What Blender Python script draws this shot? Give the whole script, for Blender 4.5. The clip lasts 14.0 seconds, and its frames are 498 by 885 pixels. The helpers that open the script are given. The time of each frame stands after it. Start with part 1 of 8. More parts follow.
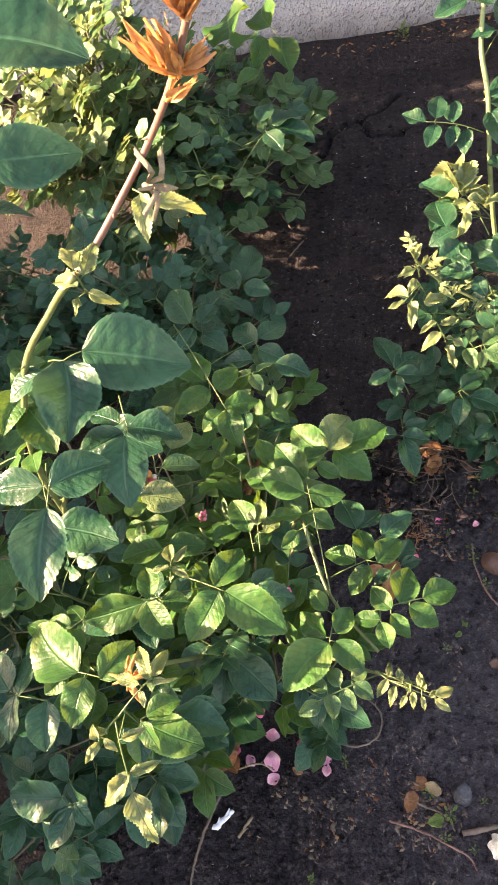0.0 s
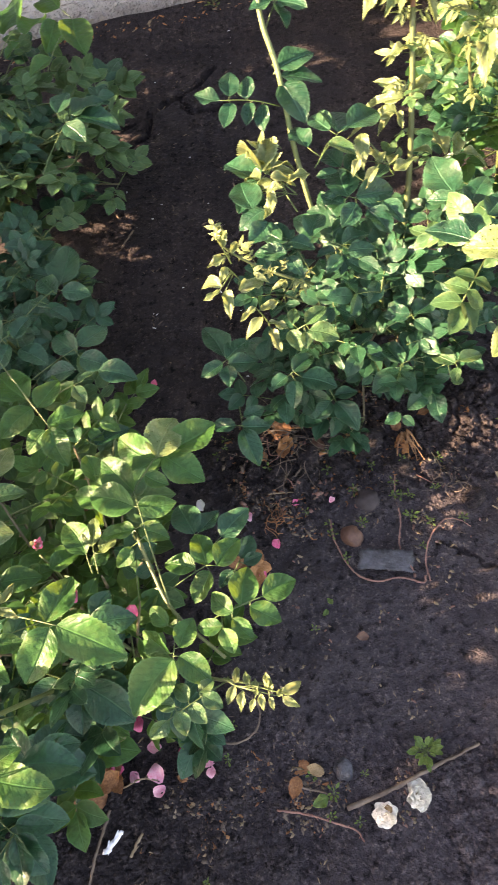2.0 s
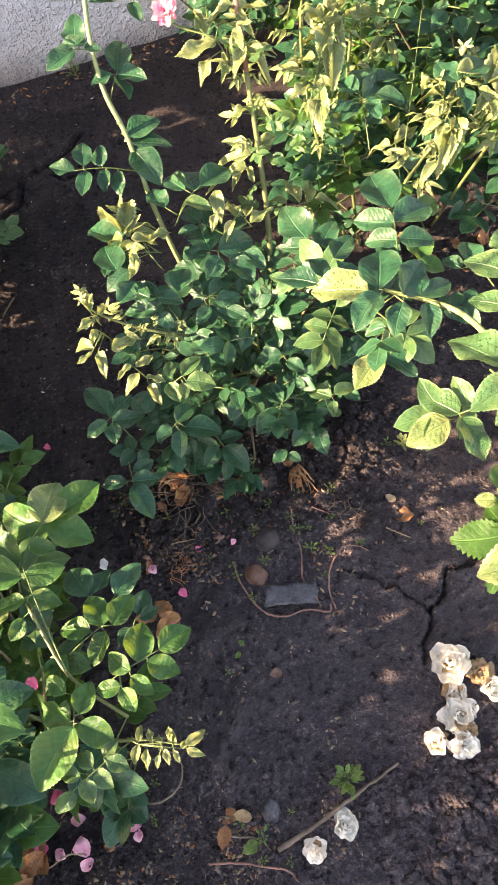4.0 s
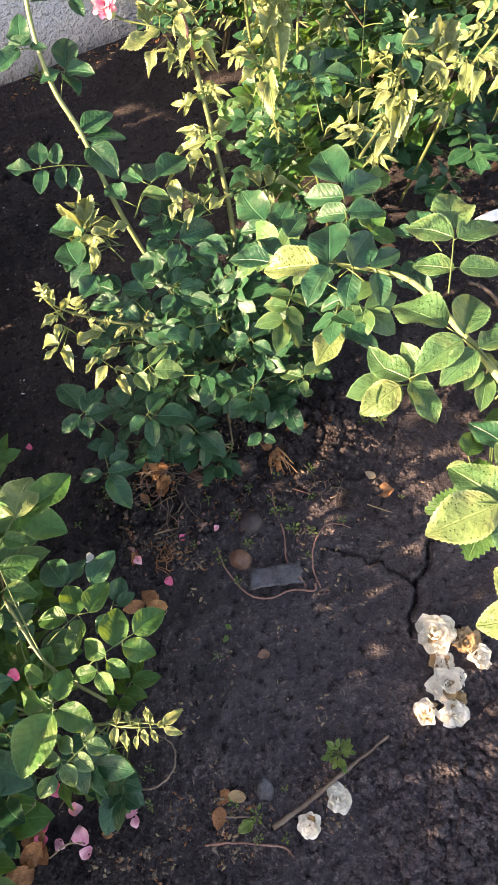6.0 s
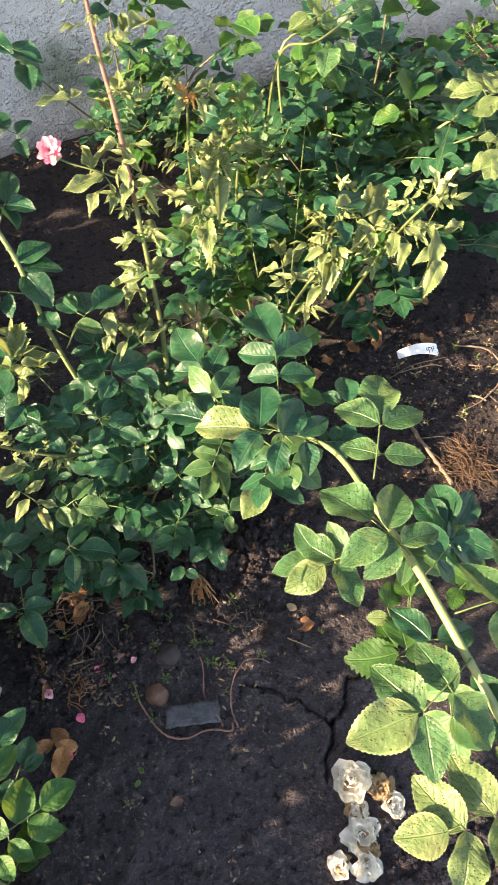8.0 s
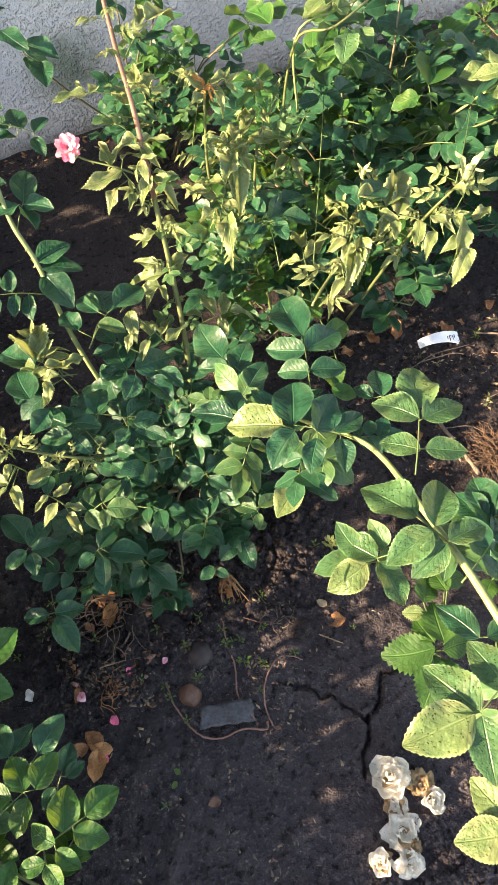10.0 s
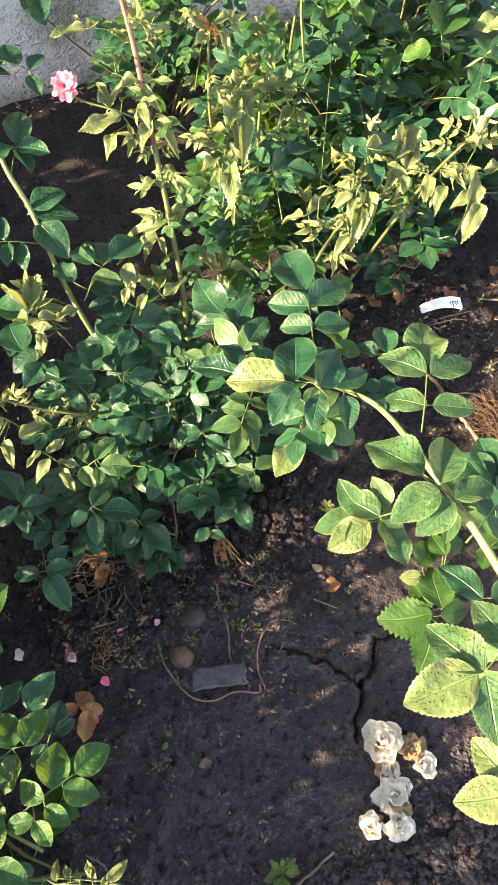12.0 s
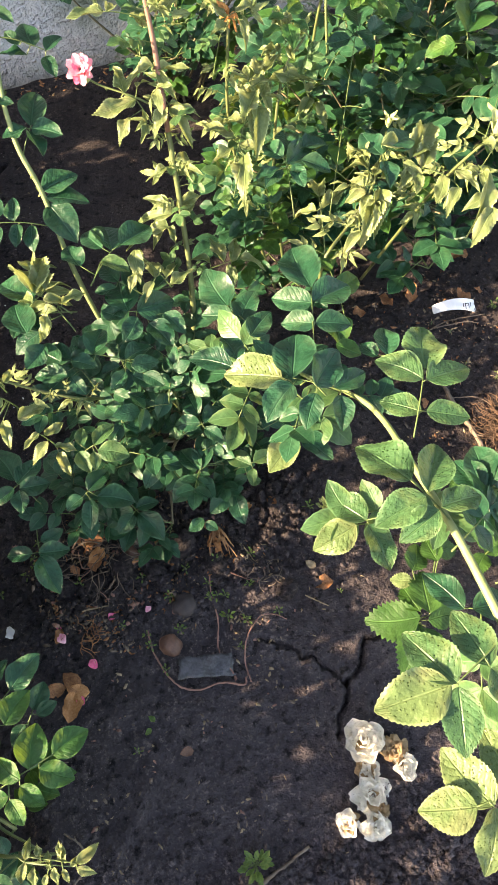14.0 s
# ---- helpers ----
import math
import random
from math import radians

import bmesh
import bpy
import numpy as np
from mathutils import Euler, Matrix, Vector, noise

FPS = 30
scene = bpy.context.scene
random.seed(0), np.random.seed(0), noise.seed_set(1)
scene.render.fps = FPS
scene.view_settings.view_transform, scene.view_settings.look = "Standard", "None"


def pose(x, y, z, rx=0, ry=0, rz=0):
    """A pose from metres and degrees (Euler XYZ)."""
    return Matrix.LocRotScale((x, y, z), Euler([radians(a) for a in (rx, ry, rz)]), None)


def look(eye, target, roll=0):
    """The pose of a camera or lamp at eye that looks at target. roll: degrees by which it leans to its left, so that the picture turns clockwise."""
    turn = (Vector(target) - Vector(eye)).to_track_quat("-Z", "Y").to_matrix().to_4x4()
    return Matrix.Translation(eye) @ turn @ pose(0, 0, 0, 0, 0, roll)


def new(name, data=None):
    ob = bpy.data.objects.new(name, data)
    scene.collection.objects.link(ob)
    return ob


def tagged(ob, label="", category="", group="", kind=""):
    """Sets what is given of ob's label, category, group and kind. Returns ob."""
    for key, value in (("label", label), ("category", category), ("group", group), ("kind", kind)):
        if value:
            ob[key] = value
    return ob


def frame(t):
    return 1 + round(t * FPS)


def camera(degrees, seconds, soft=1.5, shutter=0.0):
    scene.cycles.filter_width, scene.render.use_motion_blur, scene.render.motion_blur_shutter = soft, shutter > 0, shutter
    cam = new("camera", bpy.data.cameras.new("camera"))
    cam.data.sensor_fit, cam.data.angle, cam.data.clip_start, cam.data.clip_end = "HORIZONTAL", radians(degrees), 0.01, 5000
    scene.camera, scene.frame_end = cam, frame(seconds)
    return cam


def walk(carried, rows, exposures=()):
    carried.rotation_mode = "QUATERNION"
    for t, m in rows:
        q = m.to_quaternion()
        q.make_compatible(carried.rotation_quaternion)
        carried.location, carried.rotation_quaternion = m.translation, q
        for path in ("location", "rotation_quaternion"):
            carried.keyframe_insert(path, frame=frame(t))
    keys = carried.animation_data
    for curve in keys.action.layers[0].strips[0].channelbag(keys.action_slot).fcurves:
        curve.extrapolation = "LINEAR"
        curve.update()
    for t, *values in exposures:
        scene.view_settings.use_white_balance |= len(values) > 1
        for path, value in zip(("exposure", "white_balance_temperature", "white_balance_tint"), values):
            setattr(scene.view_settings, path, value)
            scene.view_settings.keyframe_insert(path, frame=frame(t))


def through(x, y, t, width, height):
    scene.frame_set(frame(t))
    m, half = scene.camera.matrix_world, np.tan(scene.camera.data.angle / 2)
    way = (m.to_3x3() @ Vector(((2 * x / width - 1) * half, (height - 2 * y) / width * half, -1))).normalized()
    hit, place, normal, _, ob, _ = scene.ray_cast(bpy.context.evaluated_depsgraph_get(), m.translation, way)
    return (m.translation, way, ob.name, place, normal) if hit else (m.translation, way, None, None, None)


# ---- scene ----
cam = camera(39.0, 14.0, soft=0.45, shutter=0.3)
PATH = [
    (0, (0.124, 0.218, 1.432), (-0.082, 1.159, -0.321), -17.4),
    (0.5, (0.131, 0.232, 1.43), (-0.128, 1.155, -0.325), -19.7),
    (1, (0.175, 0.255, 1.424), (-0.048, 1.159, -0.346), -20.3),
    (1.5, (0.221, 0.268, 1.41), (0.102, 1.136, -0.388), -18.5),
    (2, (0.272, 0.262, 1.404), (0.287, 1.1, -0.412), -13.7),
    (2.5, (0.303, 0.256, 1.417), (0.384, 1.096, -0.396), -12.0),
    (3, (0.328, 0.268, 1.442), (0.468, 1.186, -0.329), -10.3),
    (3.5, (0.351, 0.247, 1.429), (0.546, 1.123, -0.359), -9.7),
    (4, (0.352, 0.237, 1.427), (0.586, 1.115, -0.355), -7.9),
    (4.2, (0.353, 0.229, 1.425), (0.618, 1.111, -0.35), -6.7),
    (6.3, (0.414, 0.18, 1.416), (0.621, 1.065, -0.365), -14.7),
    (6.5, (0.421, 0.205, 1.466), (0.717, 1.168, -0.262), -12.4),
    (6.8, (0.463, 0.243, 1.517), (0.846, 1.224, -0.183), -8.5),
    (7, (0.481, 0.259, 1.53), (0.931, 1.242, -0.153), -5.0),
    (7.2, (0.51, 0.263, 1.531), (0.976, 1.206, -0.17), -3.8),
    (7.5, (0.508, 0.285, 1.508), (0.946, 1.194, -0.219), -2.7),
    (8, (0.463, 0.307, 1.493), (0.927, 1.225, -0.222), 1.2),
    (8.5, (0.423, 0.33, 1.485), (0.787, 1.267, -0.244), -2.6),
    (8.6, (0.432, 0.323, 1.488), (0.79, 1.279, -0.232), -3.8),
    (8.7, (0.439, 0.335, 1.492), (0.825, 1.268, -0.234), -2.4),
    (10.8, (0.414, 0.345, 1.454), (0.857, 1.241, -0.278), -1.0),
    (11, (0.399, 0.346, 1.426), (0.777, 1.188, -0.348), -1.9),
    (11.5, (0.407, 0.346, 1.431), (0.829, 1.169, -0.342), 1.4),
    (12, (0.419, 0.34, 1.442), (0.852, 1.178, -0.322), 1.2),
    (12.5, (0.431, 0.336, 1.44), (0.852, 1.168, -0.33), 0.5),
    (13, (0.437, 0.34, 1.442), (0.853, 1.169, -0.33), 1.0),
    (13.5, (0.446, 0.34, 1.437), (0.836, 1.166, -0.343), -0.0),
    (14, (0.451, 0.337, 1.446), (0.833, 1.164, -0.335), 2.1),
]
walk(cam, [(t, look(eye, target, roll)) for t, eye, target, roll in PATH],
     [(0.0, 3.43, 8700, 30), (1.0, 3.47, 8800, 30), (2.0, 3.52, 8600, 29), (3.0, 3.54, 8600, 29), (4.2, 3.41, 8500, 28), (6.4, 3.20, 8500, 26), (7.0, 3.09, 8400, 22), (7.5, 2.91, 8000, 18), (11.0, 3.00, 8100, 19), (12.3, 3.13, 8100, 19), (14.0, 3.06, 8100, 19)])

# ---- world, sun, exposure ----
SUN_FROM = Vector((-0.90, 0.012, 0.37)).normalized()     # towards the sun
world = bpy.data.worlds.new("sky")
scene.world = world
world.use_nodes = True
wn = world.node_tree.nodes
sky = wn.new("ShaderNodeTexSky")
sky.sky_type, sky.sun_disc = "NISHITA", False
sky.sun_elevation = math.asin(SUN_FROM.z)
sky.sun_rotation = math.atan2(SUN_FROM.x, SUN_FROM.y)
world.node_tree.links.new(sky.outputs[0], wn["Background"].inputs[0])
wn["Background"].inputs[1].default_value = 0.105
sun_data = bpy.data.lights.new("sun", "SUN")
sun_data.energy, sun_data.angle, sun_data.color = 4.2, radians(0.6), (1.0, 0.87, 0.66)
sun = new("sun", sun_data)
sun.matrix_world = look(SUN_FROM * 20, (0, 0, 0))


# ---- materials ----
class Mat:
    """A node material with a Principled shader and a few shortcuts."""

    def __init__(self, name, rough=0.6, spec=0.5):
        self.m = bpy.data.materials.new(name)
        self.m.use_nodes = True
        self.t = self.m.node_tree
        self.b = self.t.nodes["Principled BSDF"]
        self.b.inputs["Roughness"].default_value = rough
        self.b.inputs["Specular IOR Level"].default_value = spec
        self.out = self.t.nodes["Material Output"]

    def n(self, kind, **sets):
        node = self.t.nodes.new("ShaderNode" + kind)
        for key, value in sets.items():
            if key == "op":
                node.operation = value
            elif key == "blend":
                node.blend_type = value
            else:
                node.inputs[key.replace("_", " ")].default_value = value
        return node

    def link(self, a, b):
        self.t.links.new(a, b)

    def coords(self, kind="Object"):
        return self.t.nodes.new("ShaderNodeTexCoord").outputs[kind]

    def noise(self, scale, detail=4, rough=0.6, vec=None, dist=0.0):
        node = self.n("TexNoise", Scale=scale, Detail=detail, Roughness=rough, Distortion=dist)
        if vec is not None:
            self.link(vec, node.inputs["Vector"])
        return node.outputs[0]

    def ramp(self, fac, *stops):
        node = self.t.nodes.new("ShaderNodeValToRGB")
        e = node.color_ramp.elements
        while len(e) < len(stops):
            e.new(0.5)
        for el, (pos, col) in zip(e, stops):
            el.position, el.color = pos, (*col, 1) if len(col) == 3 else col
        self.link(fac, node.inputs[0])
        return node.outputs[0]

    def math(self, op, a, b=None, c=None):
        node = self.t.nodes.new("ShaderNodeMath")
        node.operation = op
        for i, v in enumerate((a, b, c)):
            if v is None:
                continue
            if isinstance(v, (int, float)):
                node.inputs[i].default_value = v
            else:
                self.link(v, node.inputs[i])
        return node.outputs[0]

    def mix(self, fac, a, b, blend="MIX"):
        node = self.t.nodes.new("ShaderNodeMix")
        node.data_type, node.blend_type = "RGBA", blend
        for i, v in ((0, fac), (6, a), (7, b)):
            if isinstance(v, (int, float)):
                node.inputs[i].default_value = v
            elif isinstance(v, tuple):
                node.inputs[i].default_value = (*v, 1)
            else:
                self.link(v, node.inputs[i])
        return node.outputs[2]

    def bump(self, height, strength, dist):
        node = self.n("Bump", Strength=strength, Distance=dist)
        self.link(height, node.inputs["Height"])
        self.link(node.outputs[0], self.b.inputs["Normal"])
        return node.outputs[0]

    def color(self, c):
        if isinstance(c, tuple):
            self.b.inputs["Base Color"].default_value = (*c, 1)
        else:
            self.link(c, self.b.inputs["Base Color"])


def leaf_material(name, dark, light, tired, through, rough=0.33, tire=0.35, island=False, drops=False, thin=0.3, rim=0.3):
    """A leaf blade: veins from its own coordinates, blotches, some light passing through."""
    k = Mat(name, rough, 0.25)
    uv = k.coords("UV")
    sep = k.n("SeparateXYZ")
    k.link(uv, sep.inputs[0])
    u, v = sep.outputs[0], sep.outputs[1]
    side = k.math("ABSOLUTE", u)
    mid = k.math("SUBTRACT", 1.0, k.math("SMOOTH_MIN", k.math("MULTIPLY", side, 14.0), 1.0, 0.2))
    wob = k.noise(3.0, 2, 0.5, uv)
    slant = k.math("SUBTRACT", k.math("ADD", k.math("MULTIPLY", v, 8.0), k.math("MULTIPLY", wob, 0.6)), k.math("MULTIPLY", side, 2.2))
    saw = k.math("ABSOLUTE", k.math("SUBTRACT", k.math("FRACT", slant), 0.5))
    vein = k.math("SUBTRACT", 1.0, k.math("SMOOTH_MIN", k.math("MULTIPLY", saw, 13.0), 1.0, 0.3))
    soft = k.math("SUBTRACT", 1.0, k.math("SMOOTH_MIN", k.math("MULTIPLY", saw, 4.0), 1.0, 0.5))
    info = k.t.nodes.new("ShaderNodeObjectInfo")
    geo = k.t.nodes.new("ShaderNodeNewGeometry")
    rnd = geo.outputs["Random Per Island"] if island else info.outputs["Random"]
    shift = k.n("VectorMath", op="ADD")
    comb = k.n("CombineXYZ")
    k.link(k.math("MULTIPLY", rnd, 37.0), comb.inputs[0])
    k.link(k.math("MULTIPLY", rnd, 11.0), comb.inputs[1])
    even = k.n("VectorMath", op="MULTIPLY")
    even.inputs[1].default_value = (0.34, 1.0, 1.0)
    k.link(uv, even.inputs[0])
    k.link(even.outputs[0], shift.inputs[0])
    k.link(comb.outputs[0], shift.inputs[1])
    where = shift.outputs[0]
    cells = k.noise(26, 3, 0.6, where)
    blot = k.noise(1.6, 4, 0.65, where, 0.6)
    base = k.mix(k.ramp(rnd, (0.05, (0, 0, 0)), (0.95, (1, 1, 1))), dark, light)
    base = k.mix(k.math("MULTIPLY", cells, 0.45), base, tuple(min(1, c * 1.5) for c in light))
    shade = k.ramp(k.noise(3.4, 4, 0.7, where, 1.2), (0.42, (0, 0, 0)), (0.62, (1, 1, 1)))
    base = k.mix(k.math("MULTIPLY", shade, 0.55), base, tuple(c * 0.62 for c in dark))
    edge = k.math("MULTIPLY", k.math("POWER", side, 3.0), 0.5)
    worn = k.ramp(k.math("ADD", blot, k.math("MULTIPLY", edge, 0.3)), (0.52, (0, 0, 0)), (0.75, (1, 1, 1)))
    base = k.mix(k.math("MULTIPLY", worn, tire), base, tired)
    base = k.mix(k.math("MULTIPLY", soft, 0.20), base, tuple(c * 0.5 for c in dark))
    ribs = k.math("MAXIMUM", mid, k.math("MULTIPLY", vein, 0.16))
    base = k.mix(k.math("MULTIPLY", ribs, 0.45), base, tuple(min(1, c * 1.9 + 0.02) for c in light))
    margin = k.math("MULTIPLY", k.ramp(side, (0.86, (0, 0, 0)), (0.97, (1, 1, 1))), rim)
    base = k.mix(margin, base, tuple(min(1, c * 2.2 + 0.04) for c in light))
    k.color(base)
    puff = k.noise(7.0, 2, 0.5, where)
    high = k.math("ADD", k.math("MULTIPLY", k.math("MAXIMUM", mid, k.math("MULTIPLY", soft, 0.22)), -0.5), k.math("ADD", k.math("MULTIPLY", cells, 0.22), k.math("MULTIPLY", puff, 0.6)))
    nor = k.bump(high, 0.5 if island else 0.8, 0.0028)
    glossy = k.math("ADD", k.math("MULTIPLY", blot, 0.40), rough - 0.20)
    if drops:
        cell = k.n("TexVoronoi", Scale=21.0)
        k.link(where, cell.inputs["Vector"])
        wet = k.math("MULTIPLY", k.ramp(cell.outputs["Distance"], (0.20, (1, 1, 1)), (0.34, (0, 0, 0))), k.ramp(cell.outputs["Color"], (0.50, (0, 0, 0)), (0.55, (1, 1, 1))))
        # pale specks in the colour stand in for glints off the drops
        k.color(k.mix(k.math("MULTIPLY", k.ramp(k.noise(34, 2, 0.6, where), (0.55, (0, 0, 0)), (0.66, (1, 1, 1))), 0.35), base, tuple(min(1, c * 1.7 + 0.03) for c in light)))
        nor = k.bump(k.math("ADD", high, k.math("MULTIPLY", wet, 1.6)), 0.9, 0.0028)
        glossy = k.math("MULTIPLY", glossy, k.math("SUBTRACT", 1.0, k.math("MULTIPLY", wet, 0.8)))
    k.link(glossy, k.b.inputs["Roughness"])
    tr = k.n("BsdfTranslucent")
    k.link(k.mix(0.6, base, through), tr.inputs[0])
    k.link(nor, tr.inputs["Normal"])
    both = k.n("MixShader", Fac=thin)
    k.link(k.b.outputs[0], both.inputs[1])
    k.link(tr.outputs[0], both.inputs[2])
    k.link(both.outputs[0], k.out.inputs[0])
    return k.m


def plain(name, c1, c2, rough=0.7, scale=30.0, bump=0.3, dist=0.002, spec=0.4, thin=0.0):
    """Two mixed tones at two scales with fine relief; thin: how much light comes through."""
    k = Mat(name, rough, spec)
    ob = k.coords()
    big = k.noise(scale * 0.25, 3, 0.6, ob)
    fine = k.noise(scale * 2.2, 5, 0.7, ob)
    f = k.math("ADD", k.math("MULTIPLY", big, 0.6), k.math("MULTIPLY", fine, 0.4))
    col = k.mix(k.ramp(f, (0.35, (0, 0, 0)), (0.65, (1, 1, 1))), c1, c2)
    k.color(col)
    k.bump(fine, bump, dist)
    if thin:
        tr = k.n("BsdfTranslucent")
        k.link(col, tr.inputs[0])
        both = k.n("MixShader", Fac=thin)
        k.link(k.b.outputs[0], both.inputs[1])
        k.link(tr.outputs[0], both.inputs[2])
        k.link(both.outputs[0], k.out.inputs[0])
    return k.m


def soil_material(name="soil", lift=1.0):
    """Damp black earth: dark base, drier crusts, painted pit shade and pale grit at several scales; bare patch
    lightened for the light on it.
    """
    k = Mat(name, 0.9, 0.09)
    ob = k.coords()
    big = k.noise(2.2, 4, 0.6, ob)
    mid = k.noise(14, 5, 0.65, ob)
    fine = k.noise(95, 5, 0.7, ob)
    grit = k.noise(320, 3, 0.6, ob)
    # dry also lightens the bare patch's colour for the stronger sun and sky there
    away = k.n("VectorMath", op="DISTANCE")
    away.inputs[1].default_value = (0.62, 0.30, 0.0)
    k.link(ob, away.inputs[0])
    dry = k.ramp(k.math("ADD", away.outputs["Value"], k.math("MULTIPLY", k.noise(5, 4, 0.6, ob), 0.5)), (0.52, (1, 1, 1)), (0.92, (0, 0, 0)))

    def tone(r, g, b):
        return (r * lift, g * lift, b * lift)

    col = k.mix(k.ramp(big, (0.35, (0, 0, 0)), (0.65, (1, 1, 1))), tone(0.0200, 0.0167, 0.0180), tone(0.0375, 0.0310, 0.0322))
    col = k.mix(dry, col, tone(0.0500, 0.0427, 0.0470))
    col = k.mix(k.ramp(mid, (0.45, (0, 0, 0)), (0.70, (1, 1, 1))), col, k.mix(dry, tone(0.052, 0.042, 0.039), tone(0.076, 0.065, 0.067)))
    flecks = k.math("MULTIPLY", k.ramp(fine, (0.54, (0, 0, 0)), (0.66, (1, 1, 1))), k.ramp(k.noise(9, 4, 0.65, ob), (0.38, (0.25, 0.25, 0.25)), (0.62, (1, 1, 1))))
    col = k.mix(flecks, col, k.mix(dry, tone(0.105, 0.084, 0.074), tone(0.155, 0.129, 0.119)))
    # dark spots in the colour stand in for shade in small pits
    pit_shade = k.noise(48, 4, 0.7, ob)
    col = k.mix(k.ramp(pit_shade, (0.34, (1, 1, 1)), (0.46, (0, 0, 0))), col, k.mix(dry, tone(0.0060, 0.0050, 0.0054), tone(0.0140, 0.0120, 0.0130)))
    col = k.mix(k.math("MULTIPLY", k.ramp(grit, (0.66, (0, 0, 0)), (0.70, (1, 1, 1))), k.ramp(k.noise(7, 3, 0.6, ob), (0.46, (0, 0, 0)), (0.60, (1, 1, 1)))), col, (0.24, 0.205, 0.19))
    k.color(col)
    h = k.math("ADD", k.math("MULTIPLY", mid, 1.3), k.math("ADD", k.math("MULTIPLY", fine, 0.6), k.math("MULTIPLY", grit, 0.25)))
    k.bump(h, 1.0, 0.022)
    k.link(k.ramp(mid, (0.3, (0.42, 0.42, 0.42)), (0.7, (0.8, 0.8, 0.8))), k.b.inputs["Roughness"])
    return k.m


def wall_material():
    """Old grey roughcast: small lumps on a trowelled coat, soil smudge and painted shade at the foot, a green patch."""
    k = Mat("wall plaster", 0.9, 0.25)
    ob = k.coords()
    big = k.noise(1.8, 5, 0.65, ob)
    mid = k.noise(12, 5, 0.7, ob)
    fine = k.noise(140, 4, 0.7, ob)
    sep = k.n("SeparateXYZ")
    k.link(ob, sep.inputs[0])
    lump = k.ramp(k.noise(75, 2, 0.5, ob), (0.50, (0, 0, 0)), (0.68, (1, 1, 1)))
    pock = k.ramp(k.noise(95, 2, 0.5, ob), (0.28, (1, 1, 1)), (0.36, (0, 0, 0)))
    col = k.mix(k.ramp(big, (0.3, (0, 0, 0)), (0.7, (1, 1, 1))), (0.52, 0.525, 0.53), (0.64, 0.64, 0.64))
    col = k.mix(k.math("MULTIPLY", k.ramp(mid, (0.5, (0, 0, 0)), (0.8, (1, 1, 1))), 0.6), col, (0.46, 0.455, 0.445))
    col = k.mix(k.math("MULTIPLY", lump, 0.35), col, (0.80, 0.795, 0.78))
    col = k.mix(k.math("MULTIPLY", pock, 0.45), col, (0.22, 0.215, 0.21))
    # dark green patch low on the wall, its edge broken by noise
    away = k.n("VectorMath", op="DISTANCE")
    away.inputs[1].default_value = (0.86, 2.43, 0.21)
    k.link(ob, away.inputs[0])
    green_patch = k.ramp(k.math("ADD", away.outputs["Value"], k.math("MULTIPLY", mid, 0.22)), (0.15, (1, 1, 1)), (0.26, (0, 0, 0)))
    col = k.mix(k.math("MULTIPLY", green_patch, 0.75), col, (0.085, 0.125, 0.06))
    # dark foot band: soil smudge, and the plinth's shade put into the colour
    splash_shade = k.ramp(k.math("ADD", sep.outputs[2], k.math("MULTIPLY", mid, 0.10)), (0.05, (1, 1, 1)), (0.15, (0, 0, 0)))
    col = k.mix(k.math("MULTIPLY", splash_shade, 0.75), col, (0.07, 0.06, 0.05))
    k.color(col)
    k.bump(k.math("ADD", k.math("ADD", k.math("MULTIPLY", mid, 0.35), k.math("MULTIPLY", lump, 0.42)), k.math("ADD", k.math("MULTIPLY", fine, 0.35), k.math("MULTIPLY", pock, -0.3))), 1.0, 0.022)
    return k.m


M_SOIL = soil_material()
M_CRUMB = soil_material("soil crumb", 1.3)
M_WALL = wall_material()
LEAF_LOOK = {
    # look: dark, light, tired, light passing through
    # deep also stands in for shaded leaves, pale and lime for sunlit ones
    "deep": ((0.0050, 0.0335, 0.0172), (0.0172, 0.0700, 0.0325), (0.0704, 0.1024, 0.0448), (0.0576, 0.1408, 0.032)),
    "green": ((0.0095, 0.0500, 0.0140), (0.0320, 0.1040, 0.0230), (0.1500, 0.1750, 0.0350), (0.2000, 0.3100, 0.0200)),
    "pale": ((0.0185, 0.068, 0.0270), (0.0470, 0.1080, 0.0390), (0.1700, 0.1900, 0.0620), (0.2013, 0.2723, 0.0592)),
    "young": ((0.0680, 0.1100, 0.042), (0.1350, 0.1740, 0.0680), (0.3772, 0.3444, 0.164), (0.3444, 0.3772, 0.0902)),
    "lime": ((0.066, 0.118, 0.040), (0.118, 0.168, 0.064), (0.28, 0.275, 0.125), (0.29, 0.33, 0.08)),
    "mint": ((0.0186, 0.062, 0.0124), (0.0403, 0.1023, 0.0211), (0.062, 0.124, 0.0248), (0.1116, 0.1984, 0.0186)),
}
LEAF_MORE = {
    "deep": dict(tire=0.30, thin=0.16, rim=0.22), "green": dict(tire=0.32, thin=0.28, rim=0.3, rough=0.43), "pale": dict(tire=0.4, thin=0.24, rim=0.4, rough=0.38),
    "young": dict(tire=0.55, thin=0.30, rim=0.8), "lime": dict(tire=0.5, thin=0.32, rim=0.4), "mint": dict(tire=0.32, thin=0.3, rim=0.3),
}
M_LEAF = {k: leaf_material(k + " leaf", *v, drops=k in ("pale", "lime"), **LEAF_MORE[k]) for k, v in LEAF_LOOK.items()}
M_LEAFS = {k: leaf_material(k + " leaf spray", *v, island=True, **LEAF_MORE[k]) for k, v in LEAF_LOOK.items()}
M_STALK = plain("green stalk", (0.048, 0.088, 0.024), (0.088, 0.12, 0.036), 0.5, 60)
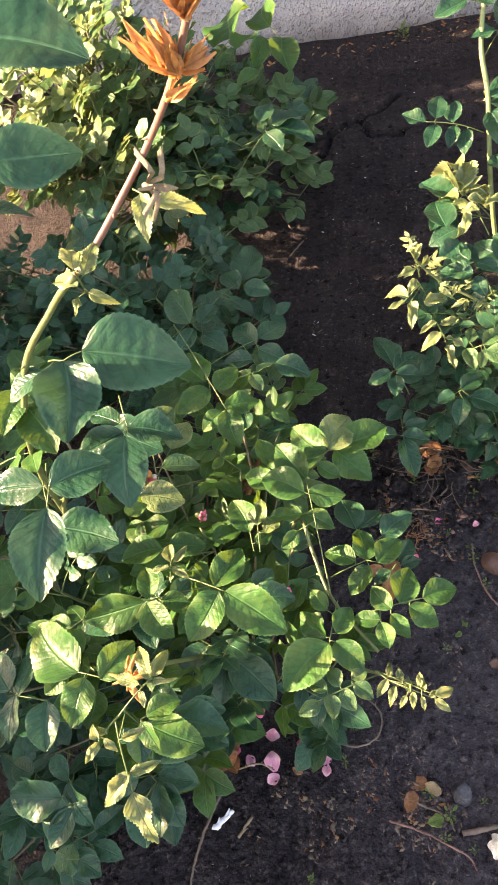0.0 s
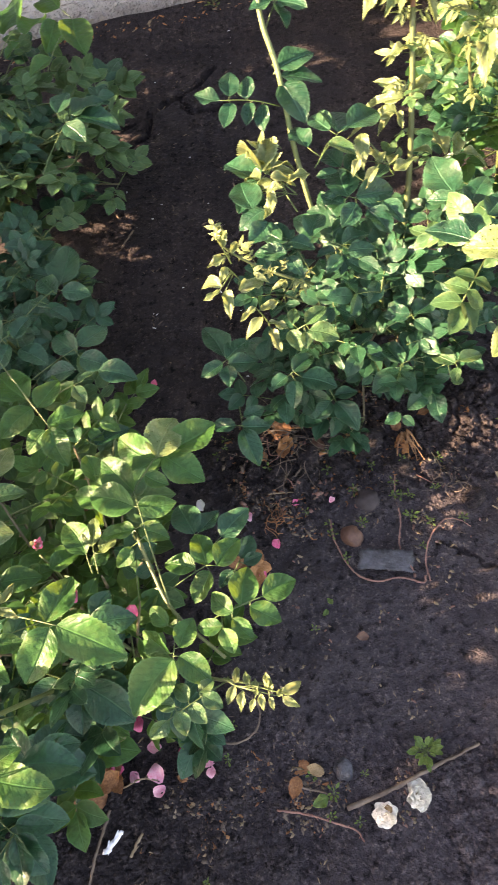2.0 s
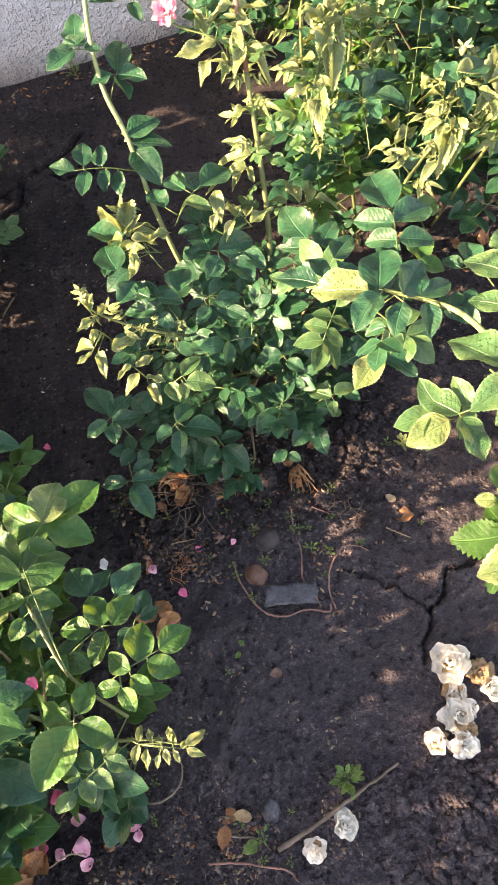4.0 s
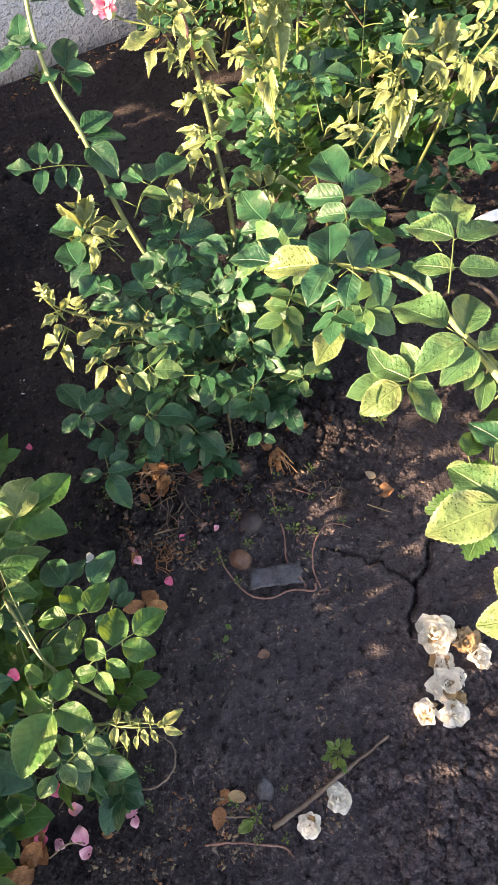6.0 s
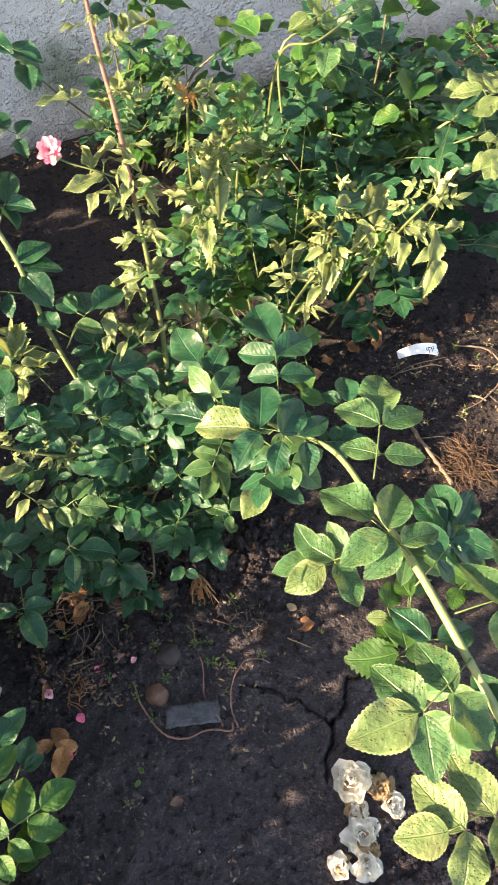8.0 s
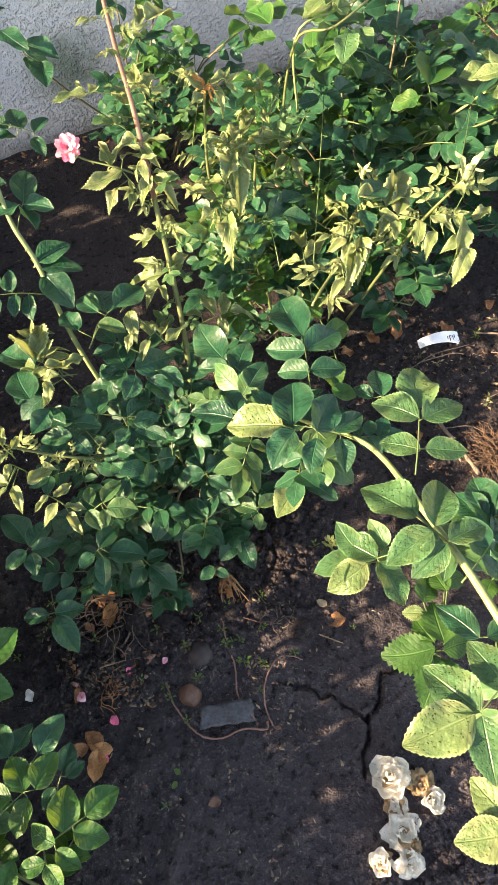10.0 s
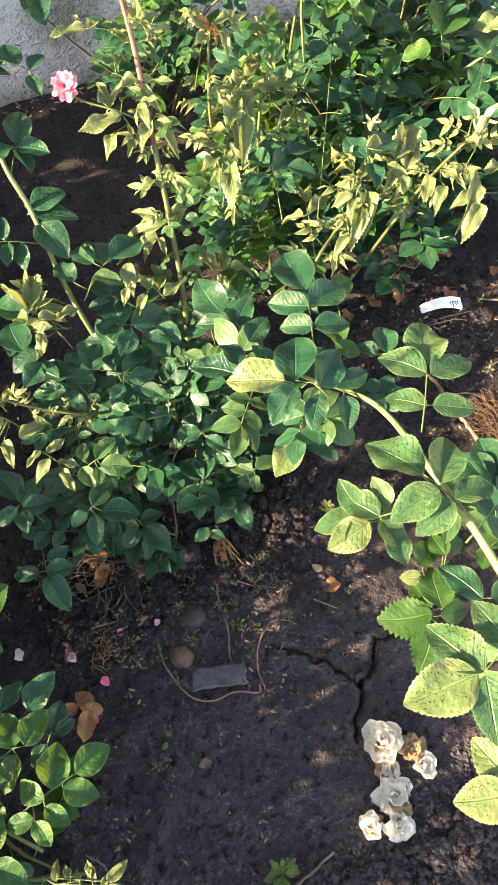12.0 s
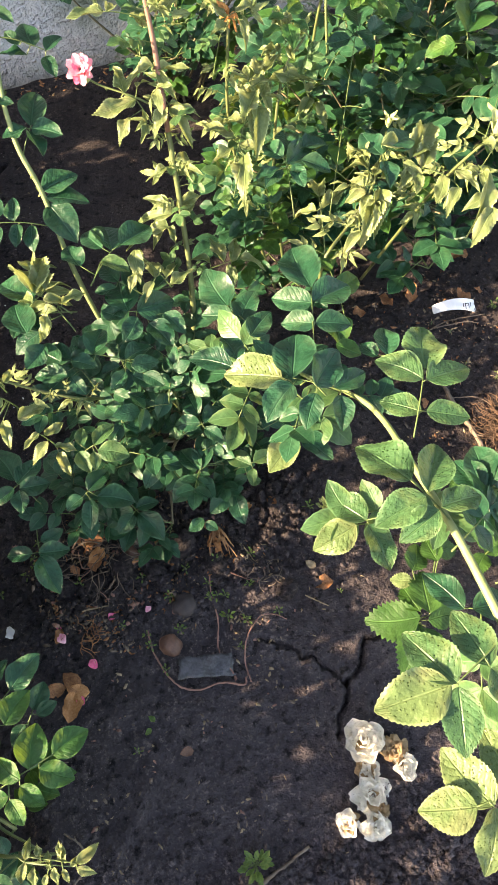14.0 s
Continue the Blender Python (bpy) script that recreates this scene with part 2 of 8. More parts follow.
M_TWIGGREEN = plain("green shoot", (0.056, 0.08, 0.028), (0.096, 0.12, 0.04), 0.6, 50)
M_CANE = plain("green cane", (0.06, 0.084, 0.0272), (0.104, 0.12, 0.044), 0.5, 50)
M_PALECANE = plain("pale cane", (0.12, 0.17, 0.058), (0.20, 0.235, 0.10), 0.5, 50)
M_RED = plain("red-brown cane", (0.105, 0.045, 0.035), (0.19, 0.10, 0.07), 0.5, 40)
M_WOOD = plain("old cane", (0.072, 0.06, 0.032), (0.128, 0.112, 0.064), 0.8, 40)


# ---- helpers for things ----
def smooth(me):
    me.polygons.foreach_set("use_smooth", [True] * len(me.polygons))


def mesh_from(name, verts, faces, mats, uvs=None, mat_ids=None):
    me = bpy.data.meshes.new(name)
    me.from_pydata(verts, [], faces)
    for m in mats:
        me.materials.append(m)
    if uvs is not None:
        layer = me.uv_layers.new(name="UVMap")
        idx = np.empty(len(me.loops), dtype=np.int32)
        me.loops.foreach_get("vertex_index", idx)
        layer.data.foreach_set("uv", np.asarray(uvs, dtype=np.float32)[idx].ravel())
    if mat_ids is not None:
        me.polygons.foreach_set("material_index", mat_ids)
    smooth(me)
    me.update()
    return me


def thing(name, base, label, category, group="", kind=""):
    e = new(name)
    e.location = base
    e.empty_display_size = 0.05
    return tagged(e, label, category, group, kind)


def child(name, me, top, m=None, label=""):
    """A part under a top-level Empty, placed by its pose in the world."""
    ob = new(name, me)
    ob.parent = top
    ob.matrix_parent_inverse = Matrix.Translation(top.location).inverted()
    if m is not None:
        ob.matrix_basis = m
    if label:
        tagged(ob, label)
    return ob


def curve_points(pts, per=6):
    """A smooth line through the given points."""
    p = [Vector(q) for q in pts]
    p = [p[0] * 2 - p[1], *p, p[-1] * 2 - p[-2]]
    out = []
    for i in range(1, len(p) - 2):
        a, b, c, d = p[i - 1:i + 3]
        for j in range(per):
            t = j / per
            out.append(0.5 * (2 * b + (c - a) * t + (2 * a - 5 * b + 4 * c - d) * t * t + (3 * b - a - 3 * c + d) * t ** 3))
    out.append(p[-2])
    return out


def tube_data(line, r0, r1, sides=7, wob=0.0, rng=random, verts=None, faces=None):
    verts, faces = ([], []) if verts is None else (verts, faces)
    n0 = len(verts)
    side = Vector((0.31, 0.77, 0.55))
    last = len(line) - 1
    for i, p in enumerate(line):
        d = (line[min(i + 1, last)] - line[max(i - 1, 0)]).normalized()
        a = d.cross(side)
        a = a.normalized() if a.length > 1e-4 else d.orthogonal().normalized()
        b = d.cross(a)
        r = (r0 + (r1 - r0) * i / last) * (1 + rng.uniform(-wob, wob))
        for j in range(sides):
            w = 2 * math.pi * j / sides
            verts.append(p + a * (r * math.cos(w)) + b * (r * math.sin(w)))
    for i in range(last):
        for j in range(sides):
            q, s = n0 + i * sides, (j + 1) % sides
            faces.append((q + j, q + s, q + sides + s, q + sides + j))
    faces.append(tuple(n0 + j for j in range(sides))[::-1])
    faces.append(tuple(n0 + last * sides + j for j in range(sides)))
    return verts, faces


def cane_mesh(name, pts, r0, r1, mat, rng, thorns=8):
    line = curve_points(pts)
    v, f = tube_data(line, r0, r1, 8, 0.05, rng)
    for _ in range(thorns):
        i = rng.randrange(1, len(line) - 1)
        d = (line[i + 1] - line[i]).normalized()
        out = d.orthogonal().normalized()
        out.rotate(Matrix.Rotation(rng.uniform(0, 6.28), 3, d))
        r = r0 + (r1 - r0) * i / len(line)
        root, side = line[i] + out * r * 0.7, d.cross(out)
        tip = root + out * (r * 0.5 + 0.0045) - d * 0.002
        k = len(v)
        v += [root + d * 0.004, root + side * 0.0016, root - d * 0.003, root - side * 0.0016, tip]
        f += [(k, k + 1, k + 4), (k + 1, k + 2, k + 4), (k + 2, k + 3, k + 4), (k + 3, k, k + 4)]
    return mesh_from(name, v, f, [mat])


# ---- leaves ----
def blade(width, fold, curl, serr, wave, rng, rows=32, round_base=0.66, round_tip=0.90, cols=(-1.0, -0.68, -0.32, 0.0, 0.32, 0.68, 1.0)):
    """A leaflet of length 1 along +y with a folded midrib, quilted veins and a toothed margin: vertices, faces and its own coordinates."""
    v, uv, f = [], [], []
    top = round_base / (round_base + round_tip)
    peak = 1 / (top ** round_base * (1 - top) ** round_tip)
    bend = rng.uniform(-0.06, 0.06)
    ph = rng.uniform(0, 6)
    uneven = rng.uniform(0.65, 1.35)
    twist = rng.uniform(-0.25, 0.25)
    for i in range(rows + 1):
        s = i / rows
        w = width * 0.5 * (peak * (s + 0.004) ** round_base * (1.003 - s) ** round_tip + 0.005)
        for c in cols:
            r = abs(c)
            edge = r == 1.0
            tooth = (serr * (1 if i % 2 else -1)) * min(1.0, 6 * s, 8 * (1 - s)) if edge else 0.0
            x = c * (w + tooth) + bend * math.sin(math.pi * s)
            y = s + (serr * 0.9 if edge and i % 2 and i < rows else 0.0)
            z = fold * w * (r - 0.28 * r * r) * (uneven if c < 0 else 2 - uneven) - curl * s * s
            z += wave * math.sin(9 * s + ph + 2 * c) * r * r * w + twist * c * w * s
            z += 0.0045 * math.cos(2 * math.pi * (8 * s + 0.3 - 2.2 * r)) * 4 * r * (1 - r) * min(1.0, 5 * s, 5 * (1 - s))
            v.append(Vector((x, y, z)))
            uv.append((c, s))
    n = len(cols)
    for i in range(rows):
        for j in range(n - 1):
            a = i * n + j
            f.append((a, a + 1, a + n + 1, a + n))
    return v, f, uv


def blade_mesh(name, mat, *args, **kw):
    v, f, uv = blade(*args, **kw)
    return mesh_from(name, v, f, [mat], uv)


KINDS = {
    # kind: width, fold, curl, tooth, ripple
    "deep": (0.66, 0.56, 0.13, 0.007, 0.16),
    "green": (0.66, 0.50, 0.13, 0.008, 0.20),
    "pale": (0.66, 0.66, 0.12, 0.008, 0.18),
    "young": (0.40, 0.95, 0.50, 0.014, 0.55),
    "lime": (0.70, 0.50, 0.12, 0.008, 0.18),
}
TIPS = {"young": (0.62, 1.05)}
rng0 = random.Random(5)
BLADES = {}
for look_name, (w, fo, cu, se, wa) in KINDS.items():
    BLADES[look_name] = [blade_mesh(f"{look_name} leaflet", M_LEAF[look_name], w * rng0.uniform(0.88, 1.1), fo * rng0.uniform(0.4, 1.3),
                                    cu * rng0.uniform(-0.3, 2.0), se, wa * rng0.uniform(0.4, 1.5), rng0, 32, *TIPS.get(look_name, ())) for _ in range(12)]


def leaf_plan(count, length, rng, droop=0.12, wild=0.14):
    """Line of the stalk and the poses of the leaflets of one compound leaf, along +y, length overall."""
    pairs = (count - 1) // 2
    tip_len = length * (0.37 if pairs > 1 else 0.48)
    stalk = length - tip_len
    line = [Vector((0, 0, 0))]
    sway = rng.uniform(-0.1, 0.1)
    for i in range(1, 6):
        s = i / 5
        line.append(Vector((sway * stalk * s * s, stalk * s, -droop * stalk * s * s + 0.05 * stalk * math.sin(3 * s))))
    poses = []

    def put(at, ang, size, lift):
        m = Matrix.Translation(at) @ Matrix.Rotation(ang, 4, "Z") @ Matrix.Rotation(lift, 4, "X") @ Matrix.Rotation(rng.uniform(-wild, wild) * 2.2, 4, "Y")
        poses.append(m @ Matrix.Diagonal((size, size, size, 1)))

    put(line[-1], rng.uniform(-wild, wild), tip_len, rng.uniform(-0.35, 0.1))
    for p in range(pairs):
        s = 0.93 - 0.60 * p / max(1, pairs - 0.15) if pairs > 1 else 0.86
        at = line[0].lerp(line[-1], s)
        at.z = -droop * stalk * s * s + 0.05 * stalk * math.sin(3 * s)
        at.x = sway * stalk * s * s
        size = tip_len * (0.92 - 0.14 * p) * rng.uniform(0.92, 1.06)
        for sgn in (-1, 1):
            put(at, sgn * (1.12 + rng.uniform(-wild, wild) + 0.12 * p), size * rng.uniform(0.95, 1.05), rng.uniform(-0.2, 0.18))
    return line, poses


def leaf_pose(base, tip, roll=0.0, up=(0, 0, 1)):
    y = (Vector(tip) - Vector(base)).normalized()
    z = Vector(up) - y * y.dot(Vector(up))
    if z.length < 0.05:
        z = Vector((0, -1, 0.3)) - y * y.dot(Vector((0, -1, 0.3)))
    z.normalize()
    x = y.cross(z)
    m = Matrix((x, y, z)).transposed().to_4x4()
    return Matrix.Translation(base) @ m @ Matrix.Rotation(radians(roll), 4, "Y")


def hero_leaf(bush, look_name, foot, *blades, lean=0.0):
    """A compound leaf of which each leaflet is placed: foot of the stalk; per leaflet its base and its tip. The first is the end leaflet."""
    rng = random.Random(int(sum(1000 * b[3] + 777 * b[4] for b in blades)))
    foot, end = Vector(foot), Vector(blades[0][:3])
    run = end - foot
    bow = Vector((0, 0, 0.06 * run.length))
    line = [foot, foot.lerp(end, 0.35) + bow, foot.lerp(end, 0.7) + bow * 0.8, end]
    line = curve_points(line, 4)
    v, f = tube_data([p - foot for p in line], 0.0012, 0.0008, 5, 0, rng)
    for b in blades[1:]:
        p = Vector(b[:3])
        q = min(line, key=lambda s: (s - p).length)
        if 0.002 < (q - p).length < 0.06:
            tube_data([q - foot, p - foot], 0.0009, 0.0007, 4, 0, rng, v, f)
    ob = child("leaf", mesh_from("leaf stalk", v, f, [M_STALK]), bush, Matrix.Translation(foot))
    for b in blades:
        p, q = Vector(b[:3]), Vector(b[3:])
        n = Vector((rng.uniform(-0.3, 0.3) + lean, rng.uniform(-0.45, 0.15), 1))
        size = (q - p).length
        m = leaf_pose(p, q, rng.uniform(-16, 16), n) @ Matrix.Diagonal((size, size, size, 1))
        leaflet = new("leaflet", rng.choice(BLADES[look_name]))
        leaflet.parent = ob
        leaflet.matrix_basis = Matrix.Translation(-foot) @ m
    return ob


def spray_mesh(look_name, i, rows, cols):
    """A whole compound leaf in one mesh, of unit length."""
    w, fo, cu, se, wa = KINDS[look_name]
    rng = random.Random(100 + i)
    line, poses = leaf_plan((5, 7, 5, 3, 7)[i % 5], 1.0, rng, rng.uniform(0, 0.25), 0.16)
    v, f = tube_data(line, 0.011, 0.006, 4, 0, rng)
    uv, ids = [(0.5, 0.5)] * len(v), [1] * len(f)
    for m in poses:
        bv, bf, buv = blade(w * rng.uniform(0.88, 1.1), fo * rng.uniform(0.1, 0.9), cu * rng.uniform(-0.3, 2.2), se * 0.8, wa * rng.uniform(0.2, 1.0), rng, rows, *TIPS.get(look_name, (0.66, 0.90)), cols)
        k = len(v)
        v += [m @ q for q in bv]
        f += [tuple(k + j for j in q) for q in bf]
        uv += buv
        ids += [0] * len(bf)
    return mesh_from(f"{look_name} leaf", v, f, [M_LEAFS[look_name], M_STALK], uv, ids)


SPRAYS = {name: [spray_mesh(name, i, 11, (-1.0, -0.5, 0.0, 0.5, 1.0)) for i in range(10)] for name in KINDS}
SPRAYS["outer"] = [spray_mesh("green", i, 6, (-1.0, 0.0, 1.0)) for i in range(10)]     # for the tall unseen bushes added at the edge of the bed for shade


# stretches of soil that the low sun reaches through gaps in the bushes: centre and half width in x and y
GAPS = ((0.40, 0.504, 0.02, 0.004), (0.45, 0.496, 0.02, 0.004), (0.50, 0.490, 0.02, 0.004), (0.545, 0.486, 0.015, 0.003), (0.645, 0.492, 0.015, 0.003),
        (0.689, 0.481, 0.03, 0.004), (0.785, 0.520, 0.03, 0.004), (0.63, 0.66, 0.04, 0.010), (0.82, 0.79, 0.07, 0.03), (0.60, 0.82, 0.02, 0.010),
        (0.40, 0.89, 0.03, 0.010), (0.84, 0.63, 0.05, 0.015))
HIGH_GAPS = ((0.82, 0.295, 0.05, 0.025),)     # over the fallen blooms, between the outer bushes


def in_gap(base, tip):
    """Whether a leaf here would shade one of the sunlit stretches."""
    ln = (tip - base).length
    for s, side in ((0.0, 0.006), (0.35, 0.12 * ln), (0.6, 0.14 * ln), (0.95, 0.008)):
        p = base.lerp(tip, s)
        k = p.z / SUN_FROM.z
        x, y = p.x - SUN_FROM.x * k, p.y - SUN_FROM.y * k
        if any(abs(x - a) < c + 0.02 and abs(y - b) < d + side for a, b, c, d in (GAPS + HIGH_GAPS if base.x < -0.6 else GAPS)):
            return True
    return False


def filler_leaf(bush, base, tip, look_name, rng, roll=0.0, up=(-0.3, -0.05, 1)):
    base, tip = Vector(base), Vector(tip)
    length = (tip - base).length
    if base.x < 0.4 and in_gap(base, tip):
        return None
    return child("leaf", rng.choice(SPRAYS[look_name]), bush, leaf_pose(base, tip, roll, up) @ Matrix.Diagonal((length, length, length, 1)))


def cane(bush, pts, r0=0.005, r1=0.003, mat=None, seed=0, thorns=8, label=""):
    return child("cane", cane_mesh("cane", pts, r0, r1, mat or M_CANE, random.Random(seed), thorns), bush, None, label)


def crown(bush, centre, rx, ry, low, high, canes, looks, size, seed, gap=0.046, start=0.5, up=(-0.3, -0.05, 1)):
    """Canes that rise from the foot of a bush and spread, each with leaves at its joints."""
    rng = random.Random(seed)
    foot = bush.location
    for c in range(canes):
        a = 2.39996 * c + rng.uniform(-0.4, 0.4)
        r = math.sqrt((c + 0.5) / canes) * rng.uniform(0.85, 1.08)
        tip = Vector((centre[0] + rx * r * math.cos(a), centre[1] + ry * r * math.sin(a), 0))
        tip.z = high - (high - low) * r * r + rng.uniform(-0.06, 0.05)
        b = Vector((foot.x + rng.uniform(-0.05, 0.05), foot.y + rng.uniform(-0.05, 0.05), -0.01))
        mid = b.lerp(tip, 0.5) + Vector((rng.uniform(-0.03, 0.03), rng.uniform(-0.03, 0.03), 0.10 * (tip - b).length))
        line = curve_points([b, mid, tip], 12)
        cane(bush, [b, mid, tip], rng.uniform(0.0035, 0.005), 0.0018, rng.choice((M_WOOD, M_WOOD, M_TWIGGREEN)), seed + c, 6)
        total = sum((line[i + 1] - line[i]).length for i in range(len(line) - 1))
        at, turn, run = start * total + rng.uniform(0, gap), rng.uniform(0, 6.28), 0.0
        for i in range(len(line) - 1):
            step = (line[i + 1] - line[i]).length
            while run <= at < run + step:
                p = line[i].lerp(line[i + 1], (at - run) / step)
                d = (line[i + 1] - line[i]).normalized()
                turn += 2.4 + rng.uniform(-0.5, 0.5)
                out = Vector((math.cos(turn), math.sin(turn), rng.uniform(-0.10, 0.35))) + d * 0.3
                out.normalize()
                ln = size * rng.uniform(0.72, 1.15)
                filler_leaf(bush, p, p + out * ln, rng.choice(looks), rng, rng.uniform(-13, 13), up)
                at += gap * rng.uniform(0.7, 1.3)
            run += step
        out = (line[-1] - line[-2]).normalized() + Vector((0, 0, 0.2))
        for _ in range(2):
            side = Vector((rng.uniform(-1, 1), rng.uniform(-1, 1), 0.1))
            filler_leaf(bush, tip, tip + (out.normalized() * 0.5 + side.normalized()).normalized() * size * rng.uniform(0.7, 1.0), rng.choice(looks), rng, rng.uniform(-12, 12), up)


def dress(bush, pts, looks, size, gap, seed, start=0.0, rise=(0.0, 0.6)):
    """Leaves along a cane that is already there."""
    rng = random.Random(seed)
    line = curve_points(pts, 12)
    turn, left = rng.uniform(0, 6), gap
    total = sum((b - a).length for a, b in zip(line, line[1:]))
    run = 0.0
    for a, b in zip(line, line[1:]):
        step = (b - a).length
        run += step
        left -= step
        if left > 0 or run < start * total:
            continue
        left = gap * rng.uniform(0.7, 1.3)
        turn += 2.4 + rng.uniform(-0.6, 0.6)
        out = Vector((math.cos(turn), math.sin(turn), rng.uniform(*rise))).normalized()
        filler_leaf(bush, b, b + out * size * rng.uniform(0.7, 1.2), rng.choice(looks), rng, rng.uniform(-40, 40))


# ---- ground ----
CRACKS = [
    [(0.600, 0.590), (0.639, 0.567), (0.689, 0.514), (0.715, 0.470), (0.732, 0.446)],
    [(0.732, 0.446), (0.775, 0.462), (0.800, 0.505), (0.840, 0.500), (0.878, 0.504), (0.95, 0.53)],
    [(0.732, 0.446), (0.722, 0.415), (0.690, 0.395), (0.680, 0.366)],
    [(0.092, 1.980), (0.156, 1.945), (0.252, 1.973), (0.341, 2.023), (0.400, 2.04), (0.465, 2.101)],
    [(0.252, 1.973), (0.23, 1.90), (0.156, 1.870), (0.10, 1.82)],
    [(0.341, 2.023), (0.36, 1.95), (0.45, 1.93)],
]
CRACK_WIDTH = {(0.600, 0.590): 0.0028, (0.732, 0.446): 0.0038}


def spread(parts):
    """Grid lines: finer where asked."""
    out = []
    for a, b, step in parts:
        n = max(1, round((b - a) / step))
        out += [a + (b - a) * i / n for i in range(n)]
    return np.array(out + [parts[-1][1]])


def segment_distance(px, py, a, b):
    (ax, ay), (bx, by) = a, b
    dx, dy = bx - ax, by - ay
    t = np.clip(((px - ax) * dx + (py - ay) * dy) / (dx * dx + dy * dy), 0, 1)
    return np.hypot(px - ax - t * dx, py - ay - t * dy)


def fade(a, b, t):
    t = min(1.0, max(0.0, (t - a) / (b - a)))
    return t * t * (3 - 2 * t)


def clods(v, x, y):
    """Broken crumbly soil: lumps parted by crevices."""
    k = fade(0.38, 0.60, x + 0.06 * noise.noise(v * 6)) * fade(0.26, 0.14, y + 0.05 * noise.noise(v * 7)) if y < 0.3 else 0.8 * fade(0.68, 0.78, y) * fade(1.0, 0.9, y) * fade(0.15, 0.25, x) * fade(0.9, 0.8, x)
    if k <= 0.0:
        return 0.0
    w = v + 0.012 * noise.noise_vector(v * 25)
    h = 0.0
    for scale, amp in ((26, 0.026), (62, 0.008)):
        d = noise.voronoi(w * scale)[0]
        h += amp * min(1.0, 4.5 * (d[1] - d[0])) * (0.4 + 0.6 * max(0.0, 0.5 + noise.noise(v * scale * 0.5)))
    return k * (h - 0.014)


def ground_height(x, y):
    """Relief of the soil in metres, without cracks."""
    v = Vector((x, y, 0))
    near = math.exp(-((x - 0.7) ** 2 + (y - 1.0) ** 2) / 9)
    h = 0.010 * noise.noise(v * 2.3) + 0.006 * noise.noise(v * 7) + 0.0035 * noise.noise(v * 21)
    h += (0.0026 * noise.noise(v * 30) + 0.0018 * noise.noise(v * 62)) * (1.0 if -0.4 < x < 1.05 and y < 1.05 else 0.0) + clods(v, x, y)
    if -0.4 < x < 1.05 and y < 1.05:
        h += 0.011 * max(0.0, noise.noise(v * 13 + Vector((9, 1, 0)))) + 0.009 * max(0.0, noise.noise(v * 27 + Vector((2, 7, 0))) - 0.1) + 0.004 * max(0.0, noise.noise(v * 58)) - 0.012 * max(0.0, noise.noise(v * 17 + Vector((5, 5, 3))) - 0.25)
    return h * near


RELIEF = {}


def soil_level(x, y):
    """Height of the finished ground under arrays of places."""
    xs, ys, z = RELIEF["x"], RELIEF["y"], RELIEF["z"]
    i = np.clip(np.searchsorted(xs, x) - 1, 0, len(xs) - 2)
    j = np.clip(np.searchsorted(ys, y) - 1, 0, len(ys) - 2)
    u, v = (x - xs[i]) / (xs[i + 1] - xs[i]), (y - ys[j]) / (ys[j + 1] - ys[j])
    return (z[j, i] * (1 - u) + z[j, i + 1] * u) * (1 - v) + (z[j + 1, i] * (1 - u) + z[j + 1, i + 1] * u) * v


def build_ground():
    xs = spread([(-60, -8, 13), (-8, -1.5, 0.6), (-1.5, -0.40, 0.02), (-0.40, 0.04, 0.007), (0.04, 0.42, 0.005), (0.42, 1.0, 0.004), (1.0, 2.8, 0.016), (2.8, 9, 0.6), (9, 60, 13)])
    ys = spread([(-60, -8, 13), (-8, -0.4, 0.5), (-0.4, -0.1, 0.02), (-0.1, 0.28, 0.004), (0.28, 1.0, 0.005), (1.0, 1.8, 0.014), (1.8, 2.12, 0.005), (2.12, 2.45, 0.014), (2.45, 9, 0.8), (9, 60, 13)])
    gx, gy = np.meshgrid(xs, ys)
    px, py = gx.ravel(), gy.ravel()
    z = np.array([ground_height(a, b) if -1.45 < a < 2.75 and -0.37 < b < 2.44 else 0.0 for a, b in zip(px, py)])
    wob = np.array([noise.noise(Vector((a * 60, b * 60, 3))) if 0.05 < a < 1.0 and 0.2 < b < 2.2 else 0.0 for a, b in zip(px, py)])
    for line in CRACKS:
        far = line[0][1] > 1.5
        d = np.min([segment_distance(px + wob * 0.012, py + wob * 0.010, a, b) for a, b in zip(line, line[1:])], axis=0)
        wide = 0.0075 if far else CRACK_WIDTH[line[0]]
        z -= (0.032 if far else 6 * wide) * np.exp(-(d / wide) ** 2)
        z += 0.003 * np.exp(-((d - 0.014) / 0.010) ** 2)
    nx, ny = len(xs), len(ys)
    RELIEF.update(x=xs, y=ys, z=z.reshape(ny, nx))
    verts = np.stack([px, py, z], 1)
    i, j = np.meshgrid(np.arange(nx - 1), np.arange(ny - 1))
    a = (j * nx + i).ravel()
    faces = np.stack([a, a + 1, a + nx + 1, a + nx], 1)
    me = bpy.data.meshes.new("ground")
    me.from_pydata(verts.tolist(), [], faces.tolist())
    me.materials.append(M_SOIL)
    smooth(me)
    tagged(new("ground", me), "bare dark garden soil, cracked and damp, strewn with litter", "soil", kind="structure")


build_ground()

# ---- wall of the house behind the bed ----
WALL_Y = 2.43


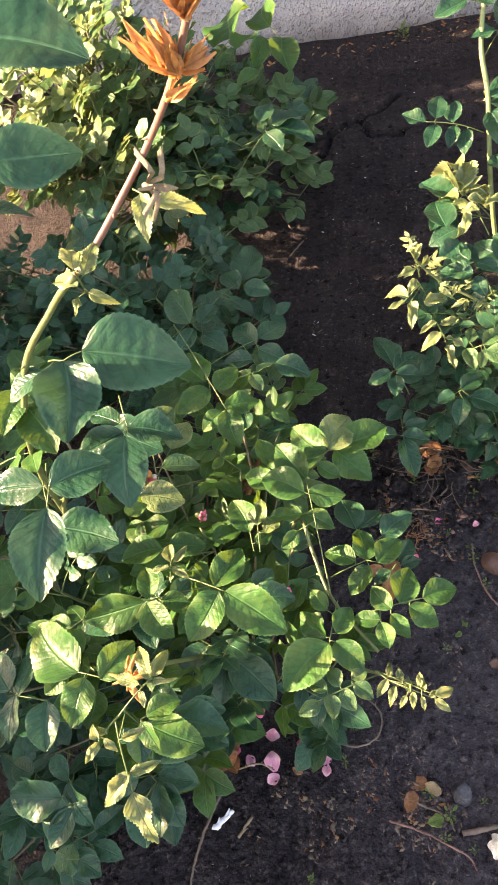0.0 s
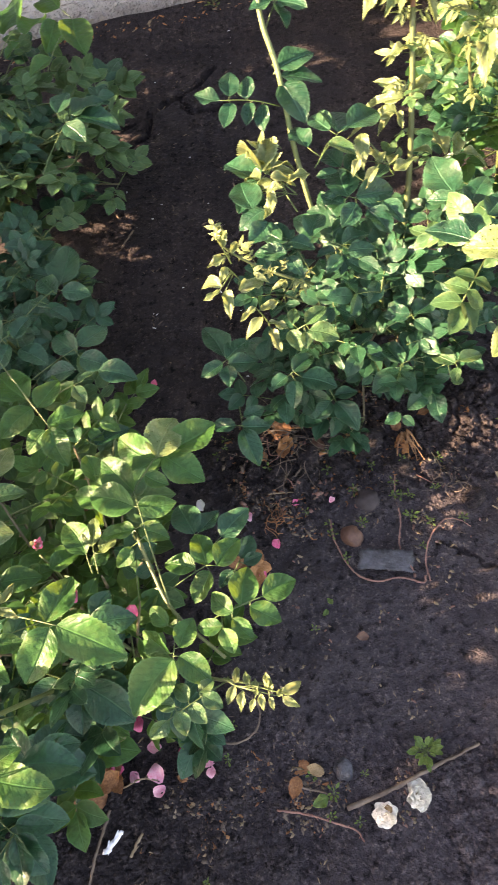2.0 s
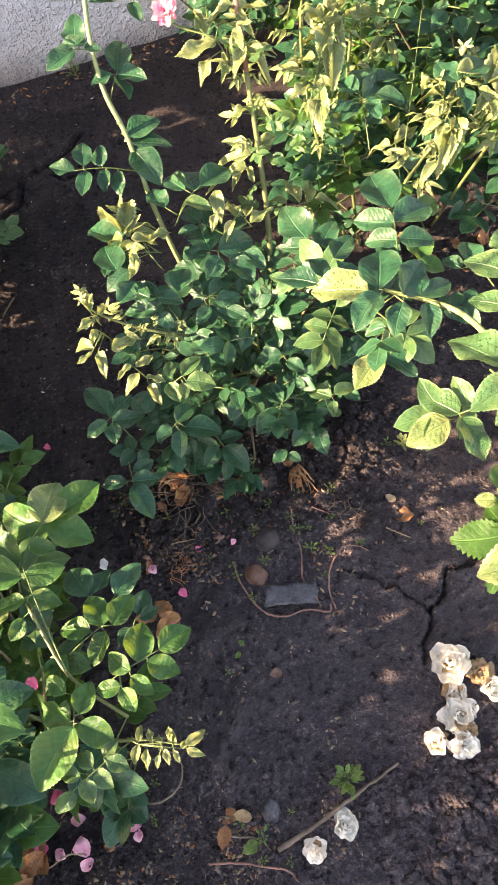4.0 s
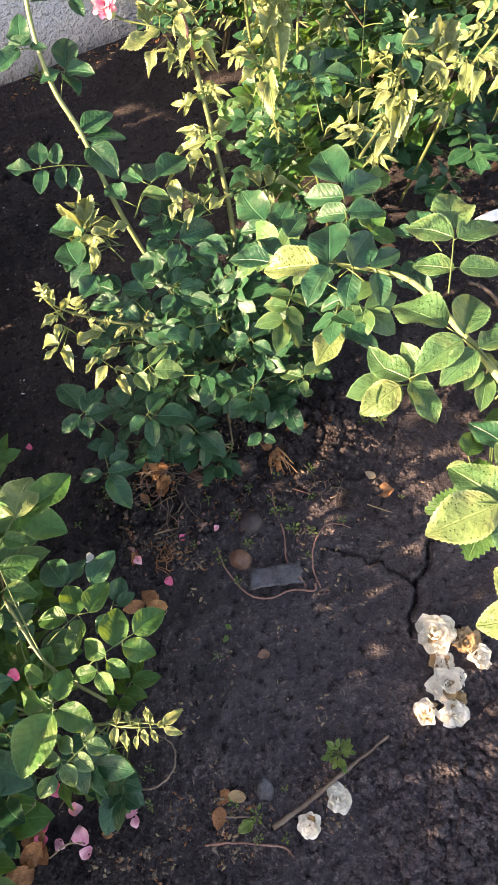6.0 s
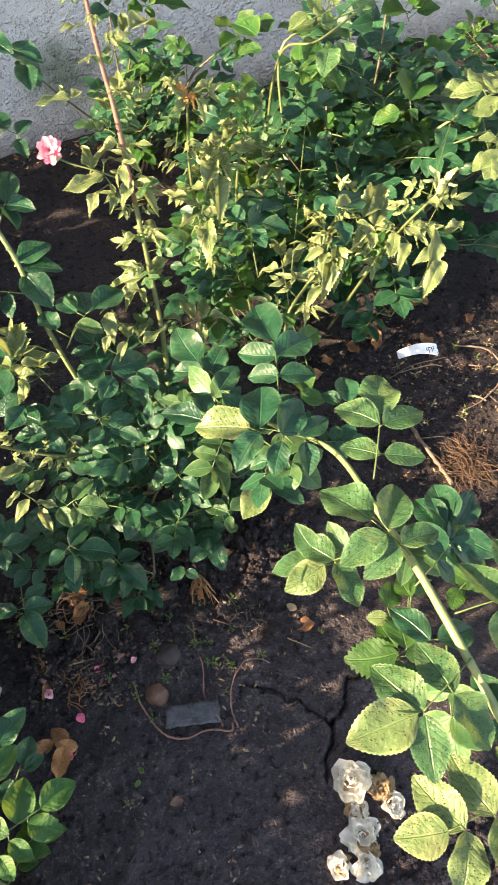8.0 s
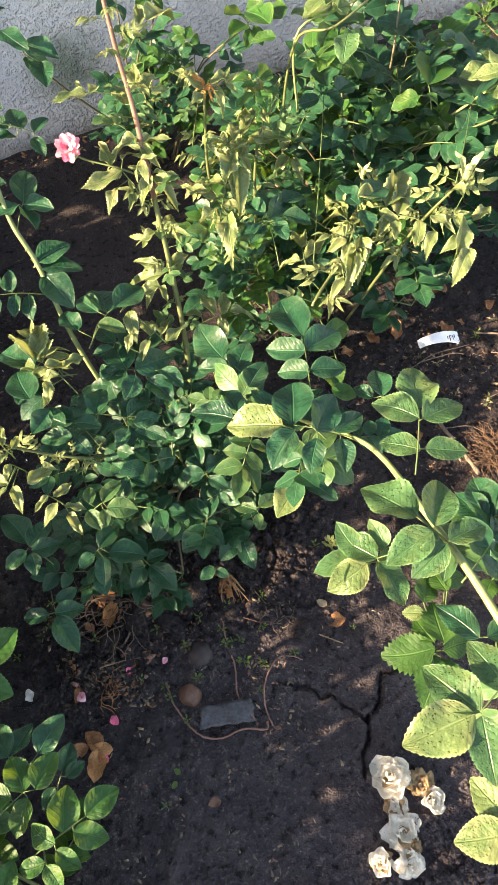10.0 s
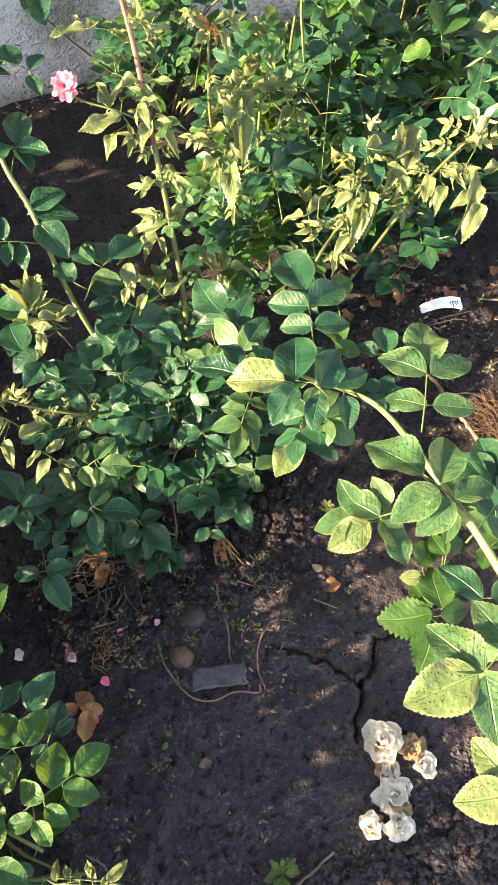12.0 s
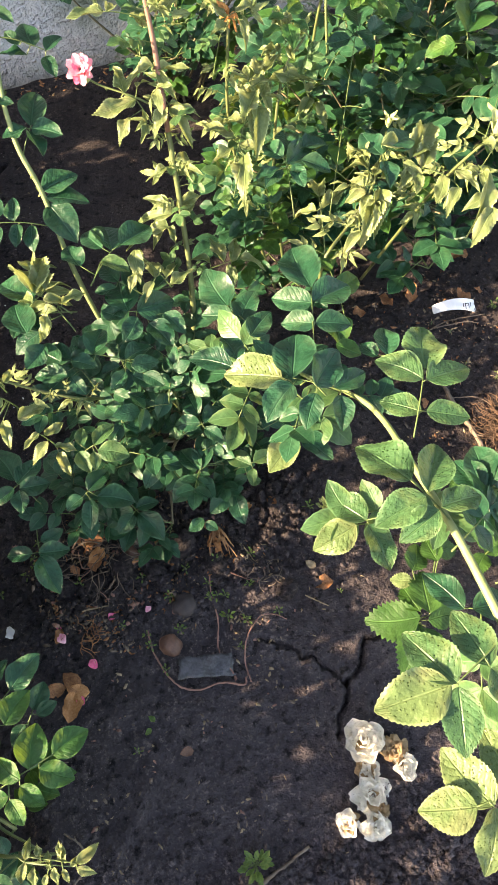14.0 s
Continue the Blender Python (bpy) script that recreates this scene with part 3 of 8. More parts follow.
def build_wall():
    v, f = [], []
    xs, zs = np.linspace(-6, 8, 281), [-0.3, 0.0] + [0.04 * i for i in range(1, 30)] + [1.4, 2.0, 3.2]
    for z in zs:
        for x in xs:
            n = 0.006 * noise.noise(Vector((x * 3, z * 3, 0))) + 0.003 * noise.noise(Vector((x * 13, z * 13, 5)))
            v.append((x, WALL_Y + n - (0.012 if z < 0.03 else 0.0), z))
    n = len(xs)
    for j in range(len(zs) - 1):
        for i in range(n - 1):
            a = j * n + i
            f.append((a, a + 1, a + n + 1, a + n))
    k = len(v)
    for x in (-6, 8):
        for z in (-0.3, 3.2):
            v.append((x, WALL_Y + 0.3, z))
    f.append((k + 1, k, k + 2, k + 3))
    top = (len(zs) - 1) * n
    f.append((top, top + n - 1, k + 3, k + 1))
    f.append((0, top, k + 1, k))
    f.append((n - 1, k + 2, k + 3, top + n - 1))
    me = mesh_from("wall", [Vector(q) for q in v], f, [M_WALL])
    tagged(new("wall_north", me), "weathered grey rough-plastered house wall behind the bed", "wall", kind="structure")


build_wall()

# ---- rose bushes: canes and the mass of leaves ----
BED = "rose bushes in the bed"
bush_front = thing("rose_bush", (-0.05, 0.55, 0), "low rose bush with broad mid-green leaves over fallen pink petals", "rose bush", BED)
crown(bush_front, (-0.14, 0.54), 0.30, 0.22, 0.10, 0.33, 27, ("green", "deep", "green"), 0.165, 11, gap=0.056)
crown(bush_front, (-0.06, 0.84), 0.20, 0.14, 0.16, 0.32, 12, ("green", "pale", "green"), 0.145, 19, gap=0.054, start=0.4)
# deep leaves only: the shade at this corner is put into their colour
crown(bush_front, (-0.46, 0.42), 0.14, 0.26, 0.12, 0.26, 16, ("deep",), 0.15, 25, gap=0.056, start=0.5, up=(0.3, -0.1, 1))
cane(bush_front, [(-0.04, 0.60, 0.0), (0.04, 0.66, 0.22), (0.076, 0.632, 0.385), (0.09, 0.575, 0.392), (0.113, 0.498, 0.39), (0.17, 0.42, 0.375)], 0.0034, 0.0024, M_CANE, 31, 6)
cane(bush_front, [(-0.06, 0.52, 0.0), (-0.10, 0.45, 0.30), (-0.125, 0.39, 0.55), (-0.13, 0.37, 0.60)], 0.004, 0.0025, M_CANE, 32, 6)
cane(bush_front, [(-0.03, 0.52, 0.0), (0.05, 0.46, 0.25), (0.14, 0.40, 0.37), (0.22, 0.37, 0.385)], 0.004, 0.002, M_CANE, 33, 6)
bush_near = thing("rose_bush", (-0.34, 0.70, 0), "tall rose bush with a reddish cane ending in withered orange sepals", "rose bush", BED)
cane(bush_near, [(-0.36, 0.70, 0.0), (-0.31, 0.70, 0.50), (-0.224, 0.70, 0.76), (-0.138, 0.695, 0.885), (-0.093, 0.687, 0.937)], 0.0050, 0.0036, M_CANE, 34, 8)
cane(bush_near, [(-0.093, 0.687, 0.937), (-0.063, 0.709, 0.957), (0.000, 0.735, 1.025), (0.040, 0.722, 1.092), (0.064, 0.71, 1.145), (0.078, 0.70, 1.185), (0.086, 0.70, 1.22)], 0.0036, 0.0026, M_RED, 35, 10)
cane(bush_near, [(-0.34, 0.72, 0.0), (-0.30, 0.66, 0.40), (-0.22, 0.62, 0.62)], 0.005, 0.003, M_CANE, 36, 6)
crown(bush_near, (-0.42, 0.72), 0.20, 0.24, 0.25, 0.55, 8, ("green", "deep"), 0.15, 21)
bush_left = thing("rose_bush", (-0.22, 1.76, 0), "dense rose bush with pale sunlit leaves near the wall", "rose bush", BED)
# pale and lime leaves stand in for the washed-out sunlit side
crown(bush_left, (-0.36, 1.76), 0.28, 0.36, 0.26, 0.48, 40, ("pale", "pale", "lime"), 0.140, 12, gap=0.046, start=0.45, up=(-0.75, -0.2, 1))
crown(bush_left, (-0.04, 1.72), 0.22, 0.34, 0.14, 0.33, 24, ("pale", "pale", "deep"), 0.145, 26, gap=0.052, start=0.4, up=(0.15, -0.1, 1))
bush_low = thing("rose_bush", (-0.14, 1.20, 0), "low rose bush with small dark teal leaves in shade", "rose bush", BED)
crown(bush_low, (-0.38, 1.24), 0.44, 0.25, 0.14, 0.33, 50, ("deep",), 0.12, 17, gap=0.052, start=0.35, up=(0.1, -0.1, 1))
# mostly out of view; tall narrow crown set to shade the soil along the wall
bush_corner = thing("rose_bush", (-0.88, 2.22, 0), "leafy rose bush in the corner, crown raised to shade soil by the wall", "rose bush", BED)
crown(bush_corner, (-0.86, 2.24), 0.36, 0.15, 0.40, 0.85, 34, ("pale", "pale", "green"), 0.135, 22, start=0.4)
bush_mid = thing("rose_bush", (0.62, 1.12, 0), "rose bush with glossy dark leaves and one pink rose", "rose bush", BED)
crown(bush_mid, (0.58, 1.06), 0.28, 0.23, 0.08, 0.29, 30, ("deep",), 0.126, 13, gap=0.060)
cane(bush_mid, [(0.66, 1.13, 0.0), (0.700, 1.180, 0.16), (0.727, 1.244, 0.304), (0.739, 1.307, 0.444), (0.746, 1.368, 0.579)], 0.0062, 0.0050, M_CANE, 41, 8)
cane(bush_mid, [(0.746, 1.368, 0.579), (0.753, 1.429, 0.716), (0.752, 1.467, 0.798), (0.754, 1.501, 0.874), (0.756, 1.54, 0.97), (0.757, 1.56, 1.03)], 0.0050, 0.0032, M_RED, 42, 12)
cane(bush_mid, [(0.59, 1.17, 0.0), (0.54, 1.25, 0.22), (0.512, 1.308, 0.383), (0.503, 1.379, 0.512), (0.488, 1.424, 0.593), (0.498, 1.476, 0.688), (0.538, 1.537, 0.799), (0.579, 1.581, 0.879), (0.62, 1.62, 0.97)], 0.0054, 0.0034, M_PALECANE, 43, 14)
cane(bush_mid, [(0.58, 1.10, 0.0), (0.50, 1.08, 0.24), (0.44, 1.05, 0.34), (0.384, 1.066, 0.375), (0.335, 1.072, 0.43), (0.318, 1.080, 0.458)], 0.0036, 0.0016, M_CANE, 44, 4)
bush_back = thing("rose_bush", (1.34, 1.52, 0), "wide rose bush with dark leaves and pale new shoots", "rose bush", BED)
crown(bush_back, (1.42, 1.60), 0.46, 0.36, 0.18, 0.52, 50, ("deep", "deep", "deep", "green"), 0.175, 14, gap=0.062)
cane(bush_back, [(1.00, 1.40, 0.0), (0.93, 1.42, 0.28), (0.895, 1.45, 0.50), (0.905, 1.472, 0.69)], 0.0045, 0.0024, M_CANE, 45, 6)
cane(bush_back, [(1.02, 1.36, 0.0), (0.98, 1.40, 0.35), (1.00, 1.44, 0.56), (1.06, 1.47, 0.62)], 0.0040, 0.0022, M_CANE, 46, 6)
cane(bush_back, [(1.16, 1.34, 0.0), (1.00, 1.18, 0.20), (0.951, 1.113, 0.42), (1.017, 1.154, 0.446), (1.07, 1.176, 0.505), (1.13, 1.25, 0.552)], 0.0040, 0.0022, M_CANE, 47, 6)
cane(bush_back, [(1.22, 1.34, 0.0), (1.20, 1.22, 0.30), (1.19, 1.13, 0.52), (1.225, 1.085, 0.645)], 0.0040, 0.0022, M_CANE, 48, 6)
crown(bush_back, (0.99, 1.42), 0.17, 0.14, 0.14, 0.36, 18, ("deep", "green", "deep"), 0.13, 23, start=0.4)
cane(bush_back, [(1.20, 1.60, 0.0), (1.15, 1.60, 0.40), (1.157, 1.577, 0.649), (1.195, 1.494, 0.715), (1.321, 1.533, 0.735)], 0.0034, 0.0022, M_CANE, 49, 6)
bush_far = thing("rose_bush", (2.15, 1.75, 0), "rose bush at the far end of the bed by the wall", "rose bush", BED)
crown(bush_far, (2.20, 1.80), 0.30, 0.36, 0.2, 0.55, 26, ("deep", "green", "deep"), 0.12, 15)
bush_right = thing("rose_bush", (1.10, -0.02, 0), "rose bush with a long pale arching cane and large rain-spotted leaves", "rose bush", BED)
cane(bush_right, [(1.10, -0.02, 0.0), (1.00, 0.05, 0.30), (0.86, 0.15, 0.56), (0.788, 0.27, 0.660), (0.785, 0.345, 0.672), (0.785, 0.424, 0.685), (0.790, 0.503, 0.680), (0.793, 0.61, 0.664), (0.806, 0.684, 0.625), (0.804, 0.743, 0.590), (0.77, 0.82, 0.55), (0.74, 0.90, 0.50)], 0.0068, 0.0030, M_PALECANE, 3, 16)
# unseen bushes, added to throw shade from the low sun over the bed
for x, y, seed in ((-1.10, 0.30, 16), (-1.15, -0.50, 61), (-1.02, -0.08, 62), (-1.12, 0.82, 63)):
    bush_outer_shade = thing("rose_bush", (x, y, 0), "tall leafy rose bush added out of view to shade the bed", "rose bush", BED)
    crown(bush_outer_shade, (x, y), 0.32, 0.44, 0.40, 0.80, 34, ("outer",), 0.16, seed, gap=0.066, start=0.25)
# also out of view: added to keep the sun off the soil and path
bush_side_shade = thing("rose_bush", (-1.00, 1.22, 0), "tall leafy rose bush added out of view to shade the soil", "rose bush", BED)
crown(bush_side_shade, (-1.00, 1.19), 0.26, 0.42, 0.46, 0.78, 44, ("outer",), 0.15, 18, start=0.2)
bush_wall = thing("rose_bush", (1.02, 2.20, 0), "slender rose bush with dark leaves against the grey wall", "rose bush", BED)
for k, tip in enumerate(((1.049, 2.10, 0.506), (0.965, 2.15, 0.498), (0.984, 2.05, 0.470), (0.690, 2.05, 0.514), (1.263, 2.00, 0.455))):
    cane(bush_wall, [(1.0 + 0.02 * k, 2.20 - 0.01 * k, 0.0), (0.62 * tip[0] + 0.38, 0.3 * tip[1] + 0.7 * 2.19, 0.6 * tip[2]), tip], 0.0036, 0.0018, M_WOOD, 70 + k, 5)
crown(bush_wall, (1.08, 2.12), 0.22, 0.14, 0.16, 0.38, 13, ("deep", "deep", "green"), 0.15, 24, gap=0.06, start=0.4)
cane(bush_back, [(1.42, 1.56, 0.30), (1.50, 1.44, 0.46), (1.633, 1.399, 0.56), (1.683, 1.364, 0.60), (1.804, 1.449, 0.60)], 0.0036, 0.0020, M_PALECANE, 76, 5)
cane(bush_back, [(1.42, 1.54, 0.30), (1.45, 1.40, 0.44), (1.547, 1.324, 0.520)], 0.0034, 0.0018, M_CANE, 77, 4)
cane(bush_back, [(1.20, 1.60, 0.40), (1.171, 1.60, 0.644), (1.28, 1.61, 0.672), (1.394, 1.62, 0.683)], 0.0030, 0.0018, M_PALECANE, 78, 4)
cane(bush_back, [(1.40, 1.60, 0.20), (1.43, 1.60, 0.50), (1.479, 1.668, 0.62)], 0.0034, 0.0020, M_WOOD, 79, 4)
MAIN = [(0.739, 1.307, 0.444), (0.746, 1.368, 0.579), (0.753, 1.429, 0.716), (0.752, 1.467, 0.798), (0.754, 1.501, 0.874), (0.756, 1.54, 0.97)]
dress(bush_mid, MAIN, ("young", "pale", "young"), 0.070, 0.020, 51)
dress(bush_mid, [(0.727, 1.244, 0.304), (0.739, 1.307, 0.444), (0.746, 1.368, 0.579)], ("young", "pale"), 0.065, 0.018, 52)
dress(bush_back, [(0.93, 1.42, 0.28), (0.895, 1.45, 0.50), (0.905, 1.472, 0.69)], ("young", "pale", "young"), 0.085, 0.014, 53)
dress(bush_back, [(0.98, 1.40, 0.35), (1.00, 1.44, 0.56), (1.06, 1.47, 0.62)], ("pale", "young"), 0.085, 0.015, 54)
dress(bush_back, [(0.951, 1.113, 0.42), (1.017, 1.154, 0.446), (1.07, 1.176, 0.505), (1.13, 1.25, 0.552)], ("young",), 0.070, 0.010, 55)
dress(bush_back, [(1.20, 1.22, 0.30), (1.19, 1.13, 0.52), (1.225, 1.085, 0.645)], ("young",), 0.070, 0.011, 56, 0.3)
dress(bush_right, [(1.00, 0.05, 0.30), (0.86, 0.15, 0.56), (0.80, 0.27, 0.66)], ("pale", "green"), 0.15, 0.05, 57)
dress(bush_right, [(0.804, 0.743, 0.56), (0.77, 0.82, 0.52), (0.74, 0.90, 0.46), (0.72, 0.98, 0.42)], ("pale", "deep"), 0.15, 0.026, 58, 0.0, (-0.2, 0.25))
dress(bush_right, [(0.80, 0.35, 0.60), (0.80, 0.50, 0.62), (0.81, 0.66, 0.58)], ("pale", "deep"), 0.14, 0.06, 59, 0.0, (-0.4, 0.0))
dress(bush_mid, [(0.50, 1.08, 0.24), (0.44, 1.05, 0.34), (0.384, 1.066, 0.375), (0.335, 1.072, 0.43), (0.318, 1.080, 0.458)], ("young",), 0.05, 0.014, 60, 0.25, (0.1, 1.2))

# ---- leaves that stand out, one by one ----
hero_leaf(bush_right, "pale", (0.809, 0.624, 0.673), (0.863, 0.701, 0.689, 0.904, 0.772, 0.680), (0.853, 0.688, 0.690, 0.813, 0.740, 0.683), (0.857, 0.684, 0.691, 0.927, 0.687, 0.683), (0.834, 0.651, 0.677, 0.797, 0.692, 0.671), (0.839, 0.648, 0.680, 0.890, 0.622, 0.673))
hero_leaf(bush_right, "deep", (0.874, 0.730, 0.611), (0.880, 0.790, 0.589, 0.902, 0.844, 0.583), (0.872, 0.802, 0.573, 0.860, 0.838, 0.568))
hero_leaf(bush_right, "pale", (0.790, 0.510, 0.685), (0.764, 0.565, 0.704, 0.734, 0.640, 0.695), (0.776, 0.545, 0.705, 0.825, 0.600, 0.697), (0.770, 0.540, 0.704, 0.703, 0.534, 0.696), (0.782, 0.522, 0.703, 0.839, 0.522, 0.696), (0.777, 0.520, 0.702, 0.722, 0.508, 0.695))
hero_leaf(bush_right, "lime", (0.724, 0.565, 0.602), (0.710, 0.566, 0.608, 0.649, 0.560, 0.600))
hero_leaf(bush_right, "pale", (0.759, 0.544, 0.654), (0.722, 0.564, 0.619, 0.697, 0.617, 0.612), (0.722, 0.558, 0.619, 0.726, 0.497, 0.611))
hero_leaf(bush_right, "lime", (0.711, 0.350, 0.677), (0.696, 0.350, 0.692, 0.613, 0.358, 0.682))
hero_leaf(bush_right, "pale", (0.786, 0.374, 0.683), (0.703, 0.349, 0.692, 0.683, 0.421, 0.683), (0.702, 0.345, 0.692, 0.678, 0.282, 0.684), (0.744, 0.351, 0.691, 0.742, 0.419, 0.683), (0.743, 0.348, 0.691, 0.758, 0.284, 0.683))
hero_leaf(bush_right, "lime", (0.764, 0.234, 0.640), (0.672, 0.239, 0.657, 0.617, 0.256, 0.650), (0.688, 0.233, 0.657, 0.668, 0.300, 0.648), (0.688, 0.231, 0.657, 0.654, 0.178, 0.649), (0.724, 0.230, 0.656, 0.718, 0.300, 0.648), (0.724, 0.227, 0.656, 0.708, 0.169, 0.649))
hero_leaf(bush_right, "pale", (0.788, 0.422, 0.708), (0.875, 0.403, 0.726, 0.922, 0.405, 0.720), (0.832, 0.403, 0.733, 0.825, 0.470, 0.726), (0.833, 0.399, 0.732, 0.807, 0.346, 0.724), (0.872, 0.407, 0.728, 0.883, 0.479, 0.719), (0.879, 0.399, 0.723, 0.872, 0.353, 0.718))
hero_leaf(bush_right, "lime", (0.796, 0.289, 0.651), (0.787, 0.246, 0.663, 0.766, 0.285, 0.658), (0.837, 0.306, 0.669, 0.818, 0.344, 0.664), (0.785, 0.238, 0.663, 0.773, 0.197, 0.658), (0.744, 0.206, 0.665, 0.712, 0.182, 0.660))
hero_leaf(bush_right, "deep", (0.942, 0.541, 0.577), (0.905, 0.550, 0.586, 0.925, 0.617, 0.578), (0.895, 0.550, 0.585, 0.890, 0.612, 0.578), (0.902, 0.533, 0.595, 0.941, 0.481, 0.587), (0.886, 0.533, 0.593, 0.860, 0.489, 0.587), (0.914, 0.545, 0.589, 0.970, 0.581, 0.582))
hero_leaf(bush_right, "deep", (0.796, 0.417, 0.605), (0.780, 0.421, 0.614, 0.758, 0.480, 0.607), (0.788, 0.416, 0.618, 0.844, 0.411, 0.611))
hero_leaf(bush_right, "deep", (0.856, 0.315, 0.523), (0.840, 0.312, 0.537, 0.840, 0.372, 0.530), (0.838, 0.297, 0.536, 0.799, 0.303, 0.531), (0.851, 0.290, 0.536, 0.817, 0.255, 0.530))
# deep look on the leaves near the cane's end tones down the sun there
hero_leaf(bush_right, "deep", (0.776, 0.824, 0.583), (0.841, 0.968, 0.560, 0.854, 1.074, 0.548), (0.828, 0.935, 0.565, 0.775, 0.977, 0.557), (0.830, 0.937, 0.565, 0.904, 0.953, 0.556), (0.808, 0.887, 0.580, 0.764, 0.916, 0.573), (0.809, 0.888, 0.580, 0.864, 0.871, 0.573))
hero_leaf(bush_right, "lime", (0.732, 0.805, 0.583), (0.722, 0.818, 0.581, 0.650, 0.869, 0.570))
hero_leaf(bush_right, "deep", (0.804, 0.742, 0.590), (0.732, 0.805, 0.593, 0.773, 0.882, 0.583), (0.725, 0.790, 0.602, 0.669, 0.759, 0.594), (0.752, 0.772, 0.609, 0.809, 0.819, 0.600), (0.751, 0.767, 0.597, 0.716, 0.723, 0.590), (0.779, 0.765, 0.598, 0.836, 0.778, 0.591), (0.781, 0.751, 0.597, 0.764, 0.703, 0.590))
hero_leaf(bush_right, "lime", (0.758, 0.799, 0.430), (0.737, 0.779, 0.452, 0.675, 0.742, 0.443))
hero_leaf(bush_right, "deep", (0.764, 0.800, 0.494), (0.751, 0.785, 0.446, 0.781, 0.727, 0.437), (0.729, 0.794, 0.466, 0.718, 0.847, 0.460))
hero_leaf(bush_right, "deep", (0.739, 0.890, 0.528), (0.745, 1.090, 0.415, 0.741, 1.189, 0.404), (0.739, 1.052, 0.436, 0.690, 1.082, 0.429), (0.742, 1.021, 0.460, 0.791, 1.072, 0.453), (0.725, 0.938, 0.527, 0.774, 0.973, 0.520), (0.665, 0.872, 0.566, 0.613, 0.918, 0.558), (0.677, 0.882, 0.565, 0.680, 0.938, 0.559))
hero_leaf(bush_right, "green", (0.877, 0.905, 0.530), (0.903, 1.013, 0.522, 0.894, 1.061, 0.516), (0.892, 0.972, 0.525, 0.949, 0.990, 0.518), (0.857, 0.929, 0.531, 0.856, 0.868, 0.523), (0.835, 0.860, 0.548, 0.868, 0.833, 0.543))
hero_leaf(bush_front, "green", (0.112, 0.495, 0.395), (0.092, 0.685, 0.422, 0.048, 0.757, 0.412), (0.087, 0.663, 0.418, 0.021, 0.700, 0.409), (0.093, 0.662, 0.419, 0.151, 0.654, 0.412), (0.081, 0.631, 0.408, 0.026, 0.635, 0.401), (0.086, 0.631, 0.408, 0.129, 0.607, 0.402), (0.071, 0.605, 0.406, 0.044, 0.581, 0.402))
hero_leaf(bush_front, "lime", (0.113, 0.710, 0.417), (0.133, 0.741, 0.403, 0.177, 0.810, 0.393))
hero_leaf(bush_front, "green", (0.084, 0.684, 0.405), (0.128, 0.740, 0.398, 0.073, 0.799, 0.389), (0.143, 0.746, 0.391, 0.197, 0.692, 0.382), (0.153, 0.758, 0.382, 0.234, 0.788, 0.372), (0.113, 0.707, 0.422, 0.146, 0.683, 0.417))
hero_leaf(bush_front, "green", (0.041, 0.713, 0.378), (0.029, 0.733, 0.389, 0.018, 0.785, 0.383), (0.040, 0.718, 0.392, 0.019, 0.744, 0.388), (0.043, 0.697, 0.394, -0.012, 0.721, 0.387))
hero_leaf(bush_front, "green", (0.113, 0.539, 0.367), (0.171, 0.558, 0.375, 0.168, 0.617, 0.368), (0.154, 0.557, 0.377, 0.107, 0.581, 0.371), (0.174, 0.548, 0.374, 0.139, 0.510, 0.367), (0.187, 0.554, 0.372, 0.229, 0.590, 0.366))
hero_leaf(bush_front, "deep", (0.189, 0.577, 0.338), (0.162, 0.616, 0.360, 0.144, 0.679, 0.352), (0.168, 0.616, 0.360, 0.205, 0.651, 0.354), (0.201, 0.602, 0.354, 0.253, 0.638, 0.347))
hero_leaf(bush_front, "deep", (0.198, 0.537, 0.325), (0.222, 0.565, 0.339, 0.247, 0.599, 0.334), (0.225, 0.556, 0.339, 0.257, 0.564, 0.335), (0.206, 0.550, 0.340, 0.180, 0.529, 0.336))
hero_leaf(bush_front, "green", (0.157, 0.473, 0.390), (0.243, 0.487, 0.395, 0.296, 0.500, 0.388), (0.222, 0.477, 0.397, 0.261, 0.447, 0.391), (0.210, 0.481, 0.398, 0.233, 0.537, 0.391), (0.194, 0.466, 0.400, 0.217, 0.432, 0.395), (0.177, 0.459, 0.403, 0.141, 0.468, 0.398), (0.178, 0.455, 0.403, 0.185, 0.419, 0.398), (0.196, 0.474, 0.400, 0.171, 0.512, 0.394))
hero_leaf(bush_front, "green", (0.120, 0.494, 0.394), (0.101, 0.431, 0.404, 0.032, 0.373, 0.393), (0.098, 0.440, 0.405, 0.057, 0.480, 0.398), (0.110, 0.434, 0.403, 0.144, 0.388, 0.396), (0.113, 0.445, 0.405, 0.140, 0.482, 0.399), (0.103, 0.478, 0.409, 0.082, 0.512, 0.405))
hero_leaf(bush_front, "pale", (0.165, 0.388, 0.381), (0.079, 0.356, 0.401, 0.050, 0.337, 0.397), (0.092, 0.369, 0.400, 0.065, 0.381, 0.396), (0.092, 0.364, 0.400, 0.098, 0.331, 0.395), (0.110, 0.373, 0.398, 0.095, 0.400, 0.394), (0.113, 0.370, 0.397, 0.128, 0.340, 0.393), (0.130, 0.377, 0.396, 0.154, 0.354, 0.392), (0.127, 0.381, 0.397, 0.150, 0.395, 0.394))
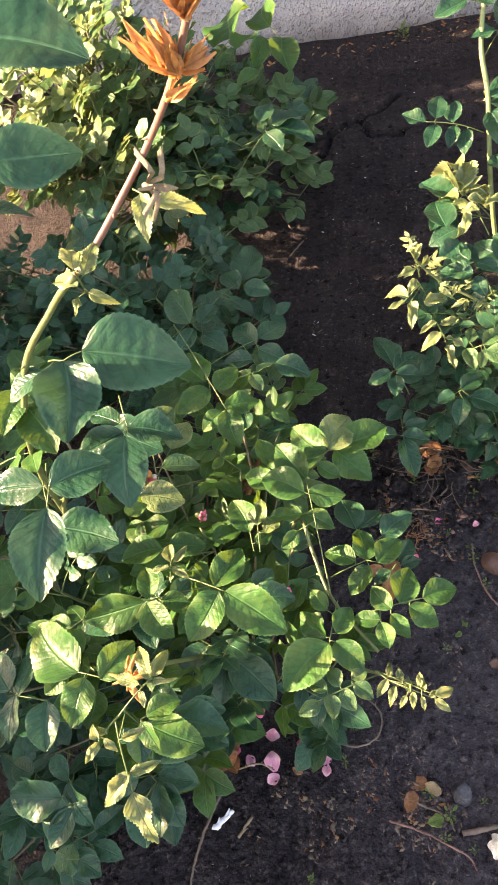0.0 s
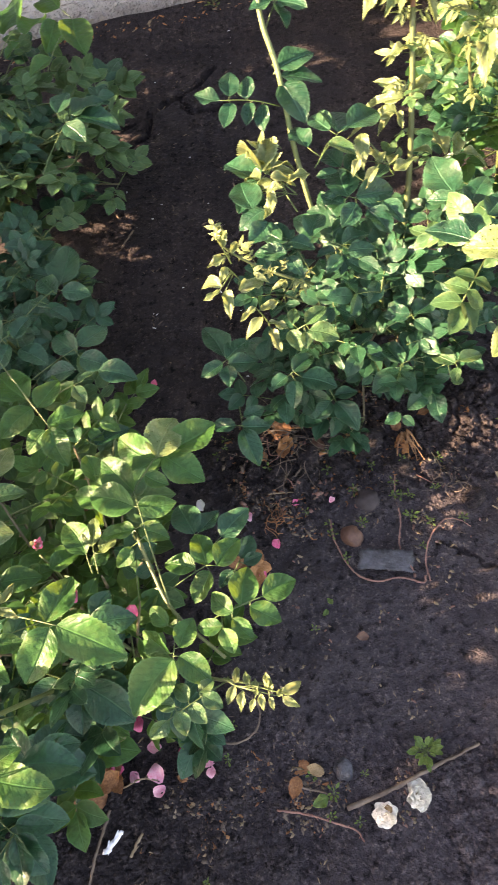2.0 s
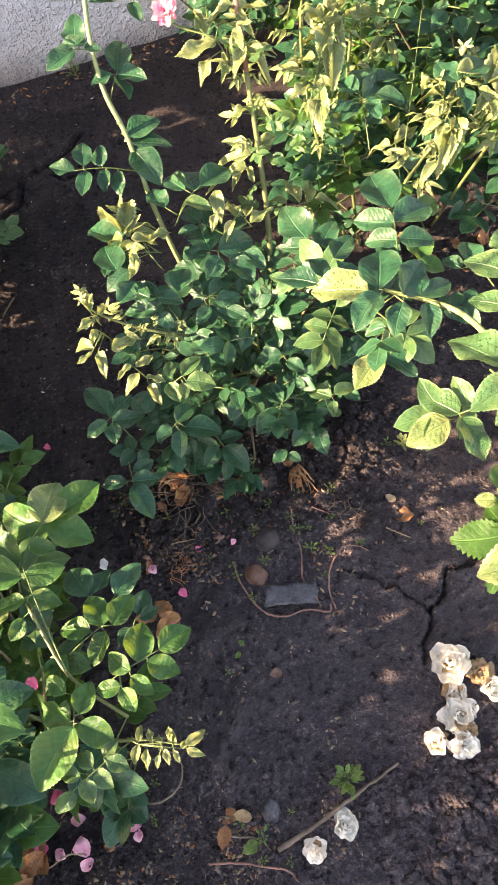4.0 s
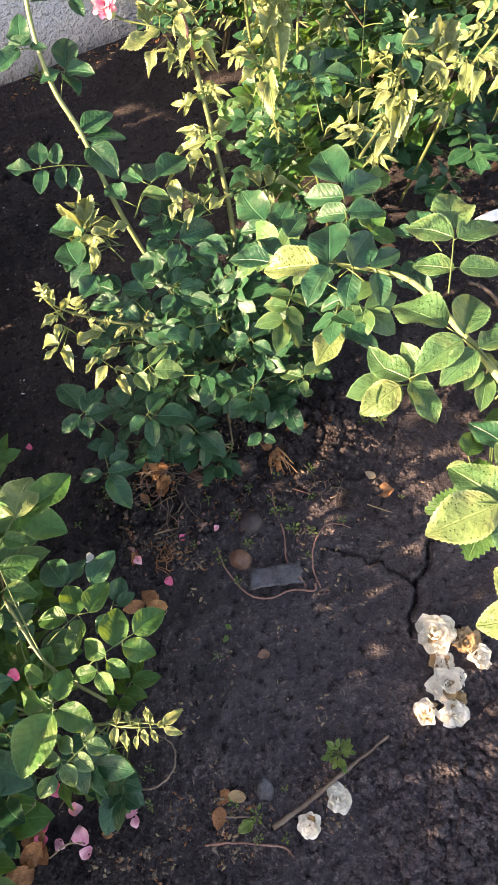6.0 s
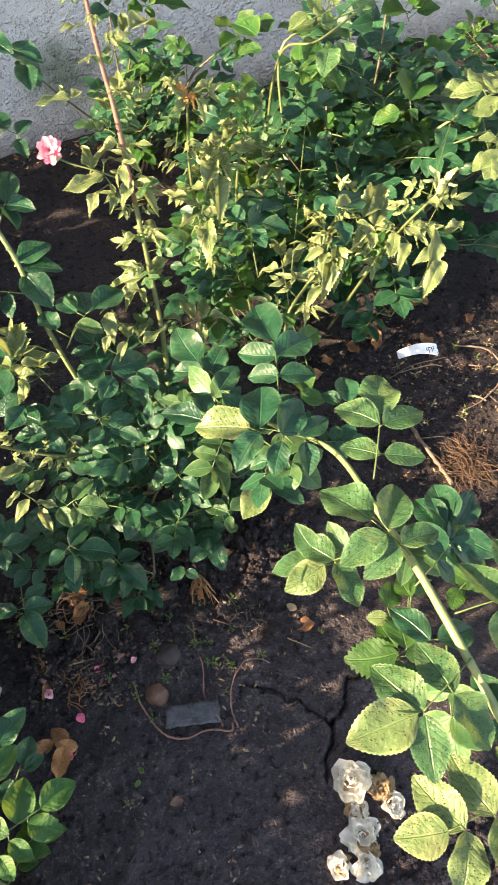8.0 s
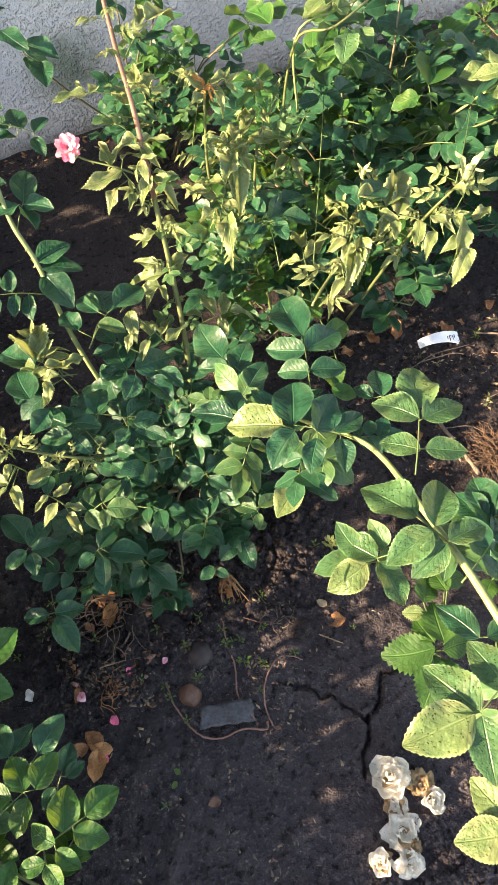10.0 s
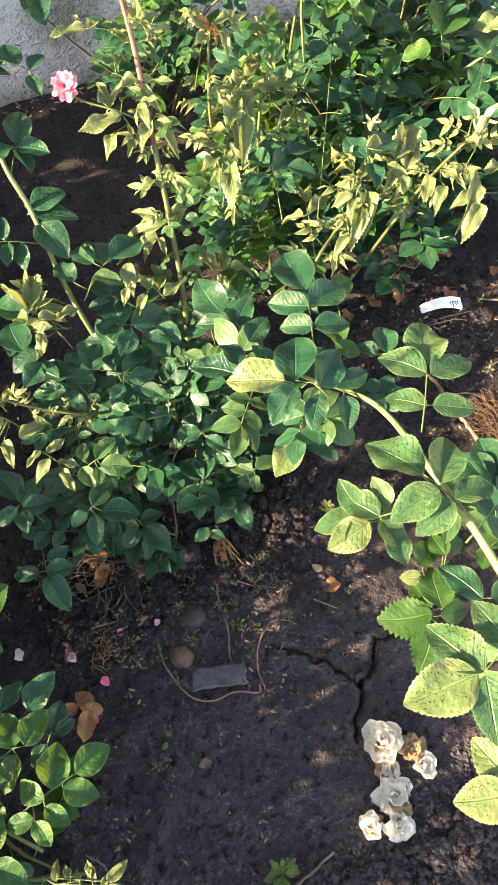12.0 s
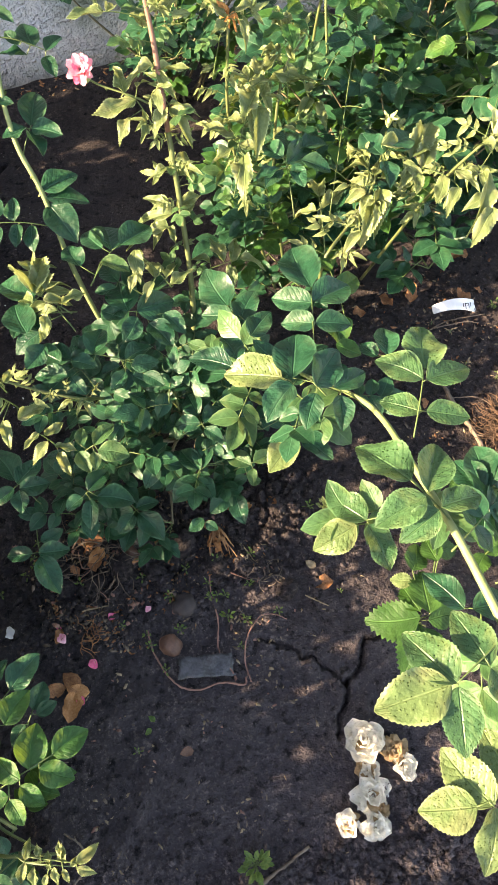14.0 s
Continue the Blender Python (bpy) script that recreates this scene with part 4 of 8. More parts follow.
hero_leaf(bush_front, "young", (0.162, 0.393, 0.382), (0.237, 0.352, 0.399, 0.269, 0.363, 0.395), (0.236, 0.347, 0.399, 0.256, 0.329, 0.395), (0.223, 0.358, 0.398, 0.224, 0.382, 0.395), (0.219, 0.352, 0.397, 0.222, 0.334, 0.395), (0.204, 0.358, 0.396, 0.204, 0.382, 0.393), (0.199, 0.355, 0.395, 0.188, 0.339, 0.393))
hero_leaf(bush_front, "green", (-0.109, 0.543, 0.433), (-0.037, 0.505, 0.459, 0.043, 0.441, 0.446), (-0.047, 0.505, 0.460, -0.095, 0.442, 0.450), (-0.052, 0.514, 0.458, -0.012, 0.576, 0.449))
hero_leaf(bush_front, "deep", (-0.119, 0.480, 0.340), (-0.056, 0.444, 0.302, 0.007, 0.375, 0.291), (-0.074, 0.454, 0.304, -0.115, 0.416, 0.298), (-0.066, 0.455, 0.310, -0.021, 0.467, 0.304), (-0.092, 0.461, 0.317, -0.141, 0.428, 0.310))
hero_leaf(bush_front, "deep", (-0.224, 0.546, 0.364), (-0.188, 0.524, 0.375, -0.163, 0.454, 0.365), (-0.200, 0.521, 0.381, -0.275, 0.486, 0.371), (-0.176, 0.536, 0.371, -0.141, 0.566, 0.365))
hero_leaf(bush_front, "deep", (-0.173, 0.337, 0.312), (-0.126, 0.360, 0.337, -0.084, 0.402, 0.330), (-0.126, 0.365, 0.337, -0.064, 0.364, 0.329), (-0.137, 0.354, 0.338, -0.180, 0.408, 0.330))
hero_leaf(bush_front, "deep", (-0.164, 0.347, 0.513), (-0.169, 0.339, 0.410, -0.098, 0.296, 0.400), (-0.129, 0.350, 0.398, -0.051, 0.329, 0.388), (-0.171, 0.309, 0.512, -0.145, 0.325, 0.508), (-0.170, 0.336, 0.427, -0.166, 0.288, 0.421))
hero_leaf(bush_front, "deep", (-0.195, 0.304, 0.346), (-0.161, 0.269, 0.360, -0.156, 0.201, 0.351), (-0.157, 0.268, 0.357, -0.128, 0.210, 0.349), (-0.162, 0.280, 0.350, -0.111, 0.268, 0.344), (-0.173, 0.247, 0.388, -0.171, 0.189, 0.381), (-0.181, 0.275, 0.385, -0.224, 0.254, 0.379))
hero_leaf(bush_front, "deep", (-0.256, 0.248, 0.409), (-0.267, 0.245, 0.422, -0.307, 0.230, 0.417), (-0.259, 0.241, 0.421, -0.289, 0.196, 0.414), (-0.255, 0.248, 0.424, -0.231, 0.220, 0.420), (-0.274, 0.255, 0.426, -0.351, 0.266, 0.417))
hero_leaf(bush_front, "deep", (-0.289, 0.194, 0.355), (-0.292, 0.167, 0.362, -0.276, 0.148, 0.359), (-0.268, 0.180, 0.365, -0.236, 0.159, 0.360), (-0.307, 0.195, 0.371, -0.314, 0.168, 0.367))
hero_leaf(bush_front, "green", (-0.191, 0.387, 0.529), (-0.224, 0.397, 0.524, -0.298, 0.468, 0.512), (-0.244, 0.403, 0.514, -0.274, 0.374, 0.510), (-0.185, 0.381, 0.546, -0.145, 0.428, 0.538), (-0.213, 0.388, 0.531, -0.230, 0.329, 0.524))
hero_leaf(bush_front, "deep", (-0.292, 0.376, 0.447), (-0.341, 0.387, 0.444, -0.322, 0.458, 0.436), (-0.346, 0.387, 0.443, -0.354, 0.325, 0.435), (-0.291, 0.374, 0.460, -0.292, 0.310, 0.453), (-0.357, 0.396, 0.439, -0.394, 0.456, 0.431))
hero_leaf(bush_front, "green", (-0.158, 0.342, 0.458), (-0.154, 0.337, 0.429, -0.082, 0.305, 0.420), (-0.156, 0.338, 0.461, -0.135, 0.302, 0.456), (-0.150, 0.345, 0.459, -0.105, 0.364, 0.453))
hero_leaf(bush_front, "young", (-0.139, 0.327, 0.614), (-0.100, 0.363, 0.625, -0.123, 0.407, 0.620), (-0.097, 0.366, 0.625, -0.075, 0.397, 0.621), (-0.097, 0.364, 0.620, -0.076, 0.354, 0.617), (-0.109, 0.356, 0.638, -0.141, 0.367, 0.634), (-0.109, 0.350, 0.633, -0.104, 0.331, 0.631))
hero_leaf(bush_front, "young", (-0.141, 0.333, 0.596), (-0.162, 0.305, 0.610, -0.181, 0.322, 0.607), (-0.162, 0.302, 0.609, -0.178, 0.280, 0.606), (-0.156, 0.305, 0.610, -0.142, 0.290, 0.607), (-0.153, 0.311, 0.609, -0.174, 0.318, 0.606))
hero_leaf(bush_front, "young", (-0.153, 0.326, 0.581), (-0.142, 0.252, 0.540, -0.115, 0.196, 0.533), (-0.143, 0.272, 0.551, -0.107, 0.283, 0.546), (-0.143, 0.272, 0.553, -0.180, 0.235, 0.547), (-0.143, 0.306, 0.586, -0.114, 0.317, 0.583))
hero_leaf(bush_front, "green", (-0.072, 0.528, 0.413), (-0.157, 0.503, 0.449, -0.254, 0.485, 0.438), (-0.155, 0.501, 0.449, -0.116, 0.450, 0.441), (-0.152, 0.509, 0.445, -0.161, 0.559, 0.439), (-0.134, 0.508, 0.442, -0.093, 0.498, 0.437))
hero_leaf(bush_front, "green", (-0.134, 0.602, 0.336), (-0.155, 0.605, 0.364, -0.190, 0.605, 0.360), (-0.150, 0.619, 0.350, -0.132, 0.659, 0.345), (-0.124, 0.617, 0.336, -0.073, 0.629, 0.329), (-0.182, 0.624, 0.372, -0.214, 0.669, 0.366))
hero_leaf(bush_front, "green", (-0.149, 0.579, 0.386), (-0.106, 0.578, 0.376, -0.108, 0.517, 0.369), (-0.125, 0.590, 0.371, -0.154, 0.575, 0.368))
hero_leaf(bush_low, "deep", (-0.112, 0.959, 0.328), (0.027, 1.025, 0.343, 0.081, 1.070, 0.335), (0.022, 1.013, 0.343, -0.022, 1.071, 0.335), (0.026, 1.000, 0.343, 0.075, 0.970, 0.336), (0.014, 0.977, 0.344, -0.049, 0.980, 0.336), (0.055, 0.962, 0.345, 0.118, 0.933, 0.336))
hero_leaf(bush_low, "pale", (-0.032, 0.924, 0.355), (0.019, 0.938, 0.360, 0.050, 0.952, 0.356), (0.012, 0.930, 0.363, 0.028, 0.897, 0.358))
hero_leaf(bush_low, "green", (-0.132, 1.058, 0.376), (-0.037, 0.857, 0.372, -0.018, 0.786, 0.362), (-0.068, 0.913, 0.357, -0.131, 0.875, 0.349), (-0.058, 0.909, 0.361, -0.016, 0.960, 0.354), (-0.079, 0.939, 0.345, -0.134, 1.022, 0.335), (-0.040, 0.865, 0.372, 0.022, 0.881, 0.364), (-0.045, 0.855, 0.371, -0.083, 0.825, 0.365))
hero_leaf(bush_low, "deep", (-0.132, 1.101, 0.369), (-0.084, 1.043, 0.312, -0.038, 1.082, 0.305), (-0.117, 1.047, 0.329, -0.153, 1.085, 0.323), (-0.155, 1.038, 0.347, -0.229, 1.069, 0.338), (-0.149, 1.025, 0.335, -0.174, 0.997, 0.330), (-0.074, 1.067, 0.322, -0.094, 1.131, 0.314))
hero_leaf(bush_low, "deep", (-0.033, 0.910, 0.317), (0.014, 0.837, 0.327, 0.047, 0.866, 0.322), (0.023, 0.830, 0.325, 0.085, 0.854, 0.317), (-0.006, 0.840, 0.329, -0.013, 0.878, 0.325))
hero_leaf(bush_low, "deep", (-0.090, 1.067, 0.360), (-0.007, 1.221, 0.285, 0.022, 1.330, 0.273), (-0.001, 1.199, 0.294, 0.054, 1.178, 0.286), (-0.012, 1.192, 0.297, -0.045, 1.254, 0.289), (-0.020, 1.140, 0.323, 0.014, 1.098, 0.316), (-0.025, 1.154, 0.318, -0.063, 1.182, 0.313))
hero_leaf(bush_low, "deep", (-0.074, 1.081, 0.356), (-0.099, 1.050, 0.384, -0.145, 1.146, 0.372), (-0.082, 1.057, 0.371, -0.050, 1.097, 0.365), (-0.094, 1.049, 0.367, -0.129, 1.006, 0.360), (-0.082, 1.049, 0.346, -0.035, 1.008, 0.338))
hero_leaf(bush_low, "deep", (-0.104, 1.220, 0.315), (-0.066, 1.336, 0.248, -0.014, 1.385, 0.240), (-0.078, 1.352, 0.252, -0.104, 1.415, 0.244), (-0.071, 1.297, 0.257, -0.029, 1.278, 0.251), (-0.081, 1.264, 0.277, -0.132, 1.295, 0.271))
hero_leaf(bush_left, "deep", (-0.015, 1.491, 0.292), (0.091, 1.600, 0.359, 0.168, 1.622, 0.350), (0.102, 1.598, 0.351, 0.187, 1.556, 0.339), (0.077, 1.568, 0.365, 0.110, 1.516, 0.357), (0.067, 1.588, 0.380, 0.095, 1.648, 0.373))
hero_leaf(bush_left, "green", (0.061, 1.735, 0.374), (0.137, 1.890, 0.371, 0.148, 1.781, 0.355), (0.113, 1.942, 0.371, 0.090, 2.064, 0.359), (0.097, 1.897, 0.374, 0.063, 1.816, 0.361), (0.077, 1.760, 0.382, 0.021, 1.726, 0.374))
hero_leaf(bush_left, "green", (-0.057, 1.725, 0.389), (0.015, 1.912, 0.379, -0.012, 2.091, 0.361), (0.027, 1.860, 0.382, 0.072, 1.954, 0.371), (0.013, 1.837, 0.385, -0.030, 1.815, 0.378))
hero_leaf(bush_mid, "deep", (0.305, 0.938, 0.214), (0.278, 0.980, 0.257, 0.254, 1.065, 0.248), (0.280, 0.973, 0.257, 0.332, 1.006, 0.250), (0.282, 0.963, 0.256, 0.336, 0.958, 0.249), (0.272, 0.967, 0.256, 0.225, 0.954, 0.250), (0.279, 0.959, 0.255, 0.273, 0.915, 0.249))
hero_leaf(bush_mid, "deep", (0.282, 0.896, 0.202), (0.278, 0.837, 0.221, 0.291, 0.762, 0.211), (0.266, 0.848, 0.221, 0.220, 0.865, 0.215), (0.276, 0.845, 0.220, 0.330, 0.836, 0.213), (0.285, 0.866, 0.217, 0.329, 0.876, 0.212))
hero_leaf(bush_mid, "deep", (0.360, 0.902, 0.224), (0.396, 0.911, 0.254, 0.443, 0.943, 0.248), (0.408, 0.895, 0.253, 0.468, 0.863, 0.245), (0.395, 0.892, 0.252, 0.376, 0.843, 0.245), (0.382, 0.905, 0.252, 0.348, 0.892, 0.248))
hero_leaf(bush_mid, "deep", (0.453, 0.887, 0.213), (0.469, 0.873, 0.161, 0.496, 0.807, 0.152), (0.457, 0.871, 0.174, 0.419, 0.846, 0.168), (0.467, 0.878, 0.180, 0.512, 0.875, 0.174))
hero_leaf(bush_mid, "deep", (0.658, 0.896, 0.206), (0.604, 0.889, 0.218, 0.587, 0.951, 0.210), (0.593, 0.882, 0.210, 0.534, 0.854, 0.201), (0.604, 0.880, 0.205, 0.612, 0.832, 0.199), (0.614, 0.890, 0.220, 0.630, 0.947, 0.214))
hero_leaf(bush_mid, "deep", (0.631, 0.880, 0.156), (0.656, 0.838, 0.165, 0.651, 0.775, 0.157), (0.641, 0.841, 0.165, 0.597, 0.820, 0.158), (0.580, 0.813, 0.164, 0.545, 0.801, 0.160), (0.582, 0.805, 0.165, 0.597, 0.782, 0.161))
hero_leaf(bush_mid, "pale", (0.670, 0.877, 0.184), (0.707, 0.866, 0.214, 0.759, 0.873, 0.208), (0.700, 0.864, 0.210, 0.664, 0.910, 0.203), (0.702, 0.857, 0.206, 0.691, 0.829, 0.202), (0.686, 0.839, 0.193, 0.712, 0.836, 0.190))
hero_leaf(bush_mid, "deep", (0.570, 1.042, 0.309), (0.533, 1.101, 0.345, 0.582, 1.135, 0.339), (0.537, 1.091, 0.345, 0.596, 1.068, 0.337), (0.528, 1.086, 0.345, 0.492, 1.089, 0.340), (0.535, 1.078, 0.344, 0.522, 1.035, 0.338), (0.543, 1.062, 0.341, 0.579, 1.028, 0.335))
hero_leaf(bush_mid, "deep", (0.474, 1.064, 0.330), (0.449, 1.115, 0.374, 0.407, 1.162, 0.367), (0.448, 1.111, 0.374, 0.489, 1.085, 0.368), (0.437, 1.091, 0.375, 0.391, 1.106, 0.369), (0.439, 1.079, 0.372, 0.450, 1.040, 0.366))
hero_leaf(bush_mid, "deep", (0.579, 0.942, 0.268), (0.638, 0.945, 0.287, 0.688, 0.975, 0.281), (0.631, 0.949, 0.288, 0.585, 0.963, 0.282), (0.635, 0.934, 0.286, 0.658, 0.900, 0.281), (0.634, 0.963, 0.288, 0.631, 1.018, 0.282))
hero_leaf(bush_mid, "deep", (0.490, 0.947, 0.291), (0.496, 0.993, 0.320, 0.476, 1.040, 0.314), (0.499, 0.986, 0.318, 0.529, 0.958, 0.313), (0.492, 0.982, 0.319, 0.461, 0.957, 0.314), (0.510, 1.002, 0.320, 0.554, 1.031, 0.314))
hero_leaf(bush_mid, "deep", (0.673, 1.065, 0.304), (0.587, 1.024, 0.324, 0.552, 1.057, 0.319), (0.600, 1.028, 0.322, 0.628, 1.073, 0.316), (0.602, 1.019, 0.314, 0.646, 1.028, 0.308), (0.589, 1.015, 0.316, 0.558, 0.976, 0.310))
hero_leaf(bush_mid, "deep", (0.684, 1.224, 0.348), (0.579, 1.199, 0.368, 0.530, 1.193, 0.362), (0.603, 1.199, 0.365, 0.663, 1.167, 0.357), (0.594, 1.207, 0.370, 0.626, 1.266, 0.362), (0.631, 1.210, 0.367, 0.679, 1.245, 0.360))
hero_leaf(bush_mid, "deep", (0.661, 1.163, 0.338), (0.582, 1.239, 0.390, 0.566, 1.302, 0.383), (0.592, 1.233, 0.384, 0.632, 1.281, 0.377), (0.573, 1.229, 0.388, 0.533, 1.235, 0.383))
hero_leaf(bush_mid, "deep", (0.489, 1.208, 0.380), (0.388, 1.193, 0.424, 0.368, 1.161, 0.419), (0.403, 1.208, 0.417, 0.417, 1.163, 0.411), (0.413, 1.207, 0.413, 0.404, 1.263, 0.407))
hero_leaf(bush_mid, "deep", (0.723, 1.068, 0.276), (0.701, 1.013, 0.281, 0.676, 1.041, 0.276), (0.709, 1.004, 0.280, 0.709, 0.958, 0.274), (0.727, 1.017, 0.282, 0.765, 0.992, 0.276))
hero_leaf(bush_mid, "deep", (0.566, 0.905, 0.179), (0.541, 0.933, 0.241, 0.519, 0.972, 0.235), (0.543, 0.924, 0.230, 0.578, 0.907, 0.226), (0.531, 0.923, 0.229, 0.496, 0.892, 0.223))
hero_leaf(bush_mid, "young", (0.330, 1.056, 0.421), (0.321, 1.065, 0.456, 0.323, 1.119, 0.451), (0.332, 1.060, 0.446, 0.356, 1.086, 0.442), (0.321, 1.054, 0.444, 0.287, 1.043, 0.440))
hero_leaf(bush_mid, "young", (0.340, 1.036, 0.390), (0.320, 1.039, 0.437, 0.303, 1.013, 0.433), (0.304, 1.016, 0.417, 0.261, 1.050, 0.411), (0.298, 1.015, 0.411, 0.266, 1.005, 0.406), (0.308, 1.013, 0.408, 0.307, 0.967, 0.402), (0.332, 1.013, 0.399, 0.385, 1.032, 0.392))
hero_leaf(bush_mid, "young", (0.372, 0.988, 0.317), (0.353, 0.996, 0.363, 0.321, 0.977, 0.359), (0.361, 0.992, 0.357, 0.400, 1.009, 0.352), (0.362, 0.986, 0.342, 0.323, 0.960, 0.336), (0.371, 0.979, 0.332, 0.405, 0.961, 0.327), (0.372, 0.970, 0.320, 0.379, 0.919, 0.314))
hero_leaf(bush_mid, "pale", (0.404, 0.961, 0.299), (0.435, 0.957, 0.328, 0.480, 0.986, 0.322), (0.438, 0.945, 0.325, 0.486, 0.917, 0.319), (0.431, 0.945, 0.324, 0.423, 0.913, 0.319), (0.412, 0.967, 0.327, 0.425, 1.001, 0.323), (0.406, 0.958, 0.320, 0.413, 0.913, 0.314))
hero_leaf(bush_mid, "young", (0.474, 1.150, 0.400), (0.436, 1.234, 0.439, 0.416, 1.299, 0.431), (0.448, 1.230, 0.437, 0.491, 1.218, 0.432), (0.438, 1.218, 0.438, 0.458, 1.265, 0.433), (0.437, 1.163, 0.434, 0.410, 1.129, 0.429), (0.441, 1.203, 0.437, 0.402, 1.194, 0.432))
hero_leaf(bush_mid, "young", (0.464, 1.185, 0.416), (0.437, 1.277, 0.442, 0.433, 1.352, 0.434), (0.448, 1.275, 0.440, 0.466, 1.321, 0.434), (0.455, 1.280, 0.439, 0.485, 1.287, 0.436))
hero_leaf(bush_mid, "deep", (0.495, 1.386, 0.524), (0.507, 1.369, 0.493, 0.533, 1.295, 0.471), (0.507, 1.375, 0.505, 0.578, 1.347, 0.497), (0.505, 1.382, 0.516, 0.575, 1.396, 0.520))
hero_leaf(bush_mid, "deep", (0.496, 1.351, 0.461), (0.388, 1.368, 0.491, 0.345, 1.390, 0.497), (0.407, 1.369, 0.494, 0.422, 1.417, 0.507), (0.407, 1.364, 0.484, 0.384, 1.319, 0.471), (0.440, 1.364, 0.484, 0.450, 1.409, 0.497), (0.443, 1.360, 0.477, 0.424, 1.322, 0.466), (0.465, 1.356, 0.470, 0.453, 1.307, 0.455))
hero_leaf(bush_mid, "deep", (0.493, 1.413, 0.573), (0.522, 1.433, 0.610, 0.553, 1.500, 0.626), (0.522, 1.431, 0.606, 0.567, 1.402, 0.599), (0.515, 1.430, 0.603, 0.525, 1.380, 0.590), (0.513, 1.432, 0.609, 0.469, 1.423, 0.606))
hero_leaf(bush_mid, "deep", (0.489, 1.454, 0.647), (0.460, 1.459, 0.656, 0.402, 1.440, 0.652), (0.466, 1.461, 0.661, 0.485, 1.523, 0.675), (0.486, 1.461, 0.660, 0.441, 1.475, 0.663), (0.480, 1.459, 0.656, 0.506, 1.442, 0.652))
hero_leaf(bush_mid, "deep", (0.514, 1.499, 0.730), (0.584, 1.482, 0.700, 0.618, 1.507, 0.705), (0.566, 1.487, 0.709, 0.565, 1.538, 0.720), (0.581, 1.479, 0.693, 0.585, 1.437, 0.683), (0.552, 1.483, 0.700, 0.511, 1.495, 0.703), (0.546, 1.491, 0.714, 0.530, 1.521, 0.721))
hero_leaf(bush_mid, "deep", (0.562, 1.563, 0.846), (0.619, 1.545, 0.813, 0.661, 1.500, 0.803), (0.591, 1.558, 0.836, 0.618, 1.505, 0.826), (0.636, 1.530, 0.786, 0.626, 1.479, 0.775), (0.567, 1.567, 0.853, 0.613, 1.588, 0.857))
hero_leaf(bush_mid, "deep", (0.554, 1.556, 0.834), (0.558, 1.567, 0.853, 0.516, 1.599, 0.859), (0.547, 1.565, 0.850, 0.507, 1.546, 0.846))
hero_leaf(bush_mid, "deep", (0.523, 1.513, 0.756), (0.509, 1.520, 0.767, 0.477, 1.544, 0.772), (0.510, 1.515, 0.759, 0.478, 1.495, 0.754), (0.527, 1.517, 0.763, 0.546, 1.485, 0.756))
hero_leaf(bush_mid, "young", (0.729, 1.364, 0.571), (0.702, 1.395, 0.639, 0.620, 1.384, 0.636), (0.684, 1.400, 0.651, 0.690, 1.460, 0.666), (0.686, 1.384, 0.615, 0.647, 1.354, 0.606), (0.712, 1.376, 0.598, 0.689, 1.350, 0.590), (0.709, 1.401, 0.654, 0.729, 1.425, 0.660))
hero_leaf(bush_mid, "young", (0.746, 1.394, 0.636), (0.758, 1.386, 0.619, 0.810, 1.367, 0.614), (0.757, 1.383, 0.613, 0.786, 1.328, 0.596), (0.751, 1.385, 0.616, 0.711, 1.347, 0.605), (0.749, 1.389, 0.626, 0.718, 1.410, 0.632))
hero_leaf(bush_mid, "young", (0.746, 1.414, 0.682), (0.748, 1.410, 0.673, 0.802, 1.391, 0.668), (0.743, 1.412, 0.678, 0.683, 1.421, 0.680), (0.750, 1.408, 0.668, 0.760, 1.367, 0.656))
hero_leaf(bush_mid, "young", (0.721, 1.315, 0.460), (0.718, 1.314, 0.459, 0.680, 1.356, 0.472), (0.722, 1.308, 0.447, 0.657, 1.339, 0.457), (0.732, 1.312, 0.456, 0.788, 1.326, 0.460), (0.732, 1.305, 0.439, 0.771, 1.319, 0.444))
hero_leaf(bush_mid, "young", (0.719, 1.300, 0.427), (0.708, 1.298, 0.424, 0.633, 1.330, 0.434), (0.712, 1.300, 0.427, 0.708, 1.263, 0.415), (0.703, 1.299, 0.427, 0.665, 1.282, 0.421))
hero_leaf(bush_mid, "young", (0.736, 1.346, 0.531), (0.736, 1.342, 0.521, 0.688, 1.346, 0.522), (0.751, 1.335, 0.506, 0.783, 1.393, 0.523), (0.747, 1.345, 0.528, 0.780, 1.333, 0.524))
hero_leaf(bush_mid, "young", (0.762, 1.432, 0.722), (0.767, 1.442, 0.745, 0.787, 1.501, 0.758), (0.776, 1.440, 0.739, 0.815, 1.494, 0.752), (0.792, 1.438, 0.735, 0.829, 1.443, 0.737), (0.741, 1.436, 0.730, 0.750, 1.504, 0.746))
hero_leaf(bush_mid, "young", (0.749, 1.439, 0.738), (0.683, 1.450, 0.761, 0.623, 1.454, 0.762), (0.688, 1.449, 0.760, 0.713, 1.476, 0.766), (0.675, 1.453, 0.767, 0.674, 1.475, 0.773))
hero_leaf(bush_mid, "young", (0.759, 1.462, 0.789), (0.815, 1.481, 0.830, 0.881, 1.523, 0.839), (0.802, 1.479, 0.827, 0.817, 1.528, 0.837), (0.776, 1.471, 0.809, 0.748, 1.479, 0.811))
